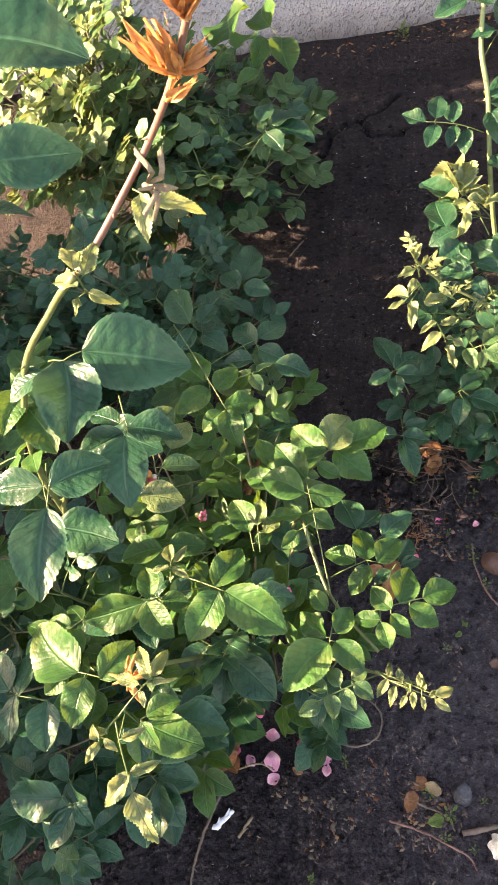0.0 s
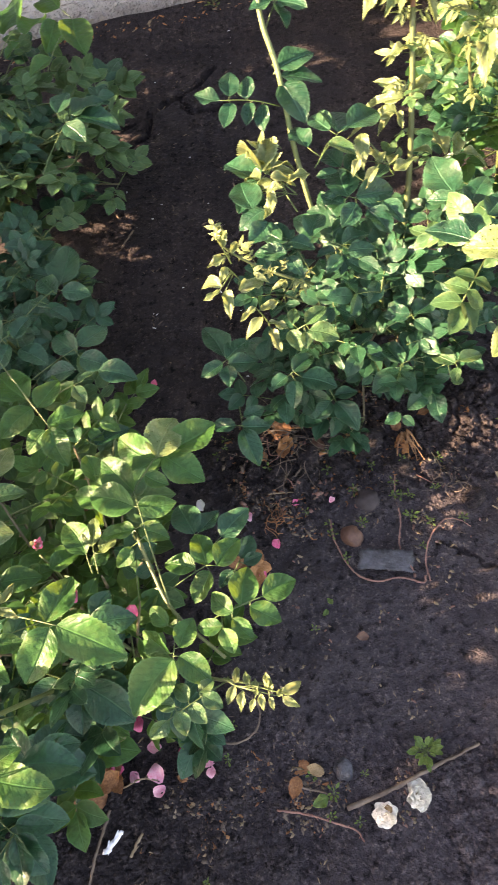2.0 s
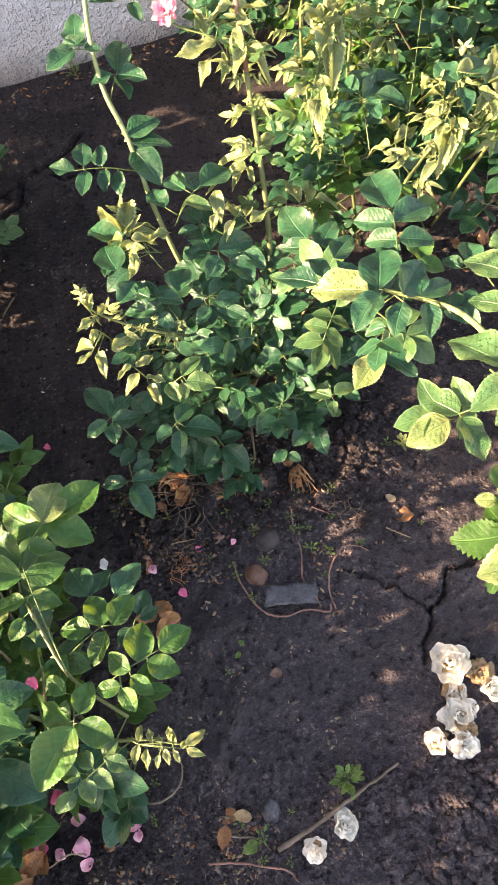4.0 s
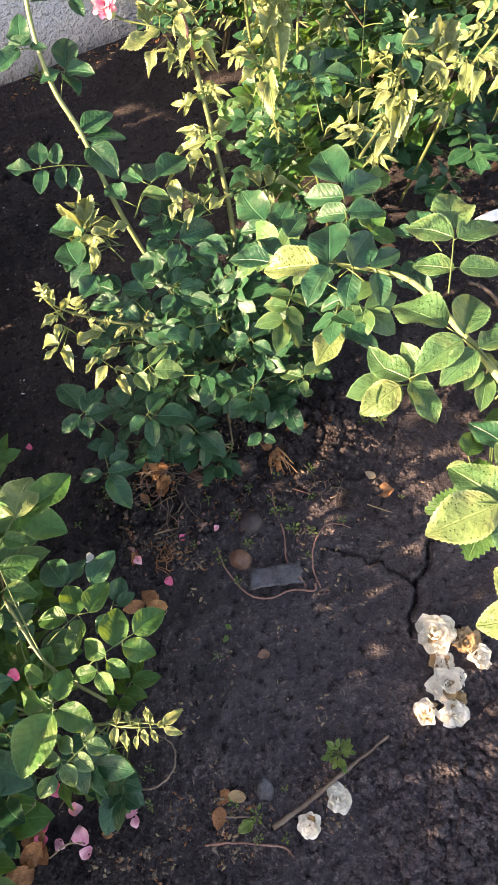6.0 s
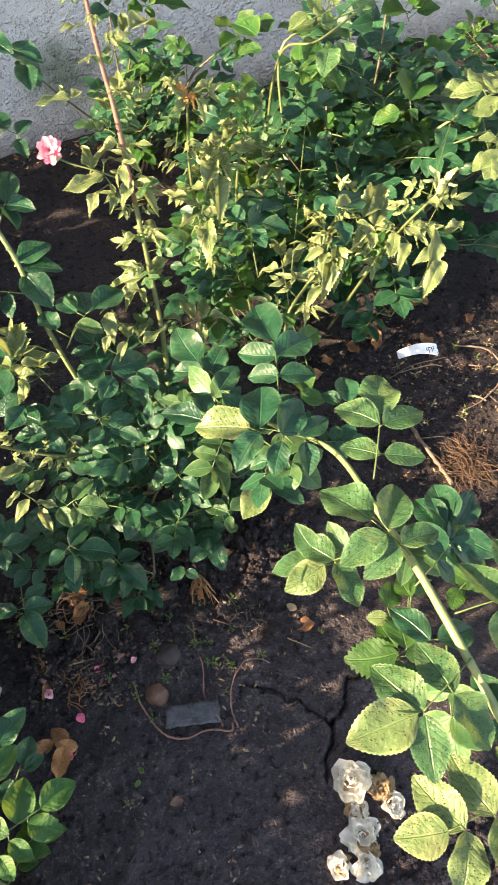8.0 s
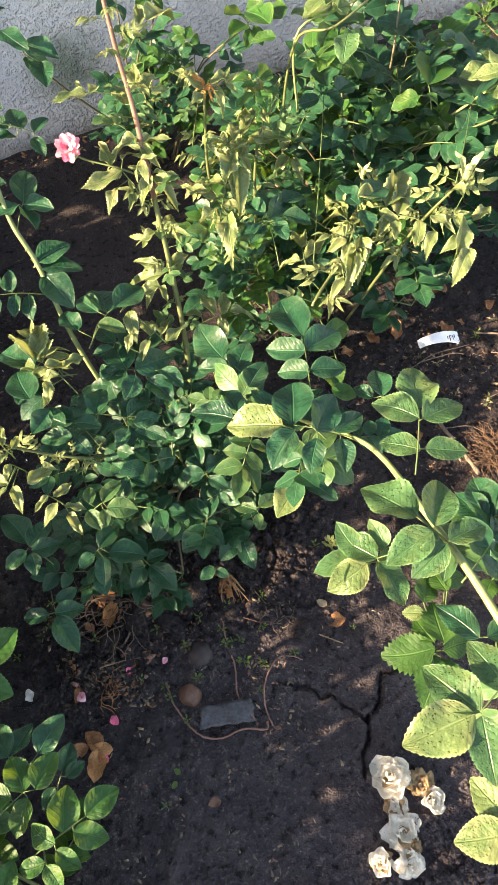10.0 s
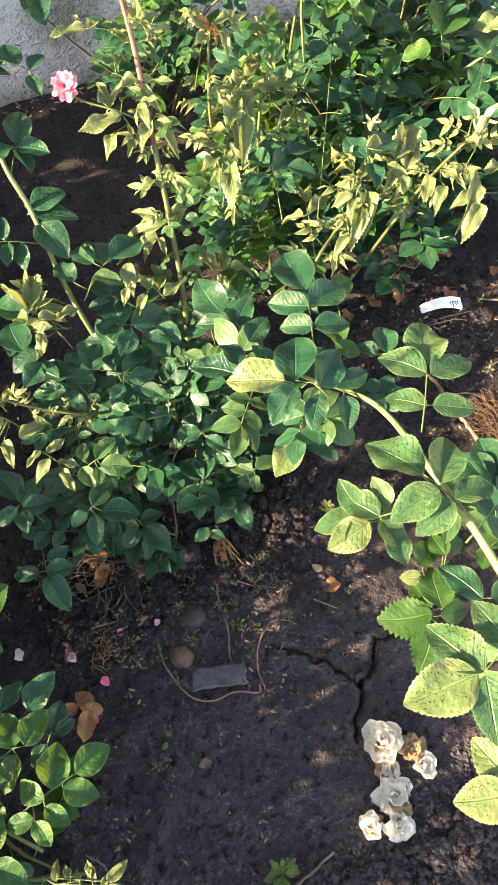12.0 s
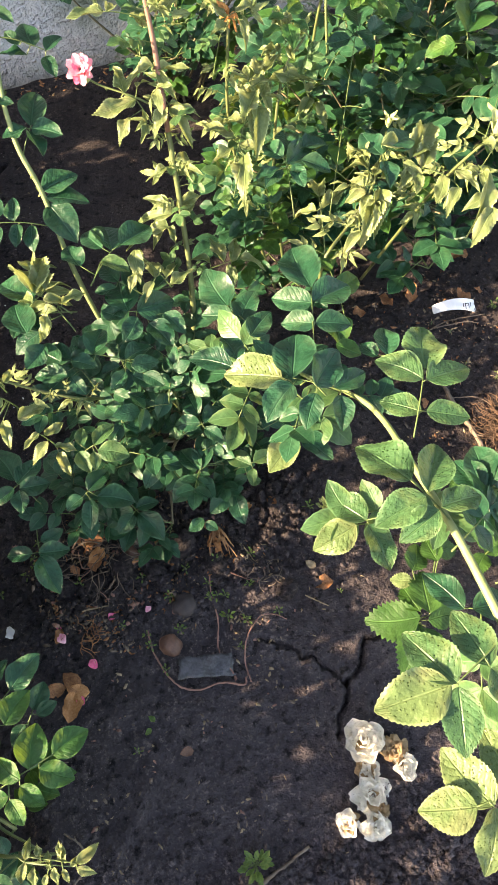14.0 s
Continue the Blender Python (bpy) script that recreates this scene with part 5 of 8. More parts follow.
hero_leaf(bush_mid, "young", (0.724, 1.250, 0.318), (0.839, 1.255, 0.328, 0.897, 1.242, 0.323), (0.803, 1.257, 0.333, 0.802, 1.321, 0.355), (0.820, 1.255, 0.328, 0.857, 1.305, 0.345), (0.814, 1.253, 0.324, 0.804, 1.204, 0.305), (0.775, 1.259, 0.338, 0.747, 1.290, 0.349))
hero_leaf(bush_mid, "young", (0.722, 1.253, 0.324), (0.628, 1.270, 0.361, 0.648, 1.319, 0.378), (0.663, 1.262, 0.344, 0.684, 1.297, 0.356), (0.626, 1.267, 0.356, 0.601, 1.245, 0.348), (0.661, 1.260, 0.339, 0.639, 1.229, 0.327), (0.688, 1.261, 0.342, 0.715, 1.294, 0.353))
hero_leaf(bush_back, "young", (0.907, 1.398, 0.525), (1.033, 1.470, 0.635, 1.095, 1.475, 0.628), (1.015, 1.456, 0.631, 1.104, 1.578, 0.616), (1.012, 1.462, 0.633, 1.024, 1.546, 0.625), (0.995, 1.449, 0.617, 0.990, 1.501, 0.612), (1.013, 1.447, 0.625, 1.009, 1.407, 0.620))
hero_leaf(bush_back, "young", (0.911, 1.380, 0.522), (0.969, 1.452, 0.584, 1.027, 1.514, 0.575), (0.983, 1.447, 0.577, 1.058, 1.406, 0.566), (0.966, 1.443, 0.572, 0.932, 1.513, 0.564), (0.951, 1.439, 0.572, 0.962, 1.382, 0.564))
hero_leaf(bush_back, "young", (0.845, 1.301, 0.525), (0.924, 1.406, 0.564, 0.902, 1.475, 0.556), (0.922, 1.398, 0.557, 0.909, 1.342, 0.549), (0.897, 1.375, 0.538, 0.958, 1.373, 0.531), (0.894, 1.383, 0.540, 0.870, 1.443, 0.533))
hero_leaf(bush_back, "young", (0.818, 1.235, 0.520), (0.867, 1.306, 0.537, 0.830, 1.230, 0.526), (0.868, 1.360, 0.537, 0.830, 1.427, 0.528), (0.871, 1.341, 0.536, 0.907, 1.306, 0.530), (0.858, 1.331, 0.537, 0.808, 1.312, 0.530))
hero_leaf(bush_back, "young", (0.871, 1.467, 0.583), (0.891, 1.454, 0.702, 0.890, 1.537, 0.693), (0.909, 1.448, 0.711, 0.963, 1.479, 0.705), (0.895, 1.442, 0.698, 0.854, 1.426, 0.692), (0.909, 1.434, 0.705, 0.914, 1.395, 0.699))
hero_leaf(bush_back, "young", (1.030, 1.384, 0.490), (1.098, 1.463, 0.475, 1.095, 1.404, 0.467), (1.083, 1.462, 0.488, 1.041, 1.431, 0.481), (1.071, 1.468, 0.502, 1.119, 1.507, 0.495))
hero_leaf(bush_back, "young", (1.080, 1.189, 0.494), (1.060, 1.209, 0.554, 1.083, 1.287, 0.545), (1.064, 1.191, 0.539, 1.041, 1.246, 0.532), (1.072, 1.184, 0.527, 1.125, 1.220, 0.520), (1.056, 1.172, 0.504, 1.017, 1.172, 0.499))
hero_leaf(bush_back, "young", (1.091, 1.199, 0.539), (1.141, 1.177, 0.548, 1.241, 1.262, 0.534), (1.090, 1.203, 0.573, 1.163, 1.200, 0.565), (1.143, 1.155, 0.536, 1.120, 1.108, 0.529), (1.125, 1.174, 0.545, 1.152, 1.135, 0.539))
hero_leaf(bush_back, "young", (1.044, 1.163, 0.472), (1.070, 1.150, 0.499, 1.023, 1.087, 0.488), (1.044, 1.121, 0.494, 1.101, 1.153, 0.487), (1.022, 1.117, 0.463, 0.982, 1.098, 0.457), (1.018, 1.152, 0.447, 1.070, 1.189, 0.440))
hero_leaf(bush_back, "young", (1.088, 1.191, 0.496), (1.059, 1.198, 0.541, 1.076, 1.267, 0.533), (1.077, 1.178, 0.511, 1.041, 1.220, 0.504), (1.089, 1.179, 0.518, 1.137, 1.196, 0.513), (1.059, 1.165, 0.501, 1.025, 1.126, 0.494), (1.084, 1.167, 0.503, 1.056, 1.097, 0.493))
hero_leaf(bush_back, "young", (1.169, 1.077, 0.568), (1.152, 1.151, 0.542, 1.221, 1.236, 0.531), (1.137, 1.165, 0.537, 1.093, 1.130, 0.530), (1.159, 1.098, 0.569, 1.119, 1.050, 0.560), (1.163, 1.079, 0.594, 1.180, 1.033, 0.588), (1.154, 1.046, 0.587, 1.113, 1.015, 0.580))
hero_leaf(bush_back, "young", (1.184, 1.052, 0.619), (1.175, 1.028, 0.629, 1.157, 0.949, 0.618), (1.178, 1.002, 0.601, 1.134, 1.001, 0.595), (1.173, 0.978, 0.599, 1.121, 0.930, 0.589), (1.198, 1.010, 0.623, 1.255, 1.037, 0.617), (1.195, 1.046, 0.654, 1.195, 1.100, 0.648))
hero_leaf(bush_back, "young", (0.974, 1.146, 0.392), (1.000, 1.243, 0.448, 1.030, 1.320, 0.439), (1.004, 1.232, 0.425, 1.073, 1.270, 0.416), (0.991, 1.232, 0.424, 0.955, 1.274, 0.417), (1.004, 1.214, 0.409, 1.054, 1.217, 0.403))
hero_leaf(bush_back, "deep", (0.931, 1.208, 0.450), (0.943, 1.289, 0.524, 0.937, 1.355, 0.517), (0.941, 1.274, 0.523, 1.011, 1.324, 0.513), (0.941, 1.260, 0.520, 0.973, 1.249, 0.516), (0.924, 1.263, 0.524, 0.882, 1.239, 0.518))
hero_leaf(bush_back, "deep", (1.008, 1.207, 0.432), (1.184, 1.493, 0.584, 1.194, 1.437, 0.576), (1.167, 1.484, 0.582, 1.121, 1.496, 0.575), (1.194, 1.499, 0.590, 1.235, 1.585, 0.581), (1.213, 1.493, 0.575, 1.270, 1.520, 0.569))
hero_leaf(bush_back, "deep", (1.212, 1.088, 0.639), (1.465, 1.353, 0.552, 1.452, 1.418, 0.545), (1.480, 1.364, 0.554, 1.581, 1.448, 0.540), (1.470, 1.341, 0.557, 1.530, 1.340, 0.551), (1.449, 1.340, 0.552, 1.399, 1.296, 0.543))
hero_leaf(bush_back, "deep", (1.202, 1.247, 0.528), (1.086, 1.189, 0.564, 1.081, 1.257, 0.557), (1.102, 1.194, 0.567, 1.170, 1.222, 0.559), (1.089, 1.183, 0.554, 1.077, 1.129, 0.547))
hero_leaf(bush_back, "green", (1.352, 1.599, 0.622), (1.243, 1.633, 0.643, 1.262, 1.733, 0.633), (1.249, 1.593, 0.655, 1.207, 1.542, 0.645), (1.275, 1.590, 0.655, 1.354, 1.653, 0.645), (1.254, 1.627, 0.649, 1.329, 1.709, 0.638), (1.270, 1.557, 0.654, 1.277, 1.499, 0.646))
hero_leaf(bush_back, "green", (1.349, 1.539, 0.578), (1.225, 1.527, 0.647, 1.165, 1.490, 0.637), (1.244, 1.511, 0.638, 1.233, 1.445, 0.628), (1.281, 1.529, 0.641, 1.328, 1.560, 0.636))
hero_leaf(bush_back, "deep", (1.455, 1.189, 0.577), (1.366, 1.063, 0.607, 1.317, 1.047, 0.599), (1.368, 1.047, 0.604, 1.381, 1.011, 0.599), (1.364, 1.079, 0.609, 1.341, 1.117, 0.604))
hero_leaf(bush_near, "deep", (-0.174, 0.714, 0.767), (-0.148, 0.722, 0.772, -0.022, 0.700, 0.756), lean=0.4)
hero_leaf(bush_near, "deep", (-0.194, 0.720, 0.763), (-0.166, 0.703, 0.782, -0.160, 0.598, 0.769), (-0.192, 0.694, 0.778, -0.242, 0.673, 0.771), lean=0.4)
hero_leaf(bush_near, "deep", (-0.157, 0.762, 0.605), (-0.144, 0.711, 0.601, -0.068, 0.692, 0.591), (-0.158, 0.722, 0.594, -0.211, 0.751, 0.587), (-0.149, 0.701, 0.604, -0.218, 0.678, 0.595), (-0.145, 0.693, 0.607, -0.143, 0.597, 0.595), lean=0.4)
hero_leaf(bush_near, "deep", (-0.254, 0.661, 0.613), (-0.240, 0.618, 0.627, -0.159, 0.650, 0.616), (-0.248, 0.619, 0.628, -0.333, 0.624, 0.618), (-0.243, 0.589, 0.623, -0.249, 0.470, 0.608), lean=0.4)
hero_leaf(bush_near, "deep", (-0.280, 0.661, 0.563), (-0.257, 0.588, 0.562, -0.166, 0.559, 0.550), (-0.263, 0.589, 0.565, -0.269, 0.535, 0.559), lean=0.4)
hero_leaf(bush_near, "young", (-0.097, 0.700, 0.897), (-0.083, 0.667, 0.966, -0.095, 0.715, 0.961), (-0.075, 0.665, 0.959, -0.066, 0.709, 0.954), (-0.088, 0.686, 0.911, -0.063, 0.674, 0.908), (-0.093, 0.680, 0.929, -0.132, 0.709, 0.923), (-0.107, 0.696, 0.894, -0.110, 0.677, 0.892))
hero_leaf(bush_near, "deep", (-0.337, 1.153, 0.886), (-0.310, 1.186, 0.900, -0.129, 1.137, 0.875), lean=0.4)
hero_leaf(bush_near, "deep", (-0.294, 0.956, 0.876), (-0.232, 0.907, 0.910, -0.119, 0.930, 0.896), lean=0.4)
hero_leaf(bush_near, "deep", (-0.310, 0.925, 0.824), (-0.265, 0.893, 0.856, -0.197, 0.898, 0.847), lean=0.4)
hero_leaf(bush_near, "green", (-0.278, 0.734, 0.678), (-0.258, 0.726, 0.702, -0.278, 0.665, 0.694), (-0.268, 0.737, 0.701, -0.258, 0.774, 0.697), (-0.253, 0.706, 0.691, -0.213, 0.640, 0.681))
hero_leaf(bush_mid, "deep", (0.616, 1.170, 0.352), (0.579, 1.179, 0.373, 0.587, 1.267, 0.363), (0.595, 1.176, 0.371, 0.674, 1.178, 0.362), (0.640, 1.154, 0.366, 0.665, 1.104, 0.358), (0.567, 1.169, 0.371, 0.533, 1.204, 0.366), (0.607, 1.143, 0.366, 0.631, 1.081, 0.357), (0.590, 1.162, 0.369, 0.551, 1.124, 0.361))
hero_leaf(bush_mid, "deep", (0.528, 1.225, 0.417), (0.587, 1.271, 0.440, 0.602, 1.362, 0.430), (0.606, 1.278, 0.441, 0.677, 1.311, 0.432), (0.572, 1.280, 0.443, 0.551, 1.343, 0.436), (0.523, 1.259, 0.437, 0.514, 1.318, 0.431))
hero_leaf(bush_mid, "pale", (0.535, 1.230, 0.418), (0.563, 1.258, 0.437, 0.603, 1.217, 0.430))
hero_leaf(bush_mid, "young", (0.674, 1.197, 0.378), (0.628, 1.265, 0.431, 0.614, 1.205, 0.422), (0.646, 1.211, 0.404, 0.660, 1.277, 0.397), (0.668, 1.206, 0.400, 0.689, 1.251, 0.395), (0.613, 1.223, 0.416, 0.590, 1.196, 0.411), (0.641, 1.203, 0.402, 0.610, 1.177, 0.397), (0.671, 1.190, 0.395, 0.727, 1.214, 0.388))
hero_leaf(bush_mid, "deep", (0.441, 1.194, 0.399), (0.422, 1.227, 0.421, 0.375, 1.310, 0.410), (0.393, 1.153, 0.433, 0.388, 1.234, 0.424), (0.416, 1.155, 0.421, 0.361, 1.140, 0.414), (0.414, 1.129, 0.418, 0.371, 1.096, 0.411))
hero_leaf(bush_mid, "young", (0.478, 1.173, 0.422), (0.428, 1.219, 0.449, 0.427, 1.375, 0.433), (0.440, 1.223, 0.448, 0.457, 1.317, 0.438), (0.447, 1.221, 0.447, 0.493, 1.258, 0.441), (0.439, 1.201, 0.447, 0.488, 1.195, 0.442), (0.419, 1.196, 0.451, 0.392, 1.249, 0.444), (0.432, 1.168, 0.447, 0.419, 1.127, 0.441), (0.455, 1.173, 0.443, 0.418, 1.193, 0.439), (0.468, 1.185, 0.444, 0.516, 1.201, 0.438))
hero_leaf(bush_mid, "deep", (0.561, 1.081, 0.339), (0.488, 1.116, 0.366, 0.524, 1.175, 0.359), (0.431, 1.103, 0.391, 0.385, 1.157, 0.383), (0.480, 1.091, 0.365, 0.451, 1.128, 0.360), (0.433, 1.077, 0.384, 0.377, 1.100, 0.377))
hero_leaf(bush_mid, "deep", (0.626, 1.069, 0.321), (0.542, 1.089, 0.355, 0.600, 1.109, 0.348), (0.547, 1.071, 0.354, 0.597, 1.066, 0.348), (0.533, 1.065, 0.353, 0.497, 1.042, 0.348), (0.562, 1.050, 0.349, 0.590, 1.016, 0.344))
hero_leaf(bush_near, "young", (-0.051, 0.836, 0.899), (-0.025, 0.809, 0.898, 0.029, 0.819, 0.891), (-0.039, 0.812, 0.911, -0.031, 0.762, 0.904))
hero_leaf(bush_back, "lime", (1.435, 1.218, 0.661), (1.446, 1.274, 0.676, 1.393, 1.299, 0.668), (1.458, 1.262, 0.678, 1.500, 1.349, 0.668), (1.462, 1.247, 0.678, 1.530, 1.312, 0.669), (1.475, 1.231, 0.680, 1.496, 1.195, 0.675), (1.509, 1.266, 0.683, 1.564, 1.283, 0.677), (1.451, 1.243, 0.677, 1.406, 1.222, 0.670), (1.525, 1.232, 0.683, 1.585, 1.267, 0.676))
hero_leaf(bush_back, "lime", (1.416, 1.165, 0.666), (1.373, 1.133, 0.683, 1.344, 1.146, 0.679), (1.382, 1.131, 0.683, 1.417, 1.136, 0.680), (1.342, 1.091, 0.691, 1.298, 1.076, 0.684), (1.344, 1.085, 0.692, 1.312, 1.038, 0.683), (1.355, 1.089, 0.690, 1.363, 1.058, 0.686))
hero_leaf(bush_back, "lime", (1.252, 1.544, 0.710), (1.292, 1.649, 0.714, 1.380, 1.738, 0.702), (1.316, 1.640, 0.715, 1.377, 1.665, 0.708), (1.270, 1.699, 0.710, 1.279, 1.794, 0.700), (1.245, 1.732, 0.705, 1.223, 1.786, 0.699), (1.221, 1.586, 0.718, 1.174, 1.572, 0.711), (1.231, 1.555, 0.723, 1.274, 1.593, 0.717))
hero_leaf(bush_back, "pale", (1.237, 1.519, 0.714), (1.332, 1.584, 0.716, 1.393, 1.586, 0.710), (1.221, 1.527, 0.727, 1.261, 1.536, 0.722), (1.223, 1.450, 0.727, 1.217, 1.398, 0.719), (1.186, 1.433, 0.735, 1.149, 1.383, 0.726), (1.126, 1.444, 0.702, 1.096, 1.460, 0.698))
hero_leaf(bush_back, "green", (1.217, 1.532, 0.652), (1.181, 1.519, 0.645, 1.211, 1.475, 0.638), (1.219, 1.512, 0.674, 1.271, 1.515, 0.668), (1.153, 1.676, 0.641, 1.137, 1.762, 0.632), (1.143, 1.631, 0.640, 1.095, 1.649, 0.634), (1.185, 1.683, 0.641, 1.194, 1.785, 0.631))
hero_leaf(bush_back, "deep", (0.945, 1.255, 0.501), (0.937, 1.286, 0.527, 0.921, 1.345, 0.521), (0.957, 1.299, 0.523, 0.979, 1.368, 0.516), (0.917, 1.259, 0.528, 0.870, 1.257, 0.522), (0.952, 1.265, 0.521, 0.951, 1.216, 0.515), (0.971, 1.275, 0.520, 1.016, 1.237, 0.512), (0.989, 1.308, 0.517, 1.050, 1.321, 0.510))
hero_leaf(bush_back, "green", (1.003, 1.410, 0.528), (1.025, 1.480, 0.668, 1.067, 1.510, 0.663), (1.011, 1.465, 0.669, 0.984, 1.477, 0.666), (1.018, 1.453, 0.667, 1.050, 1.430, 0.662), (1.008, 1.447, 0.668, 1.001, 1.398, 0.660), (0.994, 1.445, 0.668, 0.956, 1.434, 0.663))
hero_leaf(bush_back, "young", (0.940, 1.339, 0.546), (0.917, 1.408, 0.608, 0.906, 1.468, 0.602), (0.933, 1.414, 0.612, 0.971, 1.466, 0.605), (0.938, 1.400, 0.605, 0.993, 1.418, 0.598), (0.924, 1.386, 0.599, 0.873, 1.323, 0.588), (0.941, 1.383, 0.587, 0.987, 1.372, 0.582), (0.917, 1.362, 0.584, 0.903, 1.286, 0.573))
hero_leaf(bush_front, "young", (0.162, 0.393, 0.382), (0.176, 0.378, 0.395, 0.160, 0.354, 0.391), (0.186, 0.369, 0.394, 0.173, 0.343, 0.391), (0.177, 0.381, 0.395, 0.190, 0.404, 0.392), (0.194, 0.369, 0.395, 0.193, 0.395, 0.392), (0.209, 0.359, 0.396, 0.205, 0.337, 0.394), (0.218, 0.363, 0.397, 0.221, 0.386, 0.395), (0.229, 0.351, 0.398, 0.248, 0.359, 0.396))
hero_leaf(bush_front, "deep", (-0.198, 0.710, 0.416), (-0.235, 0.820, 0.435, -0.140, 0.765, 0.421))
hero_leaf(bush_front, "pale", (-0.155, 0.713, 0.383), (-0.166, 0.808, 0.406, -0.127, 0.865, 0.398), (-0.146, 0.744, 0.402, -0.083, 0.747, 0.394))
hero_leaf(bush_front, "lime", (-0.164, 0.714, 0.385), (-0.131, 0.776, 0.402, -0.101, 0.836, 0.394), (-0.180, 0.696, 0.405, -0.110, 0.678, 0.396))
hero_leaf(bush_front, "green", (-0.146, 0.620, 0.369), (-0.139, 0.652, 0.383, -0.206, 0.632, 0.375), (-0.204, 0.663, 0.416, -0.168, 0.675, 0.411), (-0.140, 0.610, 0.386, -0.078, 0.606, 0.378), (-0.146, 0.602, 0.396, -0.215, 0.591, 0.388))
hero_leaf(bush_front, "young", (-0.114, 0.522, 0.469), (-0.118, 0.559, 0.453, -0.132, 0.600, 0.448), (-0.115, 0.559, 0.450, -0.095, 0.584, 0.446), (-0.114, 0.547, 0.462, -0.090, 0.529, 0.458), (-0.118, 0.548, 0.465, -0.147, 0.544, 0.461))
hero_leaf(bush_front, "deep", (-0.037, 0.505, 0.402), (-0.010, 0.506, 0.410, 0.060, 0.502, 0.401), (-0.001, 0.517, 0.408, 0.028, 0.551, 0.402), (-0.018, 0.499, 0.412, -0.007, 0.458, 0.407))
hero_leaf(bush_front, "green", (-0.004, 0.595, 0.361), (-0.008, 0.626, 0.368, -0.036, 0.687, 0.361), (-0.073, 0.625, 0.349, -0.024, 0.643, 0.343), (-0.000, 0.605, 0.372, 0.028, 0.623, 0.367))
hero_leaf(bush_front, "lime", (0.007, 0.590, 0.369), (0.006, 0.633, 0.376, 0.013, 0.681, 0.370), (0.018, 0.619, 0.374, 0.041, 0.648, 0.370))
hero_leaf(bush_front, "deep", (-0.133, 0.507, 0.395), (-0.153, 0.524, 0.410, -0.163, 0.572, 0.405), (-0.145, 0.506, 0.411, -0.208, 0.494, 0.404), (-0.128, 0.512, 0.409, -0.093, 0.548, 0.403))

hero_leaf(bush_front, "deep", (-0.320, 0.278, 0.270), (-0.323, 0.261, 0.290, -0.344, 0.193, 0.275), (-0.318, 0.281, 0.290, -0.292, 0.221, 0.275), (-0.349, 0.247, 0.290, -0.428, 0.280, 0.275), (-0.344, 0.323, 0.290, -0.326, 0.282, 0.275), (-0.376, 0.296, 0.290, -0.421, 0.316, 0.275))
hero_leaf(bush_front, "deep", (-0.342, 0.208, 0.200), (-0.335, 0.186, 0.210, -0.294, 0.153, 0.195), (-0.301, 0.213, 0.210, -0.257, 0.245, 0.195))
hero_leaf(bush_front, "pale", (-0.342, 0.208, 0.200), (-0.333, 0.197, 0.220, -0.352, 0.144, 0.205))
hero_leaf(bush_front, "deep", (-0.164, 0.319, 0.240), (-0.163, 0.369, 0.260, -0.075, 0.324, 0.245), (-0.181, 0.294, 0.260, -0.123, 0.269, 0.245), (-0.188, 0.267, 0.260, -0.162, 0.187, 0.245))
hero_leaf(bush_front, "deep", (-0.149, 0.393, 0.220), (-0.140, 0.408, 0.250, -0.169, 0.479, 0.235), (-0.136, 0.412, 0.250, -0.077, 0.468, 0.235), (-0.139, 0.403, 0.250, -0.088, 0.382, 0.235), (-0.144, 0.400, 0.250, -0.184, 0.361, 0.235))
hero_leaf(bush_front, "deep", (-0.074, 0.430, 0.260), (-0.065, 0.462, 0.280, 0.007, 0.384, 0.265), (-0.072, 0.444, 0.280, -0.082, 0.378, 0.265))
hero_leaf(bush_wall, "green", (1.049, 2.100, 0.506), (1.057, 2.100, 0.528, 1.099, 2.070, 0.604), (1.072, 2.100, 0.529, 1.163, 2.070, 0.527), (1.048, 2.100, 0.536, 1.004, 2.070, 0.595), (1.048, 2.100, 0.523, 1.059, 2.070, 0.511), (1.037, 2.100, 0.534, 0.994, 2.070, 0.542))
hero_leaf(bush_wall, "deep", (0.965, 2.150, 0.498), (0.967, 2.150, 0.523, 0.984, 2.120, 0.566), (0.961, 2.150, 0.514, 0.903, 2.120, 0.515), (0.972, 2.150, 0.506, 0.970, 2.120, 0.481))
hero_leaf(bush_wall, "deep", (0.984, 2.050, 0.470), (1.018, 2.050, 0.475, 1.085, 2.020, 0.526), (0.989, 2.050, 0.460, 1.057, 2.020, 0.473), (0.973, 2.050, 0.461, 0.983, 2.020, 0.437), (0.973, 2.050, 0.473, 0.938, 2.020, 0.515), (0.959, 2.050, 0.470, 0.912, 2.020, 0.523))
hero_leaf(bush_wall, "deep", (0.690, 2.050, 0.514), (0.695, 2.050, 0.520, 0.744, 2.020, 0.479), (0.694, 2.050, 0.502, 0.689, 2.020, 0.486), (0.709, 2.050, 0.491, 0.729, 2.020, 0.443))
hero_leaf(bush_wall, "green", (1.263, 2.000, 0.455), (1.248, 2.000, 0.475, 1.191, 1.970, 0.528), (1.260, 2.000, 0.476, 1.291, 1.970, 0.528), (1.273, 2.000, 0.464, 1.319, 1.970, 0.492), (1.258, 2.000, 0.453, 1.195, 1.970, 0.456), (1.280, 2.000, 0.446, 1.291, 1.970, 0.406), (1.267, 2.000, 0.442, 1.242, 1.970, 0.412))
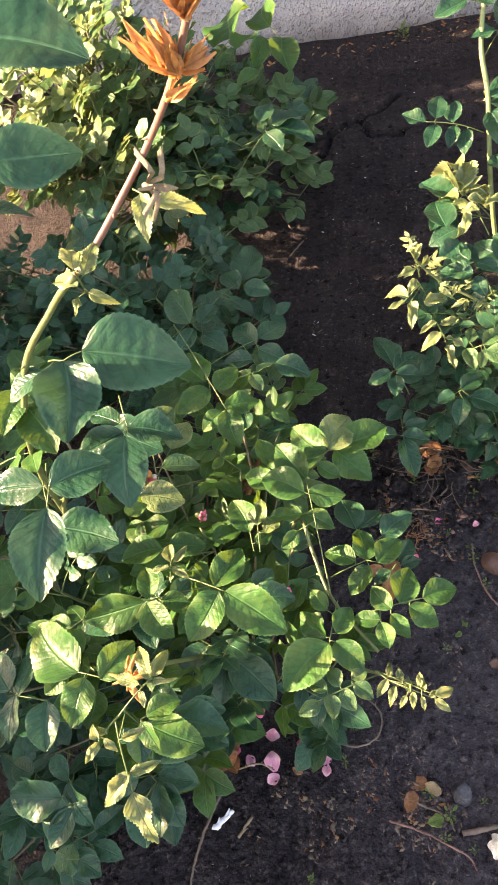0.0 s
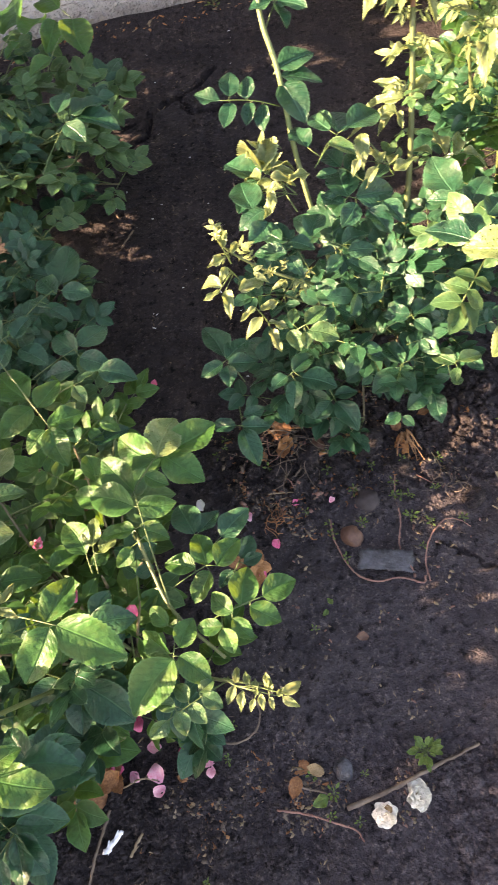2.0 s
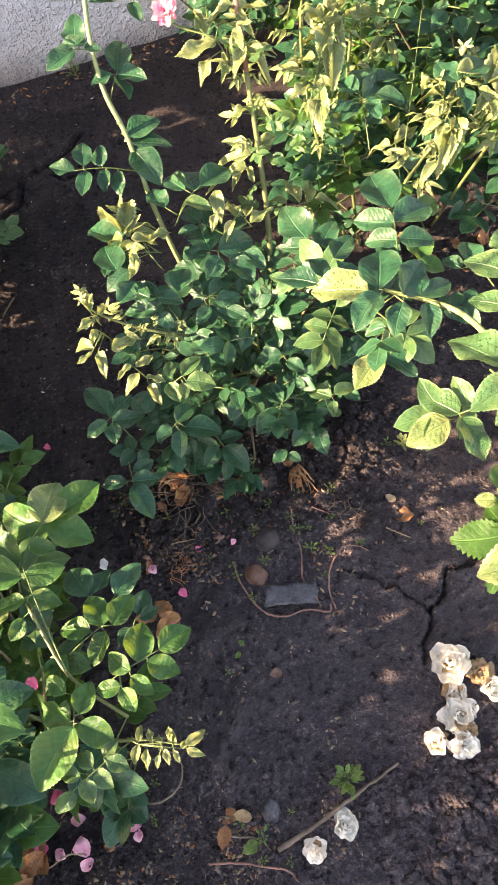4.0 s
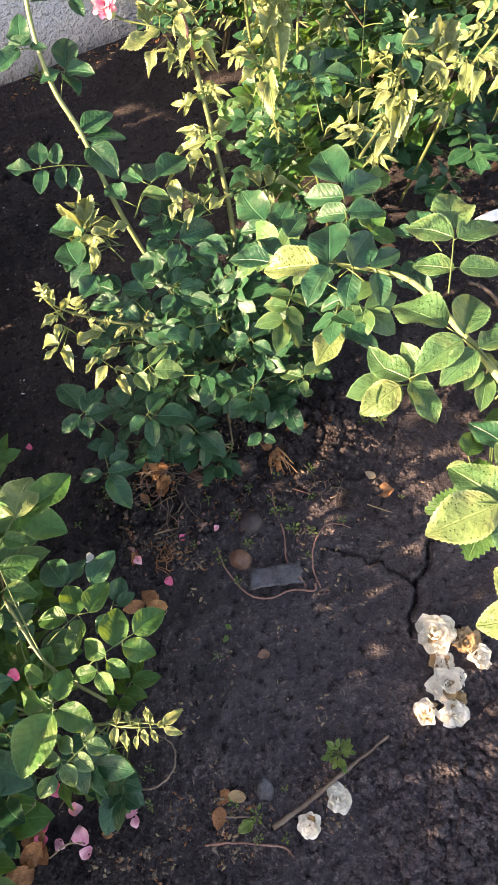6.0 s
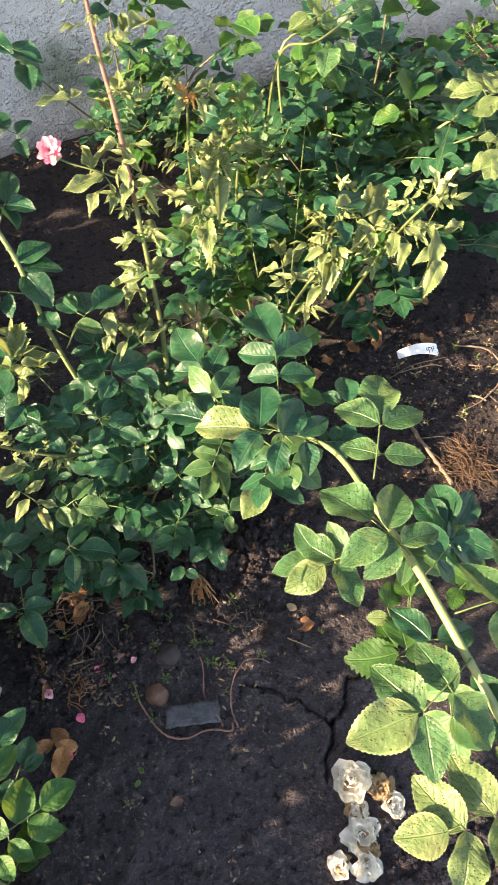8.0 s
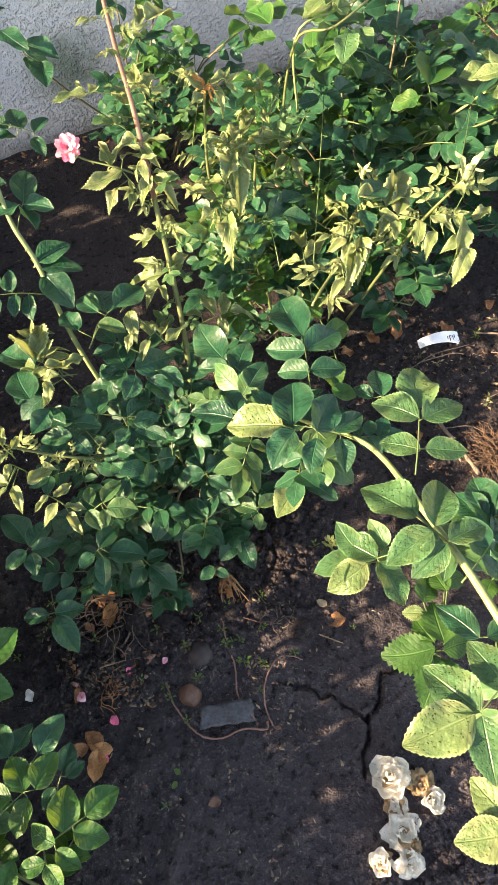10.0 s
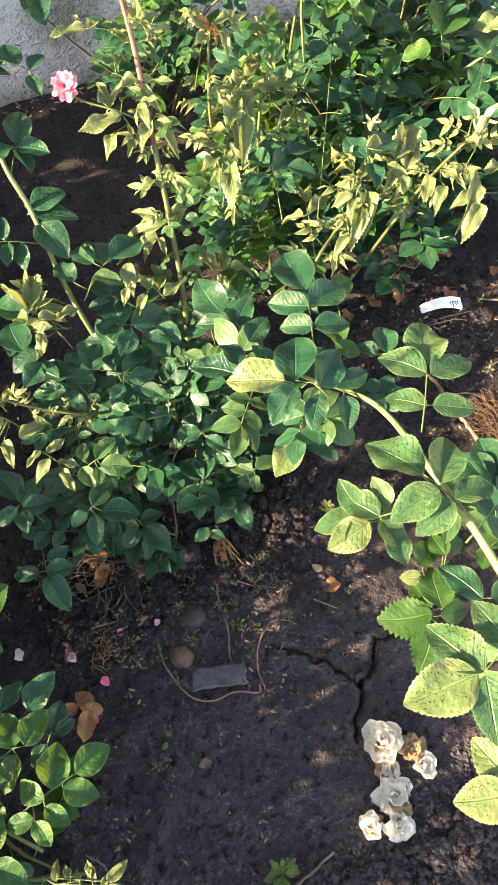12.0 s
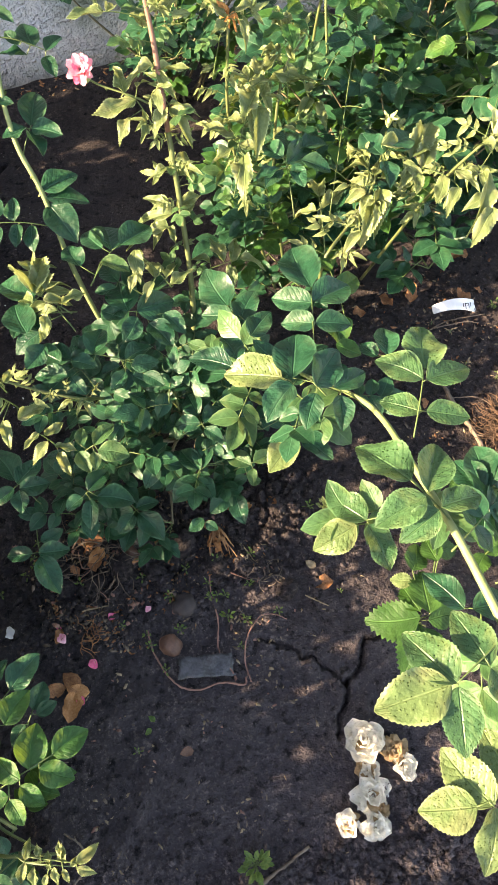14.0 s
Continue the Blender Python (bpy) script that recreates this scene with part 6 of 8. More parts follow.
hero_leaf(bush_back, "lime", (1.290, 1.620, 0.695), (1.300, 1.620, 0.763, 1.286, 1.590, 0.717), (1.269, 1.620, 0.794, 1.258, 1.590, 0.763), (1.254, 1.620, 0.682, 1.183, 1.590, 0.685), (1.238, 1.620, 0.730, 1.262, 1.590, 0.703), (1.268, 1.620, 0.685, 1.291, 1.590, 0.672))
hero_leaf(bush_back, "green", (1.614, 1.750, 0.535), (1.593, 1.750, 0.567, 1.506, 1.720, 0.599), (1.619, 1.750, 0.565, 1.633, 1.720, 0.625), (1.600, 1.750, 0.581, 1.547, 1.720, 0.655), (1.633, 1.750, 0.555, 1.675, 1.720, 0.573))
hero_leaf(bush_back, "lime", (1.547, 1.324, 0.520), (1.537, 1.402, 0.585, 1.479, 1.422, 0.570), (1.561, 1.358, 0.585, 1.595, 1.472, 0.570), (1.558, 1.335, 0.585, 1.499, 1.332, 0.570), (1.564, 1.336, 0.585, 1.569, 1.272, 0.570), (1.618, 1.376, 0.585, 1.653, 1.462, 0.570))
hero_leaf(bush_back, "lime", (1.544, 1.328, 0.500), (1.475, 1.225, 0.550, 1.442, 1.170, 0.535), (1.476, 1.231, 0.550, 1.431, 1.217, 0.535), (1.479, 1.227, 0.550, 1.520, 1.208, 0.535), (1.502, 1.265, 0.550, 1.485, 1.302, 0.535), (1.502, 1.258, 0.550, 1.562, 1.287, 0.535))
hero_leaf(bush_back, "lime", (1.668, 1.401, 0.560), (1.660, 1.336, 0.600, 1.734, 1.354, 0.585), (1.597, 1.331, 0.600, 1.637, 1.290, 0.585), (1.611, 1.298, 0.600, 1.619, 1.264, 0.585), (1.642, 1.303, 0.600, 1.659, 1.267, 0.585))
hero_leaf(bush_back, "deep", (1.942, 1.569, 0.300), (1.816, 1.463, 0.360, 1.788, 1.414, 0.345), (1.837, 1.462, 0.360, 1.892, 1.520, 0.345), (1.801, 1.473, 0.360, 1.777, 1.485, 0.345), (1.828, 1.428, 0.360, 1.828, 1.376, 0.345))
hero_leaf(bush_back, "deep", (1.707, 1.511, 0.200), (1.695, 1.362, 0.260, 1.725, 1.306, 0.245), (1.676, 1.387, 0.260, 1.641, 1.365, 0.245), (1.693, 1.397, 0.260, 1.743, 1.400, 0.245), (1.671, 1.417, 0.260, 1.634, 1.395, 0.245))
hero_leaf(bush_back, "green", (1.381, 1.377, 0.550), (1.389, 1.412, 0.585, 1.465, 1.514, 0.570), (1.349, 1.390, 0.585, 1.294, 1.404, 0.570), (1.369, 1.387, 0.585, 1.385, 1.365, 0.570))
hero_leaf(bush_back, "deep", (1.459, 1.539, 0.550), (1.440, 1.535, 0.585, 1.483, 1.532, 0.570), (1.437, 1.558, 0.585, 1.410, 1.557, 0.570), (1.440, 1.588, 0.585, 1.458, 1.657, 0.570))
hero_leaf(bush_back, "lime", (1.340, 1.675, 0.580), (1.274, 1.583, 0.620, 1.266, 1.525, 0.605), (1.285, 1.594, 0.620, 1.345, 1.613, 0.605), (1.278, 1.599, 0.620, 1.248, 1.606, 0.605))
hero_leaf(bush_back, "green", (1.336, 1.642, 0.550), (1.271, 1.595, 0.585, 1.200, 1.567, 0.570), (1.279, 1.572, 0.585, 1.295, 1.523, 0.570))
hero_leaf(bush_back, "deep", (1.557, 1.613, 0.550), (1.532, 1.492, 0.580, 1.555, 1.449, 0.565), (1.492, 1.491, 0.580, 1.465, 1.455, 0.565), (1.511, 1.540, 0.580, 1.569, 1.541, 0.565), (1.529, 1.510, 0.580, 1.608, 1.527, 0.565))
hero_leaf(bush_back, "green", (1.423, 1.621, 0.460), (1.360, 1.562, 0.500, 1.379, 1.658, 0.485), (1.359, 1.524, 0.500, 1.327, 1.483, 0.485), (1.388, 1.532, 0.500, 1.417, 1.514, 0.485))
hero_leaf(bush_back, "deep", (1.287, 1.531, 0.440), (1.259, 1.460, 0.480, 1.252, 1.418, 0.465), (1.264, 1.506, 0.480, 1.228, 1.523, 0.465), (1.280, 1.508, 0.480, 1.339, 1.518, 0.465), (1.246, 1.488, 0.480, 1.205, 1.470, 0.465))

# ---- flowers, litter and small plants ----
M_PINK = plain("pink petal", (0.66, 0.045, 0.15), (0.80, 0.24, 0.36), 0.55, 160, 0.2, 0.001, 0.3, 0.35)
M_PINKPALE = plain("faded pink petal", (0.68, 0.14, 0.24), (0.82, 0.56, 0.58), 0.6, 160, 0.2, 0.001, 0.3, 0.3)
def petal_material(name, c1, c2, spot):
    k = Mat(name, 0.65, 0.3)
    ob = k.coords()
    col = k.mix(k.ramp(k.noise(1.4, 3, 0.6, ob), (0.35, (0, 0, 0)), (0.65, (1, 1, 1))), c1, c2)
    col = k.mix(k.ramp(k.noise(7, 4, 0.7, ob), (0.62, (0, 0, 0)), (0.72, (1, 1, 1))), col, spot)
    col = k.mix(k.ramp(k.noise(16, 2, 0.5, ob), (0.67, (0, 0, 0)), (0.70, (1, 1, 1))), col, tuple(c * 0.15 for c in spot))
    k.color(col)
    k.bump(k.noise(9, 4, 0.6, ob), 0.5, 0.05)
    tr = k.n("BsdfTranslucent")
    k.link(col, tr.inputs[0])
    both = k.n("MixShader", Fac=0.35)
    k.link(k.b.outputs[0], both.inputs[1])
    k.link(tr.outputs[0], both.inputs[2])
    k.link(both.outputs[0], k.out.inputs[0])
    return k.m


M_CREAM = petal_material("cream petal", (0.86, 0.82, 0.71), (0.92, 0.89, 0.80), (0.50, 0.40, 0.24))
M_ROT = plain("browned petal", (0.16, 0.09, 0.04), (0.40, 0.28, 0.15), 0.8, 70, 0.4, 0.002, 0.3, 0.15)
M_ORANGE = plain("withered sepal", (0.42, 0.16, 0.04), (0.62, 0.32, 0.12), 0.7, 70, 0.4, 0.002, 0.3, 0.3)
M_DRY = plain("dry leaf", (0.12, 0.050, 0.022), (0.35, 0.165, 0.072), 0.75, 60, 0.5, 0.002, 0.3, 0.15)
M_TAN = plain("tan dry leaf", (0.27, 0.105, 0.036), (0.48, 0.245, 0.105), 0.75, 60, 0.5, 0.002, 0.3, 0.15)
M_ROOT = plain("dry root", (0.035, 0.020, 0.012), (0.12, 0.07, 0.040), 0.85, 70, 0.5, 0.002)
M_DRYPALE = plain("straw", (0.13, 0.095, 0.05), (0.28, 0.21, 0.13), 0.8, 80, 0.4, 0.002)
M_TWIG = plain("twig bark", (0.06, 0.042, 0.030), (0.17, 0.13, 0.095), 0.85, 60, 0.5, 0.002)
M_STONE = plain("brown stone", (0.016, 0.012, 0.0115), (0.050, 0.037, 0.034), 0.75, 40, 0.5, 0.003)
M_NUT = plain("nut shell", (0.055, 0.025, 0.016), (0.145, 0.072, 0.045), 0.6, 60, 0.4, 0.002)
M_SHARD = plain("grey sheet", (0.007, 0.0065, 0.007), (0.088, 0.090, 0.100), 0.45, 85, 0.8, 0.004)
M_VINE = plain("orange-brown stem", (0.105, 0.050, 0.038), (0.25, 0.135, 0.10), 0.75, 70, 0.5, 0.002)
M_TUFT = plain("orange dry stalk", (0.17, 0.08, 0.035), (0.36, 0.19, 0.085), 0.75, 70, 0.4, 0.002)
M_TAG = plain("white plastic", (0.72, 0.72, 0.72), (0.80, 0.80, 0.79), 0.45, 30, 0.1, 0.001)
M_INK = plain("dark ink", (0.02, 0.02, 0.03), (0.05, 0.05, 0.06), 0.6, 60, 0.1, 0.001)
M_WEED = leaf_material("weed leaf", (0.03, 0.085, 0.022), (0.065, 0.14, 0.040), (0.30, 0.30, 0.10), (0.45, 0.50, 0.08), 0.5)
M_MINT = leaf_material("serrated leaf", *LEAF_LOOK["mint"], rough=0.5, tire=0.15, rim=0.1)
M_BUD = plain("bud green", (0.28, 0.34, 0.12), (0.45, 0.47, 0.20), 0.5, 60, 0.3, 0.001, 0.4, 0.2)


def floor_z(x, y):
    return ground_height(x, y)


def petal_mesh(name, mat, length, width, cup, roll, rng, n=5, ragged=0.03):
    """A petal that bows up along its length and across, with a wavy rim."""
    v, f = [], []
    for i in range(n + 1):
        s = i / n
        w = width * 0.5 * (0.25 + 0.75 * math.sin(min(1.0, s * 1.15) * math.pi * 0.62)) * (1 - 0.35 * max(0, s - 0.8) / 0.2)
        for j in range(n + 1):
            c = 2 * j / n - 1
            x = c * w
            y = length * (s - 0.16 * c * c * s + (rng.uniform(-ragged, ragged) if i == n else 0))
            z = cup * length * s * s + 0.35 * width * c * c * s - roll * length * max(0, s - 0.7) ** 2 * 6 + rng.uniform(-ragged, ragged) * width * s
            v.append(Vector((x, y, z)))
    for i in range(n):
        for j in range(n):
            a = i * (n + 1) + j
            f.append((a, a + 1, a + n + 2, a + n + 1))
    return mesh_from(name, v, f, [mat])


def blob_mesh(name, mat, rx, ry, rz, rng, rough=0.15, sub=2, low=-0.35):
    bm = bmesh.new()
    bmesh.ops.create_icosphere(bm, subdivisions=sub, radius=1)
    off = Vector((rng.uniform(0, 50), rng.uniform(0, 50), 0))
    for w in bm.verts:
        d = w.co.normalized()
        k = 1 + rough * noise.noise(d * 1.6 + off) + rough * 0.5 * noise.noise(d * 4 + off)
        w.co = Vector((d.x * rx * k, d.y * ry * k, max(low, d.z * k) * rz))
    me = bpy.data.meshes.new(name)
    bm.to_mesh(me)
    bm.free()
    me.materials.append(mat)
    smooth(me)
    return me


def rose_flower(bush, at, axis, size, mats, seed, rings=((3, 0.10, 0.55), (5, 0.35, 0.75), (6, 0.75, 0.95), (7, 1.15, 1.0))):
    """A double bloom under its bush: calyx, with each petal under it."""
    rng = random.Random(seed)
    z = Vector(axis).normalized()
    x = z.orthogonal().normalized()
    m = Matrix((x, z.cross(x), z)).transposed().to_4x4()
    base = child("rose_bloom", blob_mesh("calyx", M_BUD, size * 0.16, size * 0.16, size * 0.22, rng, 0.1, 2, -1), bush, Matrix.Translation(at) @ m, "double bloom with ruffled petals")
    shapes = [petal_mesh("petal", mat, 1.0, 0.85, 0.10, 0.5, rng) for mat in mats for _ in range(3)]
    for count, tilt, scale in rings:
        for i in range(count):
            a = 2 * math.pi * i / count + rng.uniform(-0.25, 0.25)
            p = new("petal", rng.choice(shapes))
            p.parent = base
            s = size * 0.52 * scale * rng.uniform(0.9, 1.1)
            p.matrix_basis = Matrix.Rotation(a, 4, "Z") @ Matrix.Translation((0, size * 0.04, size * 0.1)) @ Matrix.Rotation(math.pi / 2 - tilt, 4, "X") @ Matrix.Diagonal((s, s, s, 1))
    return base


rose_flower(bush_mid, (0.627, 1.418, 0.687), (-0.25, -0.55, 0.8), 0.078, (M_PINK, M_PINKPALE, M_PINKPALE), 7, ((5, 0.03, 0.60), (7, 0.12, 0.70), (8, 0.25, 0.76), (9, 0.42, 0.78), (8, 0.66, 0.70)))
cane(bush_mid, [(0.748, 1.40, 0.60), (0.70, 1.40, 0.64), (0.655, 1.425, 0.655), (0.636, 1.424, 0.672)], 0.002, 0.0018, M_CANE, 71, 2)


def fallen_bloom(x, y, size, seed, brown=0.2, calyx=False):
    """A shed white rose head, squashed on the soil."""
    rng = random.Random(seed)
    top = thing("fallen_bloom", (x, y, floor_z(x, y)), "wilting cream-white rose head fallen on the soil", "fallen rose", "fallen white roses")
    shapes = [petal_mesh("petal", M_CREAM, 1.0, rng.uniform(0.9, 1.15), rng.uniform(0.10, 0.35), rng.uniform(-0.3, 0.9), rng, 7, 0.03) for _ in range(6)]
    dead = [petal_mesh("petal", M_ROT, 1.0, 0.8, 0.3, 0.9, rng, 5, 0.06) for _ in range(3)]
    lean = Matrix.Rotation(rng.uniform(-0.35, 0.35), 4, "X") @ Matrix.Rotation(rng.uniform(-0.35, 0.35), 4, "Y")
    place = Matrix.Translation((x, y, floor_z(x, y) + 0.006)) @ lean
    r = size * 0.5
    for count, rise, long, off, high in ((7, 4, 0.98, 0.06, 0.02), (7, 20, 0.86, 0.08, 0.08), (6, 38, 0.66, 0.06, 0.16), (5, 56, 0.48, 0.05, 0.22), (4, 72, 0.34, 0.02, 0.24)):
        for i in range(count):
            a = 2 * math.pi * (i + 0.37 * rise) / count + rng.uniform(-0.2, 0.2)
            s = r * long * rng.uniform(0.85, 1.1)
            m = place @ Matrix.Rotation(a, 4, "Z") @ Matrix.Translation((0, r * off, r * high)) @ Matrix.Rotation(radians(rise + rng.uniform(-9, 9)), 4, "X") @ Matrix.Rotation(rng.uniform(-0.2, 0.2), 4, "Y") @ Matrix.Diagonal((s, s, s, 1))
            child("petal", rng.choice(dead if rng.random() < brown else shapes), top, m)
    child("flower_centre", blob_mesh("centre", M_BUD if calyx else M_ROT, r * 0.2, r * 0.2, r * 0.22, rng), top, Matrix.Translation((x, y, floor_z(x, y) + r * 0.42)), "green flower base" if calyx else "")


for x, y, size, seed, brown, calyx in ((0.714, 0.336, 0.078, 1, 0.02, False), (0.737, 0.324, 0.034, 12, 0.1, True), (0.760, 0.268, 0.050, 2, 0.02, False), (0.698, 0.290, 0.048, 9, 0.2, False),
                                       (0.684, 0.254, 0.076, 3, 0.02, False), (0.626, 0.227, 0.046, 4, 0.25, False), (0.668, 0.204, 0.058, 5, 0.03, False), (0.760, 0.303, 0.058, 6, 0.97, False),
                                       (0.690, 0.222, 0.036, 13, 0.95, False), (0.410, 0.167, 0.052, 7, 0.04, False), (0.347, 0.152, 0.046, 8, 0.1, False)):
    fallen_bloom(x, y, size, seed, brown, calyx)

PINKS = [petal_mesh("petal", mat, 0.021, 0.018, 0.35, 0.8, random.Random(i)) for i, mat in enumerate((M_PINK, M_PINKPALE, M_PINK, M_PINKPALE))]


def fallen_petal(x, y, z, turn, which, s=1.0):
    ob = new("fallen_petal", PINKS[which])
    ob.matrix_basis = Matrix.Translation((x, y, z)) @ Matrix.Rotation(radians(turn), 4, "Z") @ Matrix.Rotation(0.1, 4, "X") @ Matrix.Diagonal((s, s, s, 1))
    tagged(ob, "shed pink rose petal lying curled on the soil", "petal", "shed pink petals")


for x, y, turn, which, s in ((0.288, 0.661, 20, 0, 1.0), (0.356, 0.750, 110, 0, 0.9), (0.238, 0.752, 200, 1, 1.1), (0.246, 0.764, 80, 0, 0.8), (0.414, 0.728, 300, 1, 0.7), (0.112, 1.107, 40, 0, 0.8),
                             (0.074, 0.303, 70, 1, 1.3), (0.066, 0.298, 170, 1, 1.0), (0.029, 0.344, 150, 0, 1.1), (-0.045, 0.356, 260, 1, 1.3), (-0.031, 0.291, 10, 1, 1.7), (-0.024, 0.285, 120, 1, 1.2),
                             (-0.056, 0.416, 190, 0, 1.5), (-0.094, 0.332, 95, 0, 1.3), (-0.082, 0.322, 215, 1, 1.1), (-0.105, 0.345, 300, 0, 1.2), (-0.02, 0.66, 330, 1, 1.2), (0.245, 0.605, 15, 0, 0.9)):
    fallen_petal(x, y, floor_z(x, y) + 0.003, turn, which, s)
fallen_petal(0.045, 0.520, 0.330, 25, 0, 1.05)
fallen_petal(-0.062, 0.60, 0.30, 200, 0, 1.3)


def withered_flower(bush, at, axis, size, mat, seed, count=9):
    """Dried sepals and stamens left on a stalk."""
    rng = random.Random(seed)
    z = Vector(axis).normalized()
    x = z.orthogonal().normalized()
    m = Matrix.Translation(at) @ Matrix((x, z.cross(x), z)).transposed().to_4x4()
    ob = child("withered_flower", blob_mesh("hip", mat, size * 0.12, size * 0.12, size * 0.2, rng, 0.2, 2, -1), bush, m, "withered flower head with curled dry sepals")
    shapes = [petal_mesh("sepal", mat, 1.0, 0.26, 0.25, 1.9, rng, 7) for _ in range(4)]
    for i in range(count):
        a = 2 * math.pi * i / count + rng.uniform(-0.3, 0.3)
        p = new("sepal", rng.choice(shapes))
        p.parent = ob
        s = size * rng.uniform(0.5, 1.0)
        p.matrix_basis = Matrix.Rotation(a, 4, "Z") @ Matrix.Rotation(rng.uniform(-0.3, 1.2), 4, "X") @ Matrix.Diagonal((s, s, s, 1))


def dry_tuft(bush, at, axis, size, seed, count=26):
    """A papery brush of withered sepals and filaments round a cane."""
    rng = random.Random(seed)
    z = Vector(axis).normalized()
    x = z.orthogonal().normalized()
    m = Matrix.Translation(at) @ Matrix((x, z.cross(x), z)).transposed().to_4x4()
    ob = child("withered_flower", blob_mesh("hip", M_ORANGE, size * 0.10, size * 0.10, size * 0.16, rng, 0.3, 2, -1), bush, m, "papery orange tuft of withered sepals")
    for i in range(count):
        a = rng.uniform(0, 2 * math.pi)
        tilt = rng.uniform(0.05, 0.75)
        way = Vector((math.cos(a) * math.sin(tilt), math.sin(a) * math.sin(tilt), math.cos(tilt)))
        side = way.cross(Vector((0, 0, 1))).normalized()
        ln, wide = size * rng.uniform(0.5, 1.15), size * rng.choice((0.015, 0.03, 0.07, 0.12, 0.16))
        v, f = [], []
        for j in range(5):
            s = j / 4
            p = way * ln * s + Vector((0, 0, 1)) * ln * 0.25 * s * s + side * (0.08 * ln * math.sin(4 * s + i))
            w = side * wide * (math.sin(math.pi * min(1.0, 0.2 + 0.8 * s)) + 0.12)
            lift = way.cross(side) * wide * 0.5
            v += [p - w + lift, p, p + w + lift]
        for j in range(4):
            for k in range(2):
                q = j * 3 + k
                f.append((q, q + 1, q + 4, q + 3))
        p = new("sepal", mesh_from("sepal", v, f, [M_ORANGE if rng.random() < 0.6 else M_TAN]))
        p.parent = ob


dry_tuft(bush_near, (0.048, 0.710, 1.108), (-0.35, -0.1, 0.9), 0.036, 1, 30)
dry_tuft(bush_near, (0.065, 0.708, 1.150), (0.05, -0.2, 0.9), 0.036, 2, 30)
dry_tuft(bush_near, (0.052, 0.715, 1.105), (0.75, -0.2, 0.55), 0.024, 3, 14)
dry_tuft(bush_near, (0.036, 0.715, 1.085), (0.6, -0.2, 0.7), 0.030, 11, 12)
dry_tuft(bush_near, (0.079, 0.70, 1.190), (0.1, 0.1, 1.0), 0.030, 6, 30)
withered_flower(bush_near, (-0.005, 0.72, 1.000), (0.5, -0.4, 0.2), 0.030, M_DRYPALE, 4, 6)
withered_flower(bush_front, (-0.13, 0.37, 0.60), (0, -0.3, 1), 0.026, M_ORANGE, 5, 10)
rose_flower(bush_front, (-0.178, 0.724, 0.395), (0.5, -0.5, 0.5), 0.044, (M_PINKPALE, M_CREAM, M_PINK, M_ORANGE), 6, ((4, 0.3, 0.6), (6, 0.9, 0.8), (7, 1.5, 1.0), (5, 2.0, 0.9)))
rose_flower(bush_front, (-0.099, 0.676, 0.34), (0.6, -0.3, 0.2), 0.028, (M_PINKPALE, M_PINK, M_ROT), 16, ((4, 0.3, 0.7), (6, 0.8, 0.9)))
withered_flower(bush_front, (-0.02, 0.80, 0.20), (0.2, -0.4, 1), 0.050, M_DRY, 8, 12)
withered_flower(bush_back, (0.905, 1.472, 0.69), (0, -0.3, 1), 0.028, M_ORANGE, 9, 10)


def rose_bud(bush, at, size, seed):
    rng = random.Random(seed)
    at = Vector(at)
    ob = child("bud", blob_mesh("bud", M_BUD, size * 0.45, size * 0.45, size * 0.8, rng, 0.1, 2, -1), bush, Matrix.Translation(at), "closed pale green bud")
    shapes = [petal_mesh("sepal", M_BUD, 1.0, 0.3, 0.1, 0.8, rng) for _ in range(2)]
    for i in range(5):
        p = new("sepal", shapes[i % 2])
        p.parent = ob
        s = size * rng.uniform(1.4, 2.2)
        p.matrix_basis = Matrix.Rotation(1.257 * i, 4, "Z") @ Matrix.Translation((0, size * 0.35, -size * 0.5)) @ Matrix.Rotation(rng.uniform(0.9, 1.4), 4, "X") @ Matrix.Diagonal((s, s, s, 1))


rose_bud(bush_back, (1.140, 1.264, 0.560), 0.012, 1)
rose_bud(bush_back, (1.227, 1.084, 0.660), 0.020, 2)
rose_bud(bush_mid, (0.316, 1.082, 0.470), 0.009, 3)


# litter on the soil
def dry_leaf(x, y, size, turn, seed, mat=None, label="curled brown dry leaf on the soil"):
    rng = random.Random(seed)
    v, f, uv = blade(0.62, 0.5, rng.uniform(-0.5, 0.3), 0.01, 0.5, rng, 9)
    ob = new("dry_leaf", mesh_from("dry leaf", v, f, [mat or M_DRY], uv))
    ob.matrix_basis = Matrix.Translation((x, y, floor_z(x, y) + 0.004)) @ Matrix.Rotation(radians(turn), 4, "Z") @ Matrix.Rotation(rng.uniform(0, 0.25), 4, "X") @ Matrix.Rotation(rng.uniform(-0.3, 0.3), 4, "Y") @ Matrix.Diagonal((size, size, size, 1))
    tagged(ob, label, "dry leaf", "dry leaves on the soil")


for i, (x, y, size, turn) in enumerate(((0.796, 0.638, 0.046, 80), (0.745, 0.864, 0.030, 200), (0.243, 0.630, 0.050, 20), (0.222, 0.648, 0.045, 80), (0.62, 0.83, 0.045, 120), (0.59, 0.815, 0.040, 300), (0.606, 0.845, 0.034, 30), (0.38, 0.905, 0.045, 60), (0.36, 0.885, 0.05, 170), (0.335, 0.90, 0.04, 250), (0.25, 0.76, 0.035, 140), (-0.11, 0.315, 0.06, 10), (-0.13, 0.295, 0.07, 100), (-0.12, 0.335, 0.05, 200), (-0.15, 0.31, 0.06, 290)), 0):
    dry_leaf(x, y, size, turn, i)
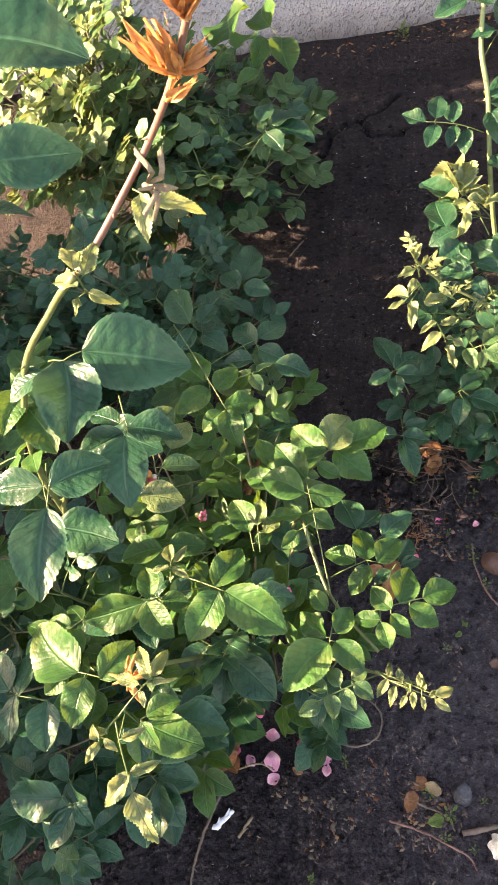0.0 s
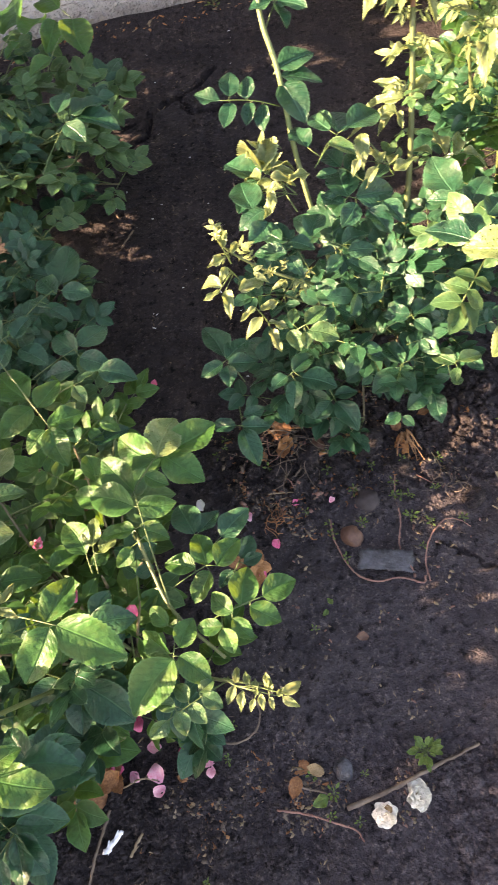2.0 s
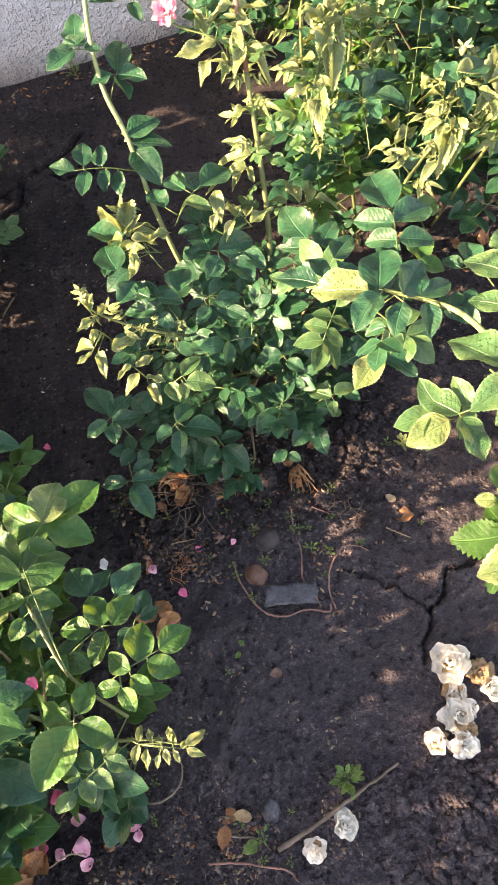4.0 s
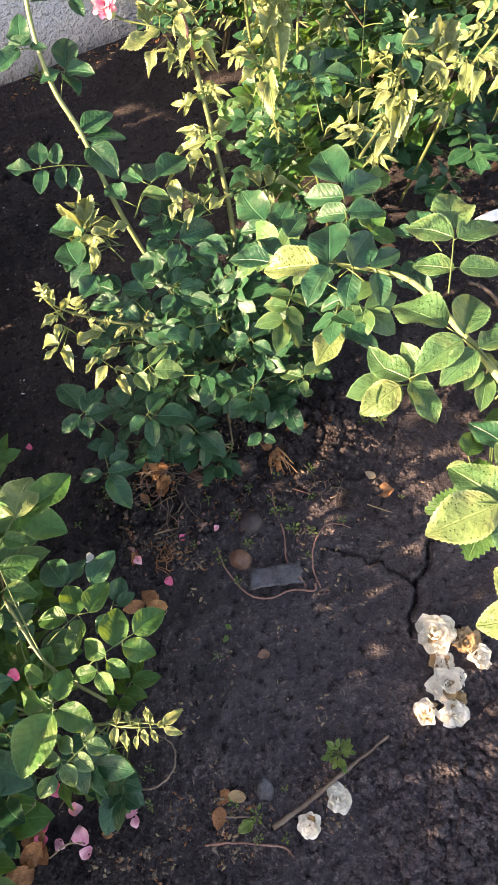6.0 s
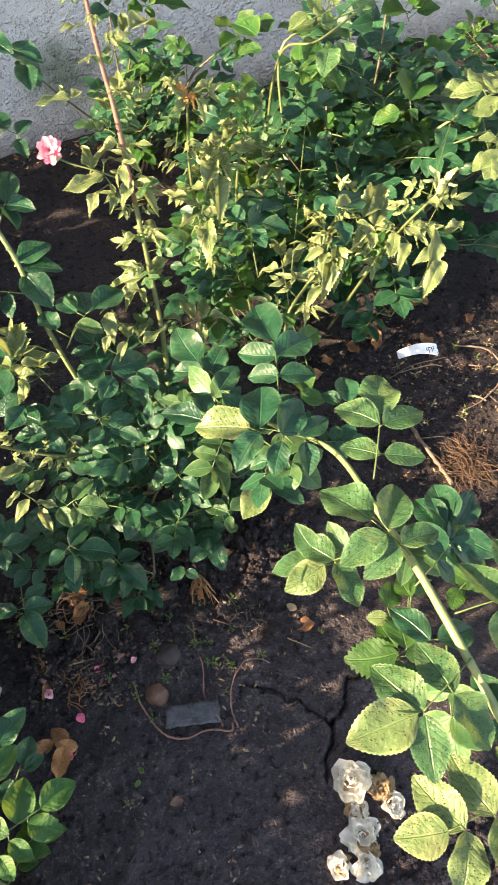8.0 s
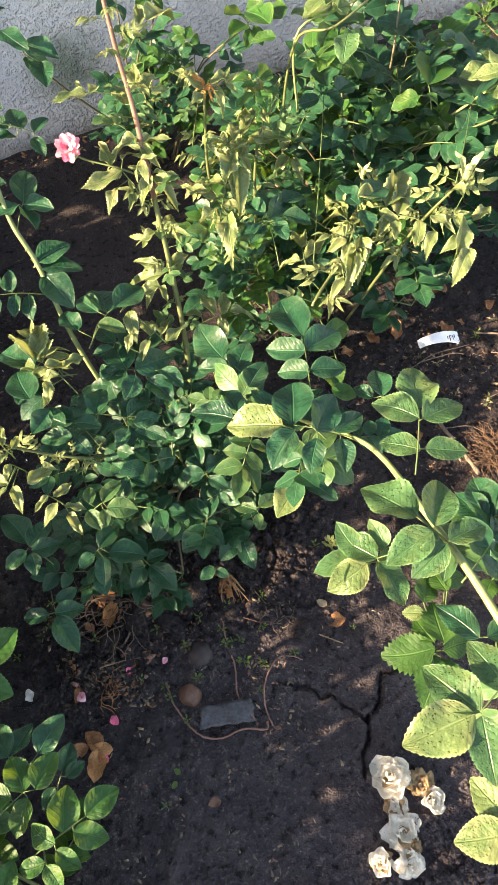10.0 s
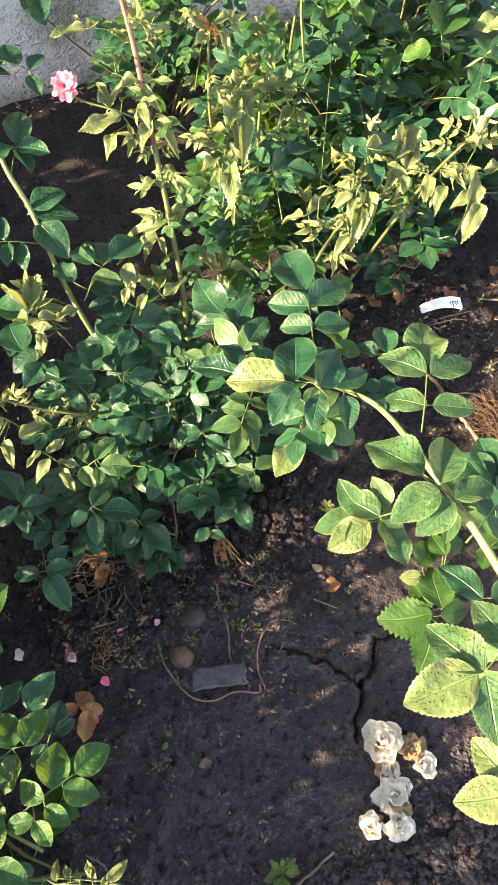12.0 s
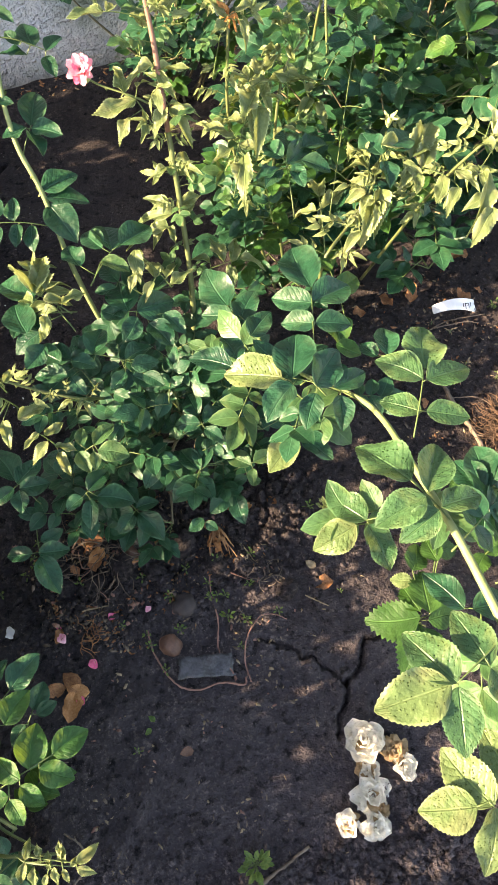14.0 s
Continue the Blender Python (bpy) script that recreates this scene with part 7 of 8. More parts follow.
for i, (x, y, size, turn) in enumerate(((0.24, 0.250, 0.045, 60), (0.215, 0.245, 0.04, 150), (1.14, 1.30, 0.05, 20), (1.18, 1.24, 0.045, 100), (1.24, 1.27, 0.05, 190), (1.09, 1.22, 0.045, 260), (1.30, 1.22, 0.05, 330), (0.44, 0.915, 0.03, 80), (1.52, 1.30, 0.05, 70), (1.60, 1.22, 0.04, 150), (0.31, 0.855, 0.03, 20), (0.68, 0.875, 0.03, 100), (-0.05, 0.83, 0.05, 240), (0.0, 0.80, 0.05, 20), (0.02, 0.285, 0.022, 60)), 15):
    dry_leaf(x, y, size, turn, i)
for x, y, size, turn, seed in ((0.241, 0.633, 0.062, 150, 61), (0.262, 0.622, 0.045, 60, 62), (0.376, 0.885, 0.046, 120, 63), (0.590, 0.825, 0.045, 200, 64), (0.352, 0.905, 0.05, 20, 65), (0.705, 0.862, 0.034, 100, 66)):
    dry_leaf(x, y, size, turn, seed, M_TAN, "curled tan dry leaf on the soil")
for x, y, size, turn, seed in ((1.430, 1.178, 0.030, 0, 80), (1.453, 1.172, 0.030, 37, 81), (1.493, 1.181, 0.030, 74, 82), (1.431, 1.161, 0.030, 111, 83), (1.195, 0.955, 0.030, 148, 84)):
    dry_leaf(x, y, size, turn, seed, M_DRY, "reddish brown dry leaf by the plant label")
dry_leaf(0.776, 0.681, 0.026, 40, 50, M_DRYPALE, "pale dry petal on the soil")
dry_leaf(0.146, 0.806, 0.034, 200, 51, M_TAG, "bright white scrap on the soil")
dry_leaf(0.361, 0.523, 0.016, 30, 53, M_WEED, "small pale seed leaf on the soil")
dry_leaf(0.350, 0.515, 0.016, 120, 54, M_WEED, "small pale seed leaf on the soil")
dry_leaf(0.411, 0.447, 0.028, 80, 55, M_NUT, "reddish chip lying on the soil")


def stone(x, y, rx, ry, rz, seed, mat, name="stone", label="rounded brown stone half sunk in soil", category="stone"):
    rng = random.Random(seed)
    ob = new(name, blob_mesh(name, mat, rx, ry, rz, rng, 0.22, 3))
    ob.matrix_basis = Matrix.Translation((x, y, floor_z(x, y) + rz * 0.25)) @ Matrix.Rotation(rng.uniform(0, 3), 4, "Z")
    tagged(ob, label, category)


stone(0.438, 0.646, 0.024, 0.021, 0.018, 1, M_NUT, "nut", "brown round nut shell lying on soil", "nut")
stone(0.491, 0.712, 0.024, 0.024, 0.016, 2, M_STONE)
stone(0.428, 0.863, 0.024, 0.020, 0.016, 3, M_NUT)
stone(0.533, 0.835, 0.034, 0.028, 0.022, 4, M_SOIL, "clod", "dark lump of soil", "clod")
stone(0.46, 0.80, 0.026, 0.02, 0.016, 5, M_SOIL, "clod", "dark lump of soil", "clod")
stone(0.40, 0.835, 0.03, 0.024, 0.02, 6, M_SOIL, "clod", "dark lump of soil", "clod")
stone(0.58, 0.765, 0.03, 0.022, 0.016, 7, M_SOIL, "clod", "dark lump of soil", "clod")
stone(0.33, 0.82, 0.03, 0.022, 0.018, 8, M_SOIL, "clod", "dark lump of soil", "clod")
stone(0.70, 0.66, 0.026, 0.02, 0.014, 9, M_SOIL, "clod", "dark lump of soil", "clod")


stone(0.297, 0.236, 0.020, 0.017, 0.014, 10, M_SHARD, "stone", "dark grey-blue stone lying among dry leaves", "stone")
dry_leaf(0.259, 0.200, 0.034, 100, 71, M_WEED, "yellowing small leaf lying on the soil")
dry_leaf(0.262, 0.238, 0.034, 60, 72, M_ROT, "dark red-brown curled leaf on the soil")


def on_soil(points, r):
    return [(x, y, floor_z(x, y) + r + h) for x, y, h in points]


def stick(name, points, r0, r1, mat, seed, label, category):
    rng = random.Random(seed)
    line = curve_points(on_soil(points, min(r0, r1)), 9)
    line = [p + Vector((rng.uniform(-1, 1), rng.uniform(-1, 1), rng.uniform(0, 0.6))) * min(r0, r1) * 0.45 for p in line]
    v, f = tube_data(line, r0, r1, 7, 0.22, rng)
    for i in range(3, len(line) - 2, 7):
        d = (line[i + 1] - line[i]).normalized()
        out = Vector((d.y, -d.x, 0.5)).normalized() * rng.choice((-1, 1))
        out.z = abs(out.z)
        tube_data([line[i], line[i] + (d * 0.8 + out).normalized() * r0 * rng.uniform(2, 4.5)], r0 * 0.5, r0 * 0.25, 5, 0.1, rng, v, f)
    ob = new(name, mesh_from(name, v, f, [mat]))
    tagged(ob, label, category)


stick("stick", [(0.545, 0.220, 0.004), (0.46, 0.205, 0.004), (0.38, 0.188, 0.003), (0.286, 0.174, 0.002)], 0.0022, 0.0050, M_TWIG, 1, "long grey-brown dry stick lying on soil", "stick")
stick("stick", [(1.225, 1.02, 0.004), (1.245, 0.986, 0.006), (1.252, 0.89, 0.004), (1.256, 0.79, 0.002)], 0.004, 0.006, M_TWIG, 2, "brown dry stick lying on soil", "stick")
stick("dry_vine", [(0.405, 0.690, 0.010), (0.402, 0.640, 0.002), (0.420, 0.575, 0.001), (0.455, 0.546, 0.003), (0.505, 0.540, 0.004), (0.545, 0.520, 0.002), (0.553, 0.533, 0.004)], 0.0017, 0.0021, M_VINE, 3, "looped dry vine stem lying on soil", "dry stem")
stick("dry_vine", [(0.560, 0.520, 0.001), (0.563, 0.56, 0.008), (0.585, 0.60, 0.016), (0.625, 0.628, 0.014), (0.655, 0.622, 0.006), (0.675, 0.605, 0.002)], 0.0016, 0.0011, M_VINE, 4, "thin curved dry stem on the soil", "dry stem")
stick("dry_vine", [(0.585, 0.80, 0.004), (0.552, 0.72, 0.002), (0.545, 0.66, 0.004), (0.523, 0.60, 0.006), (0.533, 0.545, 0.008)], 0.0018, 0.0014, M_VINE, 5, "thin dry stem lying along the soil", "dry stem")
stick("dry_vine", [(0.165, 0.201, 0.002), (0.21, 0.185, 0.012), (0.25, 0.165, 0.012), (0.29, 0.14, 0.004), (0.30, 0.12, 0.002)], 0.0020, 0.0014, M_VINE, 6, "thin dry stem lying on the soil", "dry stem")
stick("dry_vine", [(0.19, 0.245, 0.002), (0.225, 0.222, 0.004), (0.26, 0.205, 0.004), (0.275, 0.18, 0.002)], 0.0020, 0.0014, M_TWIG, 7, "thin dry stem lying on the soil", "dry stem")
stick("dry_vine", [(0.05, 0.365, 0.002), (0.11, 0.325, 0.012), (0.16, 0.335, 0.012), (0.175, 0.375, 0.008), (0.15, 0.41, 0.004)], 0.0024, 0.0016, M_TWIG, 8, "curled dry root on the soil", "dry stem")
stick("dry_vine", [(-0.10, 0.30, 0.004), (-0.06, 0.306, 0.008), (-0.035, 0.297, 0.003)], 0.0018, 0.0015, M_DRYPALE, 9, "dry petal stalk lying on soil", "dry stem")
stick("dry_vine", [(-0.13, 0.27, 0.004), (-0.165, 0.20, 0.006), (-0.19, 0.14, 0.002), (-0.195, 0.09, 0.001)], 0.0030, 0.0022, M_TWIG, 10, "long dark dry stem on the soil", "dry stem")
stick("scrap", [(-0.148, 0.204, 0.001), (-0.131, 0.217, 0.002), (-0.113, 0.231, 0.001)], 0.0055, 0.0035, M_TAG, 52, "bluish white scrap on the soil", "scrap")
stick("twig", [(-0.105, 0.188, 0.001), (-0.077, 0.220, 0.002)], 0.0028, 0.0024, M_DRYPALE, 11, "short pale twig on the soil", "twig")
stick("twig", [(0.054, 1.754, 0.012), (0.108, 1.617, 0.003)], 0.0024, 0.0020, M_TWIG, 12, "thin twig lying on bare soil", "twig")
stick("twig", [(0.095, 1.53, 0.002), (0.135, 1.575, 0.003)], 0.0026, 0.0020, M_TWIG, 13, "thin twig lying on bare soil", "twig")
stick("twig", [(0.44, 0.895, 0.004), (0.50, 0.902, 0.006), (0.53, 0.885, 0.006)], 0.0018, 0.0014, M_DRYPALE, 14, "thin pale twig on the soil", "twig")
stick("twig", [(0.36, 0.80, 0.003), (0.40, 0.84, 0.006), (0.43, 0.87, 0.004)], 0.0018, 0.0014, M_TWIG, 15, "thin dry twig on the soil", "twig")
stick("twig", [(0.30, 0.752, 0.003), (0.33, 0.765, 0.006), (0.36, 0.755, 0.003)], 0.0015, 0.0012, M_DRYPALE, 16, "thin pale twig on the soil", "twig")
stick("twig", [(0.73, 0.635, 0.003), (0.765, 0.595, 0.002)], 0.0015, 0.0012, M_DRYPALE, 17, "thin pale twig on the soil", "twig")
stick("twig", [(0.308, 0.931, 0.004), (0.383, 0.915, 0.010), (0.455, 0.895, 0.004)], 0.0022, 0.0015, M_DRY, 21, "brown dry twig under the bush", "twig")
stick("twig", [(0.341, 0.812, 0.003), (0.381, 0.829, 0.005), (0.414, 0.842, 0.010)], 0.0017, 0.0013, M_DRYPALE, 22, "thin pale twig leaning on a stone", "twig")
stick("twig", [(0.448, 0.855, 0.006), (0.475, 0.849, 0.008), (0.501, 0.850, 0.004)], 0.0012, 0.0009, M_DRYPALE, 23, "thin pale twig on the soil", "twig")
stick("twig", [(0.294, 0.778, 0.002), (0.328, 0.773, 0.006), (0.358, 0.766, 0.003)], 0.0015, 0.0011, M_DRYPALE, 24, "pale petal stalk lying on the soil", "twig")
stick("dry_vine", [(0.324, 0.902, 0.004), (0.321, 0.868, 0.012), (0.339, 0.854, 0.010), (0.310, 0.849, 0.003)], 0.0016, 0.0010, M_VINE, 25, "curled dry stem under the bush", "dry stem")
stick("dry_vine", [(0.331, 0.814, 0.002), (0.346, 0.793, 0.008), (0.351, 0.776, 0.002)], 0.0012, 0.0009, M_VINE, 26, "short curled dry stem on the soil", "dry stem")
stick("twig", [(0.652, 0.784, 0.003), (0.662, 0.743, 0.004)], 0.0014, 0.0011, M_DRYPALE, 27, "thin pale twig on the soil", "twig")
stick("dry_vine", [(0.604, 0.737, 0.003), (0.627, 0.717, 0.006), (0.646, 0.700, 0.002)], 0.0014, 0.0010, M_VINE, 28, "thin dry stem on the soil", "dry stem")
stick("twig", [(1.317, 1.125, 0.003), (1.394, 1.109, 0.008), (1.431, 1.096, 0.003)], 0.0018, 0.0012, M_TWIG, 31, "thin dry stem lying by the plant label", "twig")
stick("twig", [(1.436, 0.986, 0.003), (1.454, 0.971, 0.008), (1.469, 0.955, 0.003)], 0.003, 0.0024, M_DRYPALE, 32, "thin dry stem lying by the plant label", "twig")
stick("twig", [(1.698, 1.135, 0.003), (1.634, 1.100, 0.008), (1.602, 1.074, 0.003)], 0.0022, 0.0018, M_VINE, 33, "thin dry stem lying by the plant label", "twig")
stick("twig", [(1.255, 0.930, 0.003), (1.310, 0.908, 0.008), (1.334, 0.877, 0.003)], 0.0016, 0.001, M_TWIG, 34, "thin dry stem lying by the plant label", "twig")
stick("twig", [(1.484, 0.971, 0.003), (1.489, 0.941, 0.008), (1.493, 0.920, 0.003)], 0.0014, 0.001, M_TWIG, 35, "thin dry stem lying by the plant label", "twig")
stick("twig", [(1.354, 0.780, 0.003), (1.406, 0.763, 0.008), (1.411, 0.740, 0.003)], 0.002, 0.0014, M_VINE, 36, "thin dry stem lying by the plant label", "twig")
stick("twig", [(1.496, 1.069, 0.003), (1.514, 1.052, 0.008), (1.537, 1.052, 0.003)], 0.0018, 0.0012, M_VINE, 37, "thin dry stem lying by the plant label", "twig")
stick("dry_vine", [(1.50, 1.14, 0.004), (1.56, 1.08, 0.02), (1.55, 1.00, 0.022), (1.47, 0.96, 0.008), (1.40, 0.955, 0.002)], 0.0026, 0.0016, M_TWIG, 18, "curved dry stem lying beside the plant label", "dry stem")
stick("dry_vine", [(1.28, 1.12, 0.002), (1.36, 1.13, 0.004), (1.46, 1.115, 0.004)], 0.0018, 0.0014, M_TWIG, 19, "thin dry stem on the soil", "dry stem")


def root_clump(x, y, n, spread_r, lift, mat, seed, name, label):
    """A tangle of dry fibres in one mesh."""
    rng = random.Random(seed)
    v, f = [], []
    for _ in range(n):
        a = rng.uniform(0, 6.28)
        p = Vector((rng.uniform(-1, 1) * spread_r * 0.5, rng.uniform(-1, 1) * spread_r * 0.5, rng.uniform(0.001, lift)))
        pts = [p]
        for _ in range(4):
            a += rng.uniform(-0.9, 0.9)
            p = p + Vector((math.cos(a), math.sin(a), rng.uniform(-0.3, 0.3))) * spread_r * 0.28
            p.z = max(0.001, min(lift, p.z))
            pts.append(p)
        tube_data(curve_points(pts, 3), 0.0011, 0.0006, 4, 0, rng, v, f)
    ob = new(name, mesh_from(name, v, f, [mat]))
    ob.location = (x, y, floor_z(x, y))
    tagged(ob, label, "dry roots", kind="stuff")


def dry_fan(x, y, n, mat, seed):
    """A bundle of dry stalks that spreads from one end."""
    rng = random.Random(seed)
    top = thing("dry_stalks", (x, y, floor_z(x, y)), "tuft of orange-brown dry stalks on the soil", "dry stalks")
    for _ in range(n):
        a = rng.uniform(-0.55, 0.35)
        ln = rng.uniform(0.03, 0.075)
        p = Vector((rng.uniform(-0.006, 0.006), rng.uniform(-0.006, 0.006), rng.uniform(0.006, 0.022)))
        q = p + Vector((math.sin(a) * ln, -math.cos(a) * ln, rng.uniform(-0.014, 0.004)))
        q.z = max(0.002, q.z)
        mid = p.lerp(q, 0.5) + Vector((rng.uniform(-0.006, 0.006), 0, rng.uniform(0, 0.008)))
        v, f = tube_data(curve_points([p, mid, q], 4), 0.0017, 0.0009, 5, 0.1, rng)
        child("stalk", mesh_from("stalk", v, f, [mat]), top, Matrix.Translation(top.location))


root_clump(1.32, 0.82, 130, 0.060, 0.028, M_ROOT, 1, "dry_root_tangle", "tangle of dry brown roots on the soil")
dry_fan(0.612, 0.835, 16, M_TUFT, 2)
root_clump(0.29, 0.725, 14, 0.04, 0.012, M_DRY, 3, "dry_root_tangle", "thin brown dry roots on the soil")
root_clump(0.36, 0.87, 30, 0.09, 0.02, M_TWIG, 4, "dry_root_tangle", "tangle of dry stems under the bush")
root_clump(0.66, 0.70, 10, 0.05, 0.012, M_TWIG, 5, "dry_root_tangle", "few dry stems on the soil")


# plant label and grey shard
def bent_strip(name, mat, length, width, thick, bow, taper, n=10):
    v, f = [], []
    for i in range(n + 1):
        s = i / n
        w = width * 0.5 * (1 - taper * (1 - s))
        y = length * (s - 0.5)
        z = bow * 4 * s * (1 - s)
        for x, dz in ((-w, 0), (w, 0), (w, thick), (-w, thick)):
            v.append(Vector((x + 0.12 * length * (s - 0.5) ** 2, y, z + dz)))
    for i in range(n):
        for j in range(4):
            a, b = i * 4 + j, i * 4 + (j + 1) % 4
            f.append((a, b, b + 4, a + 4))
    f += [(3, 2, 1, 0), tuple(n * 4 + j for j in range(4))]
    me = mesh_from(name, v, f, [mat])
    me.polygons.foreach_set("use_smooth", [False] * len(me.polygons))
    return me


TAG = Matrix.Translation((1.398, 1.166, 0.004)) @ Matrix.Rotation(radians(-106), 4, "Z") @ Matrix.Rotation(radians(14), 4, "Y")
plant_label = thing("plant_label", (1.398, 1.166, 0), "bent white plastic plant label with dark writing on soil", "plant label")
child("strip", bent_strip("strip", M_TAG, 0.112, 0.036, 0.0012, 0.018, 0.35), plant_label, TAG)
for k, (px_, py_, lx, ly) in enumerate(((0.004, 0.020, 0.010, 0.0024), (0.006, 0.026, 0.016, 0.0024), (-0.001, 0.029, 0.0024, 0.008), (0.004, 0.036, 0.012, 0.0024), (0.000, 0.042, 0.012, 0.0022))):
    s = (py_ / 0.112) + 0.5
    v = [Vector((px_ + a * lx / 2, py_ + b * ly / 2, 0.018 * 4 * (s + b * ly / 0.224) * (1 - s - b * ly / 0.224) + 0.0016 + h)) for h in (0, 0.0003) for a, b in ((-1, -1), (1, -1), (1, 1), (-1, 1))]
    child("writing", mesh_from("writing", v, [(4, 5, 6, 7), (0, 1, 5, 4), (1, 2, 6, 5), (2, 3, 7, 6), (3, 0, 4, 7)], [M_INK]), plant_label, TAG, "dark pen stroke")

def torn_sheet(length, width, seed, nx=14, ny=7):
    """A thin torn scrap with ragged ends and a slight buckle, two-sided."""
    rng = random.Random(seed)
    edge = [(rng.uniform(-0.05, 0.01), rng.uniform(-0.01, 0.05)) for _ in range(ny + 1)]
    v, f = [], []
    for h in (0.0, 0.0022):
        for j in range(ny + 1):
            for i in range(nx + 1):
                s, c = i / nx, j / ny
                y = length * (edge[j][0] * (1 - s) + edge[j][1] * s + s - 0.5)
                x = width * (c - 0.5) * (1 + 0.03 * math.sin(5 * s + seed)) + 0.0012 * math.sin(23 * s)
                z = 0.006 * math.sin(3.1 * s) + 0.002 * math.sin(14 * s + 3 * c) + h + 0.002 * noise.noise(Vector((8 * s, 8 * c, seed)))
                v.append(Vector((x, y, z)))
    n, m = nx + 1, (nx + 1) * (ny + 1)
    for j in range(ny):
        for i in range(nx):
            a = j * n + i
            f += [(a, a + n, a + n + 1, a + 1), (m + a, m + a + 1, m + a + n + 1, m + a + n)]
    for i in range(nx):
        a, b = i, ny * n + i
        f += [(a, a + 1, m + a + 1, m + a), (b + 1, b, m + b, m + b + 1)]
    for j in range(ny):
        a, b = j * n, j * n + nx
        f += [(a + n, a, m + a, m + a + n), (b, b + n, m + b + n, m + b)]
    return mesh_from("torn sheet", v, f, [M_SHARD])


shard = new("shard", torn_sheet(0.105, 0.042, 4))
shard.matrix_basis = Matrix.Translation((0.488, 0.580, 0.006)) @ Matrix.Rotation(radians(-108), 4, "Z")
tagged(shard, "grey torn strip of sheet lying on soil", "scrap")


# weeds and serrated herbs
OVALS = [blade_mesh("weed leaf", M_WEED, 0.46, 0.3, 0.3, 0.02, 0.3, random.Random(i), rows=9, round_base=0.62, round_tip=0.50) for i in range(3)]
WEEDS = [blade_mesh("weed leaf", M_WEED, 0.42, 0.15, 0.1, 0.0, 0.05, random.Random(i), rows=7) for i in range(3)]
MINTS = [blade_mesh("serrated leaf", M_MINT, 0.72, 0.22, 0.16, 0.032, 0.12, random.Random(i), rows=24) for i in range(4)]

YELLOWS = [blade_mesh("yellowed leaf", M_LEAF["lime"], 0.72, 0.22, 0.16, 0.032, 0.12, random.Random(8), rows=24)]
SPRIG = mesh_from("stalk", *tube_data([Vector((0, 0, 0)), Vector((0, 1, 0))], 0.06, 0.05, 4), [M_STALK])


def rosette(name, x, y, count, size, seed, shapes, label, category, height=0.02, group=""):
    """A small plant: a stem and leaves round it."""
    rng = random.Random(seed)
    z0 = floor_z(x, y)
    top = thing(name, (x, y, z0), label, category, group)
    v, f = tube_data(curve_points([(x, y, z0 - 0.002), (x + 0.002, y, z0 + height * 0.5), (x, y + 0.003, z0 + height)], 3), 0.0012, 0.0008, 5)
    for i in range(count):
        a, up_ = 2.4 * i + rng.uniform(-0.5, 0.5), rng.uniform(0.0, 0.5) + 1.2 * i / count
        base = Vector((x, y, z0 + height * (i + 1) / count))
        way = Vector((math.cos(a), math.sin(a), up_)).normalized() * size * rng.uniform(0.4, 1.15)
        foot, base, tip = base, base + way * 0.45, base + way
        ln = (base - foot).length
        child("stalk", SPRIG, top, leaf_pose(foot, base) @ Matrix.Diagonal((ln, ln, ln, 1)))
        s = (tip - base).length
        child("leaf", rng.choice(shapes), top, leaf_pose(base, tip, rng.uniform(-15, 15)) @ Matrix.Diagonal((s, s, s, 1)))
    child("stem", mesh_from("stem", v, f, [M_STALK]), top)


DRIED = [blade_mesh("dry leaf", m, 0.40, 0.5, 0.6, 0.02, 0.6, random.Random(i), rows=7) for i, m in enumerate((M_DRYPALE, M_TWIG, M_DRYPALE))]
SMALL = "small weeds in the soil"
rosette("weed", 0.446, 0.232, 30, 0.034, 1, OVALS, "small green weed seedling growing beside a stick", "weed", 0.02, SMALL)
rosette("weed", 0.800, 0.612, 8, 0.011, 2, WEEDS, "tiny green weed under an orange leaf", "weed", 0.01, SMALL)
rosette("weed", 0.565, 0.655, 11, 0.018, 3, OVALS, "tiny pale weed on the soil", "weed", 0.015, SMALL)
rosette("weed", 0.545, 0.705, 10, 0.015, 4, OVALS, "tiny pale weed on the soil", "weed", 0.02, SMALL)
rosette("weed", 0.465, 0.668, 10, 0.015, 5, OVALS, "tiny pale weed on the soil", "weed", 0.01, SMALL)
rosette("weed", 0.60, 0.635, 10, 0.014, 6, OVALS, "tiny pale weed on the soil", "weed", 0.012, SMALL)
rosette("weed", 0.315, 0.485, 6, 0.0121, 7, WEEDS, "tiny pale weed on the soil", "weed", 0.01, SMALL)
for x, y, seed in ((0.583, 0.775, 21), (0.553, 0.735, 22), (0.664, 0.625, 23), (0.402, 0.684, 24), (0.400, 0.66, 25), (0.412, 0.604, 26), (0.63, 0.70, 27), (0.255, 0.17, 28), (0.30, 0.15, 29), (0.10, 0.30, 30), (0.12, 0.355, 31), (0.23, 0.905, 32), (0.235, 0.925, 33)):
    rosette("weed", x, y, 8, 0.013, seed, OVALS, "tiny pale weed on the soil", "weed", 0.012, SMALL)
rosette("weed", 0.27, 0.205, 8, 0.022, 8, OVALS, "tiny pale weed among dry stems", "weed", 0.015, SMALL)
rosette("weed", 0.25, 0.95, 8, 0.0154, 9, WEEDS, "tiny pale weed on the soil", "weed", 0.015, SMALL)
rosette("weed", 0.850, 0.796, 34, 0.020, 10, [blade_mesh("weed leaf", M_LEAF["young"], 0.55, 0.15, 0.1, 0.0, 0.05, random.Random(9), rows=7)], "low yellow-green weed on the soil", "weed", 0.015, SMALL)
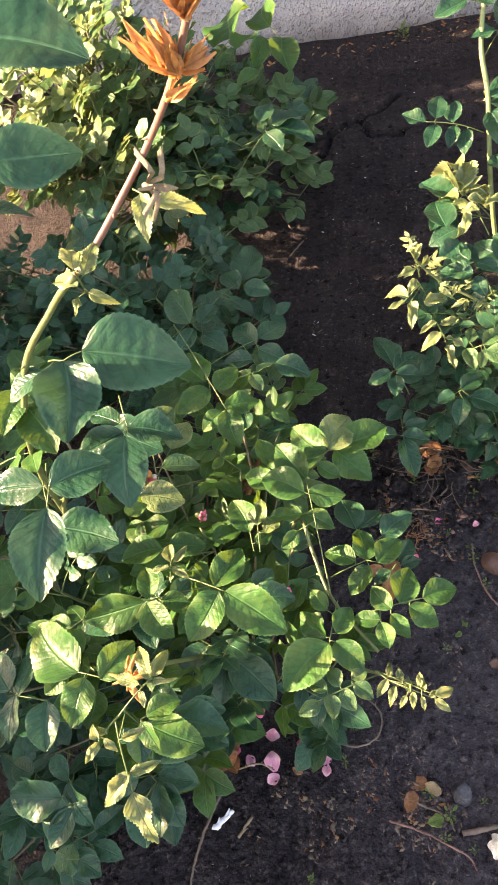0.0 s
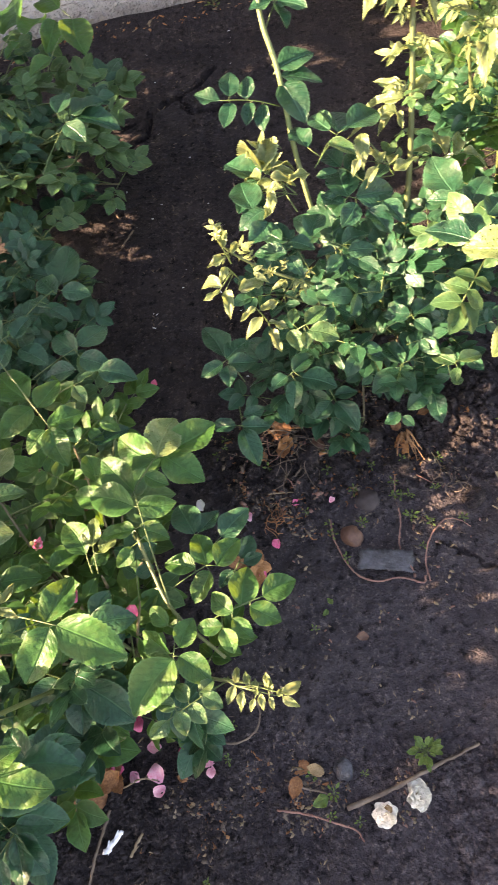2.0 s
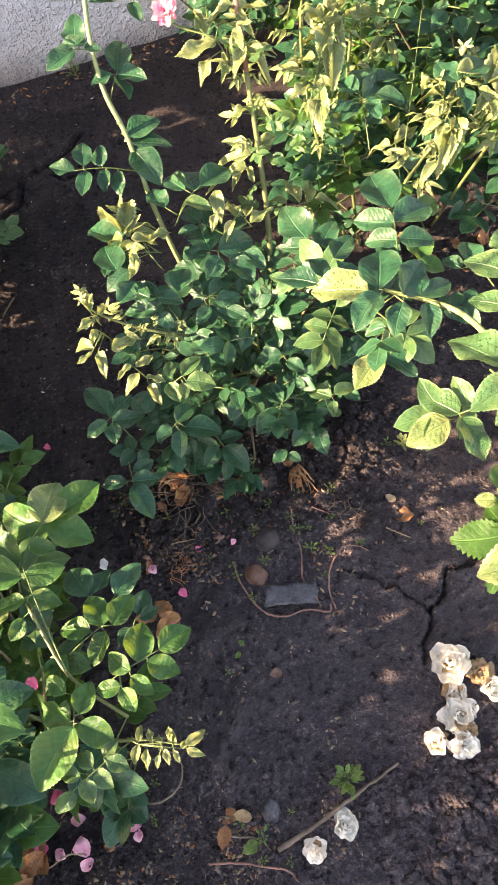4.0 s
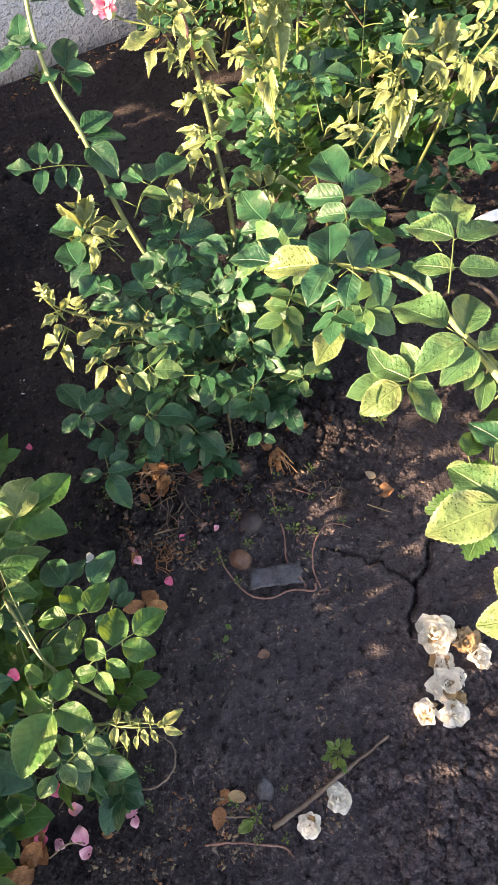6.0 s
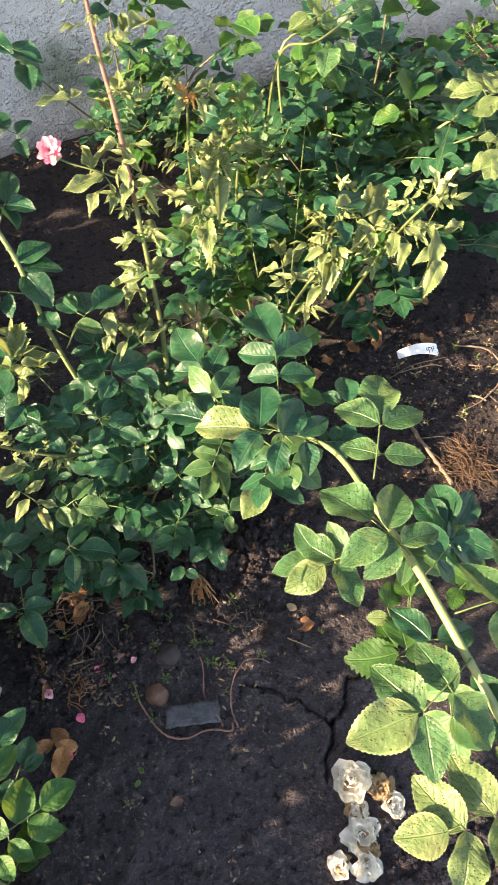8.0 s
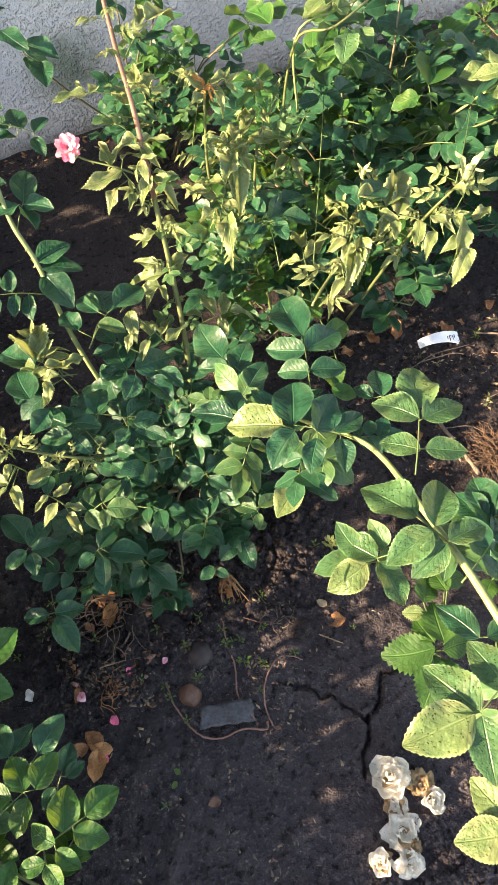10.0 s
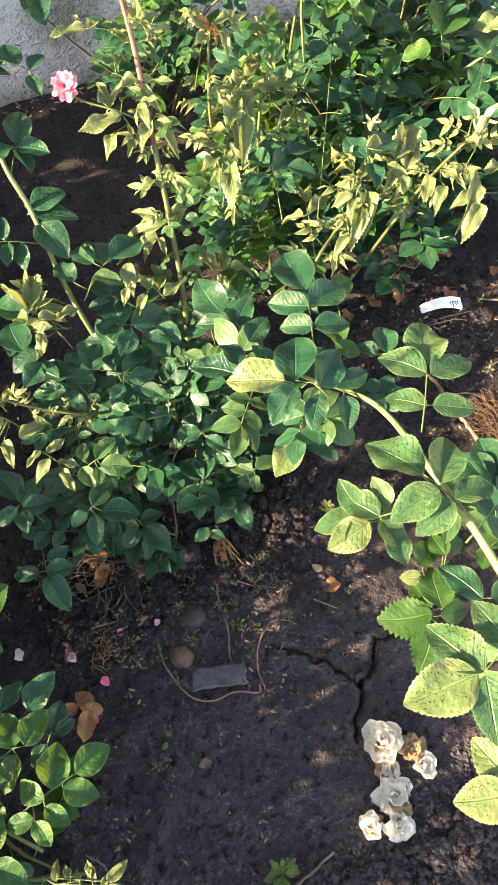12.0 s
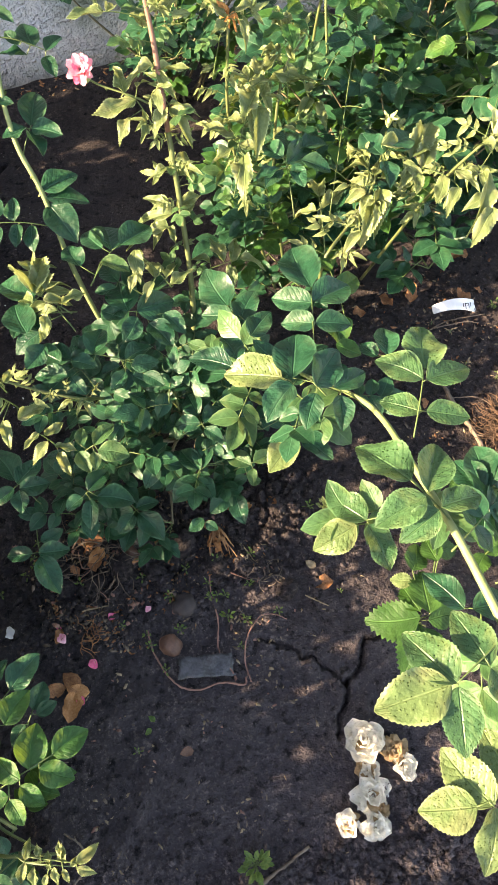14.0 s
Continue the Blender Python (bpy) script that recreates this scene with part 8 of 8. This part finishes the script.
rosette("weed", 0.818, 0.81, 12, 0.0143, 11, WEEDS, "low green weed on the soil", "weed", 0.012, SMALL)
rosette("weed", 1.49, 1.13, 22, 0.0154, 12, WEEDS, "low green weed beside the plant label", "weed", 0.02, SMALL)
rosette("weed", 0.02, 0.12, 24, 0.011, 13, WEEDS, "low green moss-like weed on the soil", "weed", 0.012, SMALL)
rosette("weed", 0.10, 0.35, 8, 0.011, 14, WEEDS, "tiny pale weed on the soil", "weed", 0.012, SMALL)
rosette("weed", 2.24, 2.16, 26, 0.085, 16, MINTS, "leafy light green weed at the foot of the wall", "weed", 0.17, SMALL)
for x, y, seed in ((1.53, 1.08, 41), (1.60, 1.02, 42), (1.40, 0.95, 43), (1.66, 1.10, 44), (1.55, 0.90, 45), (0.52, 0.78, 46), (0.47, 0.74, 47), (0.66, 0.76, 48), (0.36, 0.72, 49), (0.43, 0.80, 50), (0.560, 0.704, 53), (0.575, 0.698, 54), (0.567, 0.589, 55), (0.211, 0.897, 56), (0.150, 0.875, 57), (0.440, 0.835, 58), (0.309, 0.832, 59), (0.24, 0.24, 51), (0.33, 0.22, 52)):
    rosette("weed", x, y, 7, 0.014, seed, OVALS, "tiny pale weed on the soil", "weed", 0.012, SMALL)
for x, y, seed in ((1.347, 1.099, 81), (1.280, 1.040, 82), (1.296, 0.965, 83), (1.385, 0.941, 84), (1.402, 0.880, 85), (1.493, 0.905, 86), (1.508, 0.964, 87), (1.508, 1.049, 88), (1.579, 1.104, 89), (1.644, 1.048, 90), (1.423, 0.819, 91), (1.549, 1.033, 92), (1.334, 1.001, 93), (1.318, 1.141, 94), (1.681, 1.093, 95), (1.568, 1.153, 96)):
    rosette("withered_weed", x, y, 6, 0.020, seed, DRIED, "small withered grey-brown weed on the soil", "weed", 0.010, "withered weeds round the label")
rosette("weed", 0.52, 2.36, 16, 0.032, 15, WEEDS, "grassy weed at the foot of the wall", "weed", 0.03, SMALL)


def herb(x, y, height, pairs, size, seed):
    """An upright herb with pairs of toothed crinkled leaves."""
    rng = random.Random(seed)
    z0 = floor_z(x, y)
    top = thing("serrated_herb", (x, y, z0), "light green herb with toothed crinkled leaves below the cane", "herb", "herbs under the cane")
    lean = Vector((rng.uniform(-0.05, 0.05), rng.uniform(-0.03, 0.03), height))
    pts = [Vector((x, y, z0)), Vector((x, y, z0)) + lean * 0.5, Vector((x, y, z0)) + lean]
    v, f = tube_data(curve_points(pts, 5), 0.0018, 0.0010, 6)
    child("stem", mesh_from("stem", v, f, [M_STALK]), top)
    for i in range(pairs):
        s = 0.35 + 0.65 * i / max(1, pairs - 1)
        for side in (0, math.pi):
            a = 1.57 * i + side + rng.uniform(-0.3, 0.3) + seed
            base = pts[0].lerp(pts[2], s)
            ln = size * (1.1 - 0.45 * s) * rng.uniform(0.85, 1.1)
            tip = base + Vector((math.cos(a), math.sin(a), rng.uniform(-0.1, 0.4))).normalized() * ln
            child("leaf", rng.choice(MINTS), top, leaf_pose(base, tip, rng.uniform(-15, 15)) @ Matrix.Diagonal((ln, ln, ln, 1)))


for x, y, h, pairs, size, seed in ((1.08, 0.66, 0.13, 3, 0.068, 6), (1.16, 0.70, 0.12, 3, 0.065, 7), (1.10, 0.56, 0.14, 3, 0.065, 10)):
    herb(x, y, h, pairs, size, seed)


def open_herb(foot, leaves, yellow):
    """The herb at the edge of the bare patch, its leaves spread towards the light."""
    rng = random.Random(3)
    top = thing("serrated_herb", foot, "bright green herb with toothed crinkled leaves, one yellowed", "herb", "herbs under the cane")
    foot = Vector(foot)
    for k, b in enumerate(leaves + yellow):
        base, tip = Vector(b[:3]), Vector(b[3:])
        joint = foot.lerp(base, 0.55) + Vector((0.01, -0.005, 0.03))
        v, f = tube_data(curve_points([foot + Vector((0.004 * (k % 3), 0.003 * k, 0)), joint, base], 5), 0.0018, 0.0010, 5)
        child("stem", mesh_from("stem", v, f, [M_STALK]), top)
        ln = (tip - base).length * 1.12
        child("leaf", rng.choice(YELLOWS if k >= len(leaves) else MINTS), top, leaf_pose(base, tip, rng.uniform(-10, 10), (-0.1, -0.3, 1)) @ Matrix.Diagonal((ln, ln, ln, 1)), "yellowed leaf" if k >= len(leaves) else "")


open_herb((0.88, 0.50, 0.0), [
    (0.850, 0.475, 0.24, 0.772, 0.503, 0.23),
    (0.850, 0.466, 0.22, 0.795, 0.407, 0.21),
    (0.863, 0.472, 0.26, 0.891, 0.539, 0.25),
    (0.864, 0.545, 0.28, 0.899, 0.584, 0.27),
    (0.852, 0.483, 0.25, 0.850, 0.533, 0.24),
    (0.916, 0.555, 0.28, 0.959, 0.555, 0.27),
    (0.861, 0.465, 0.24, 0.913, 0.456, 0.23),
    (0.912, 0.543, 0.28, 0.918, 0.587, 0.27),
    (0.859, 0.458, 0.21, 0.851, 0.403, 0.20),
], [(0.865, 0.535, 0.25, 0.835, 0.550, 0.25)])


# crumbs and chaff
def scatter(name, count, areas, sizes, mats, seed, label, category, flat=0.7, long=1.0, drift=-1.0):
    """Small bits strewn over stretches of soil; drift: how much they gather in heaps."""
    rng = random.Random(seed)
    v, f, ids = [], [], []
    for _ in range(count):
        x0, x1, y0, y1 = rng.choice(areas)
        x, y = rng.uniform(x0, x1), rng.uniform(y0, y1)
        while noise.noise(Vector((x * 11, y * 11, 0.7 * seed))) < drift:
            x, y = rng.uniform(x0, x1), rng.uniform(y0, y1)
        r = rng.uniform(*sizes) * rng.uniform(0.4, 1.0)
        z = floor_z(x, y) + r * flat * 0.3
        k, a, m = len(v), rng.uniform(0, 6.28), rng.randrange(len(mats))
        ca, sa = math.cos(a), math.sin(a)
        for dx, dy, dz in ((1, 0.2, 0), (0.3, 0.9, 0.1), (-0.9, 0.3, -0.1), (-0.4, -0.9, 0), (0.5, -0.6, 0.2), (0.1, 0.1, 1), (0, 0, -1)):
            px_, py_, pz_ = (d * r * rng.uniform(0.7, 1.2) for d in (dx * long, dy, dz * flat))
            v.append(Vector((x + px_ * ca - py_ * sa, y + px_ * sa + py_ * ca, z + pz_)))
        for j in range(5):
            f += [(k + j, k + (j + 1) % 5, k + 5), (k + (j + 1) % 5, k + j, k + 6)]
            ids += [m, m]
    tagged(new(name, mesh_from(name, v, f, mats, None, ids)), label, category, kind="stuff")


BARE = [(0.1, 1.0, 0.05, 0.95), (0.1, 0.5, 1.2, 2.3), (1.0, 1.9, 0.7, 1.25), (-0.3, 0.5, 0.0, 0.4)]
scatter("soil_crumbs", 5200, [(0.45, 1.0, -0.02, 0.22), (0.22, 0.75, 0.70, 0.98), (-0.5, 0.1, -0.05, 0.3), (1.0, 1.9, 0.7, 1.3)], (0.003, 0.010), [M_SOIL], 1, "loose dark crumbs of soil", "soil crumbs")
scatter("soil_crumbs", 7000, BARE, (0.0012, 0.0055), [M_SOIL], 2, "fine dark crumbs of soil", "soil crumbs")
scatter("chaff", 620, BARE, (0.0010, 0.0030), [M_DRYPALE, M_TWIG, M_TWIG], 3, "bits of straw and dry chaff on the soil", "chaff", 0.3, 4.5, 0.12)
scatter("chaff", 1900, [(0.20, 0.70, 0.72, 0.96), (0.20, 0.50, 0.66, 0.9), (1.0, 1.7, 0.8, 1.3), (-0.2, 0.3, 0.15, 0.35)], (0.0015, 0.0055), [M_TWIG, M_DRY, M_TWIG, M_DRYPALE], 4, "dry leaf crumbs under the bushes", "chaff", 0.3, 2.2, 0.08)
scatter("chaff", 300, [(0.36, 0.72, 0.56, 0.80), (0.30, 0.60, 0.62, 0.92), (0.18, 0.42, 0.12, 0.32), (1.25, 1.85, 0.75, 1.2)], (0.0015, 0.0045), [M_DRYPALE, M_TWIG, M_VINE, M_DRYPALE], 7, "pale dry bits of stem and leaf on the soil", "chaff", 0.3, 3.0, 0.15)
scatter("chaff", 240, [(0.20, 0.66, 0.70, 0.98), (0.22, 0.45, 0.72, 0.92)], (0.003, 0.008), [M_DRY, M_TWIG, M_VINE], 8, "brown scraps of dead leaves under the bush", "chaff", 0.3, 1.8)
scatter("chaff", 260, [(0.20, 0.75, 0.28, 0.62), (0.20, 0.45, 0.12, 0.40)], (0.0015, 0.0048), [M_DRYPALE, M_TWIG, M_VINE, M_STONE], 9, "small pale grit and stem bits in drifts on the bare soil", "chaff", 0.4, 2.0, 0.22)
scatter("chaff", 260, [(-0.3, 1.6, 2.33, 2.41)], (0.002, 0.007), [M_TAN, M_DRY, M_DRYPALE], 5, "dry leaf crumbs along the foot of the wall", "chaff", 0.3, 2.5)
scatter("chaff", 170, [(0.10, 0.55, 1.0, 2.25)], (0.0008, 0.0026), [M_DRYPALE, M_TAG, M_TWIG], 6, "pale specks on the bare soil", "chaff", 0.3, 2.5)


def crumbs(name, count, x0, x1, y0, y1, low, high, seed, label, patch=0.0):
    """Fine loose crumbs strewn over a stretch of soil; patch: how much they gather in drifts."""
    r = np.random.RandomState(seed)
    x, y = r.uniform(x0, x1, count * 2), r.uniform(y0, y1, count * 2)
    drift = np.array([noise.noise(Vector((a * 7, b * 7, seed))) for a, b in zip(x, y)])
    keep = np.flatnonzero(drift > r.uniform(-1, 1, count * 2) * 0.5 - 0.5 + patch)[:count]
    x, y = x[keep], y[keep]
    n = len(x)
    size = low * (high / low) ** (r.uniform(0, 1, n) ** 2.2)
    z = soil_level(x, y) + size * 0.25
    shape = np.array([(1, 0.2, 0), (0.3, 0.9, 0.1), (-0.9, 0.3, -0.1), (-0.4, -0.9, 0), (0.5, -0.6, 0.2), (0.1, 0.1, 0.9), (0, 0, -0.8)])
    pts = shape[None] * r.uniform(0.65, 1.3, (n, 7, 3)) * size[:, None, None] * np.array([1.0, 1.0, 0.8])
    a = r.uniform(0, 6.283, n)
    ca, sa = np.cos(a)[:, None], np.sin(a)[:, None]
    out = np.stack([pts[..., 0] * ca - pts[..., 1] * sa + x[:, None], pts[..., 0] * sa + pts[..., 1] * ca + y[:, None], pts[..., 2] + z[:, None]], 2).reshape(-1, 3)
    tri = np.array([t for j in range(5) for t in ((j, (j + 1) % 5, 5), ((j + 1) % 5, j, 6))])
    faces = (tri[None] + 7 * np.arange(n)[:, None, None]).reshape(-1, 3)
    me = bpy.data.meshes.new(name)
    me.from_pydata(out.tolist(), [], faces.tolist())
    me.materials.append(M_CRUMB)
    tagged(new(name, me), label, "soil crumbs", kind="stuff")


crumbs("soil_crumbs", 7000, -0.38, 0.32, -0.02, 0.34, 0.0016, 0.0070, 31, "loose dark crumbs of soil before the bush")
crumbs("soil_crumbs", 7000, 0.30, 1.0, -0.06, 0.26, 0.0016, 0.0075, 32, "loose dark crumbs of soil beside the stick")
crumbs("soil_crumbs", 3200, 0.46, 1.0, -0.08, 0.17, 0.0040, 0.0105, 37, "coarse dark clods of broken soil")
crumbs("soil_crumbs", 5500, 0.10, 0.95, 0.25, 0.68, 0.0012, 0.0042, 33, "fine dark crumbs on the bare patch", 0.25)
crumbs("soil_crumbs", 5500, 0.15, 0.90, 0.66, 1.0, 0.0016, 0.0080, 34, "dark crumbs and litter dust under the bush")
crumbs("soil_crumbs", 4800, 0.02, 0.62, 1.0, 2.38, 0.0016, 0.0075, 35, "dark crumbs on the bare path", 0.15)
crumbs("soil_crumbs", 4800, 0.95, 2.0, 0.6, 1.5, 0.0016, 0.0085, 36, "dark crumbs of soil round the plant label")
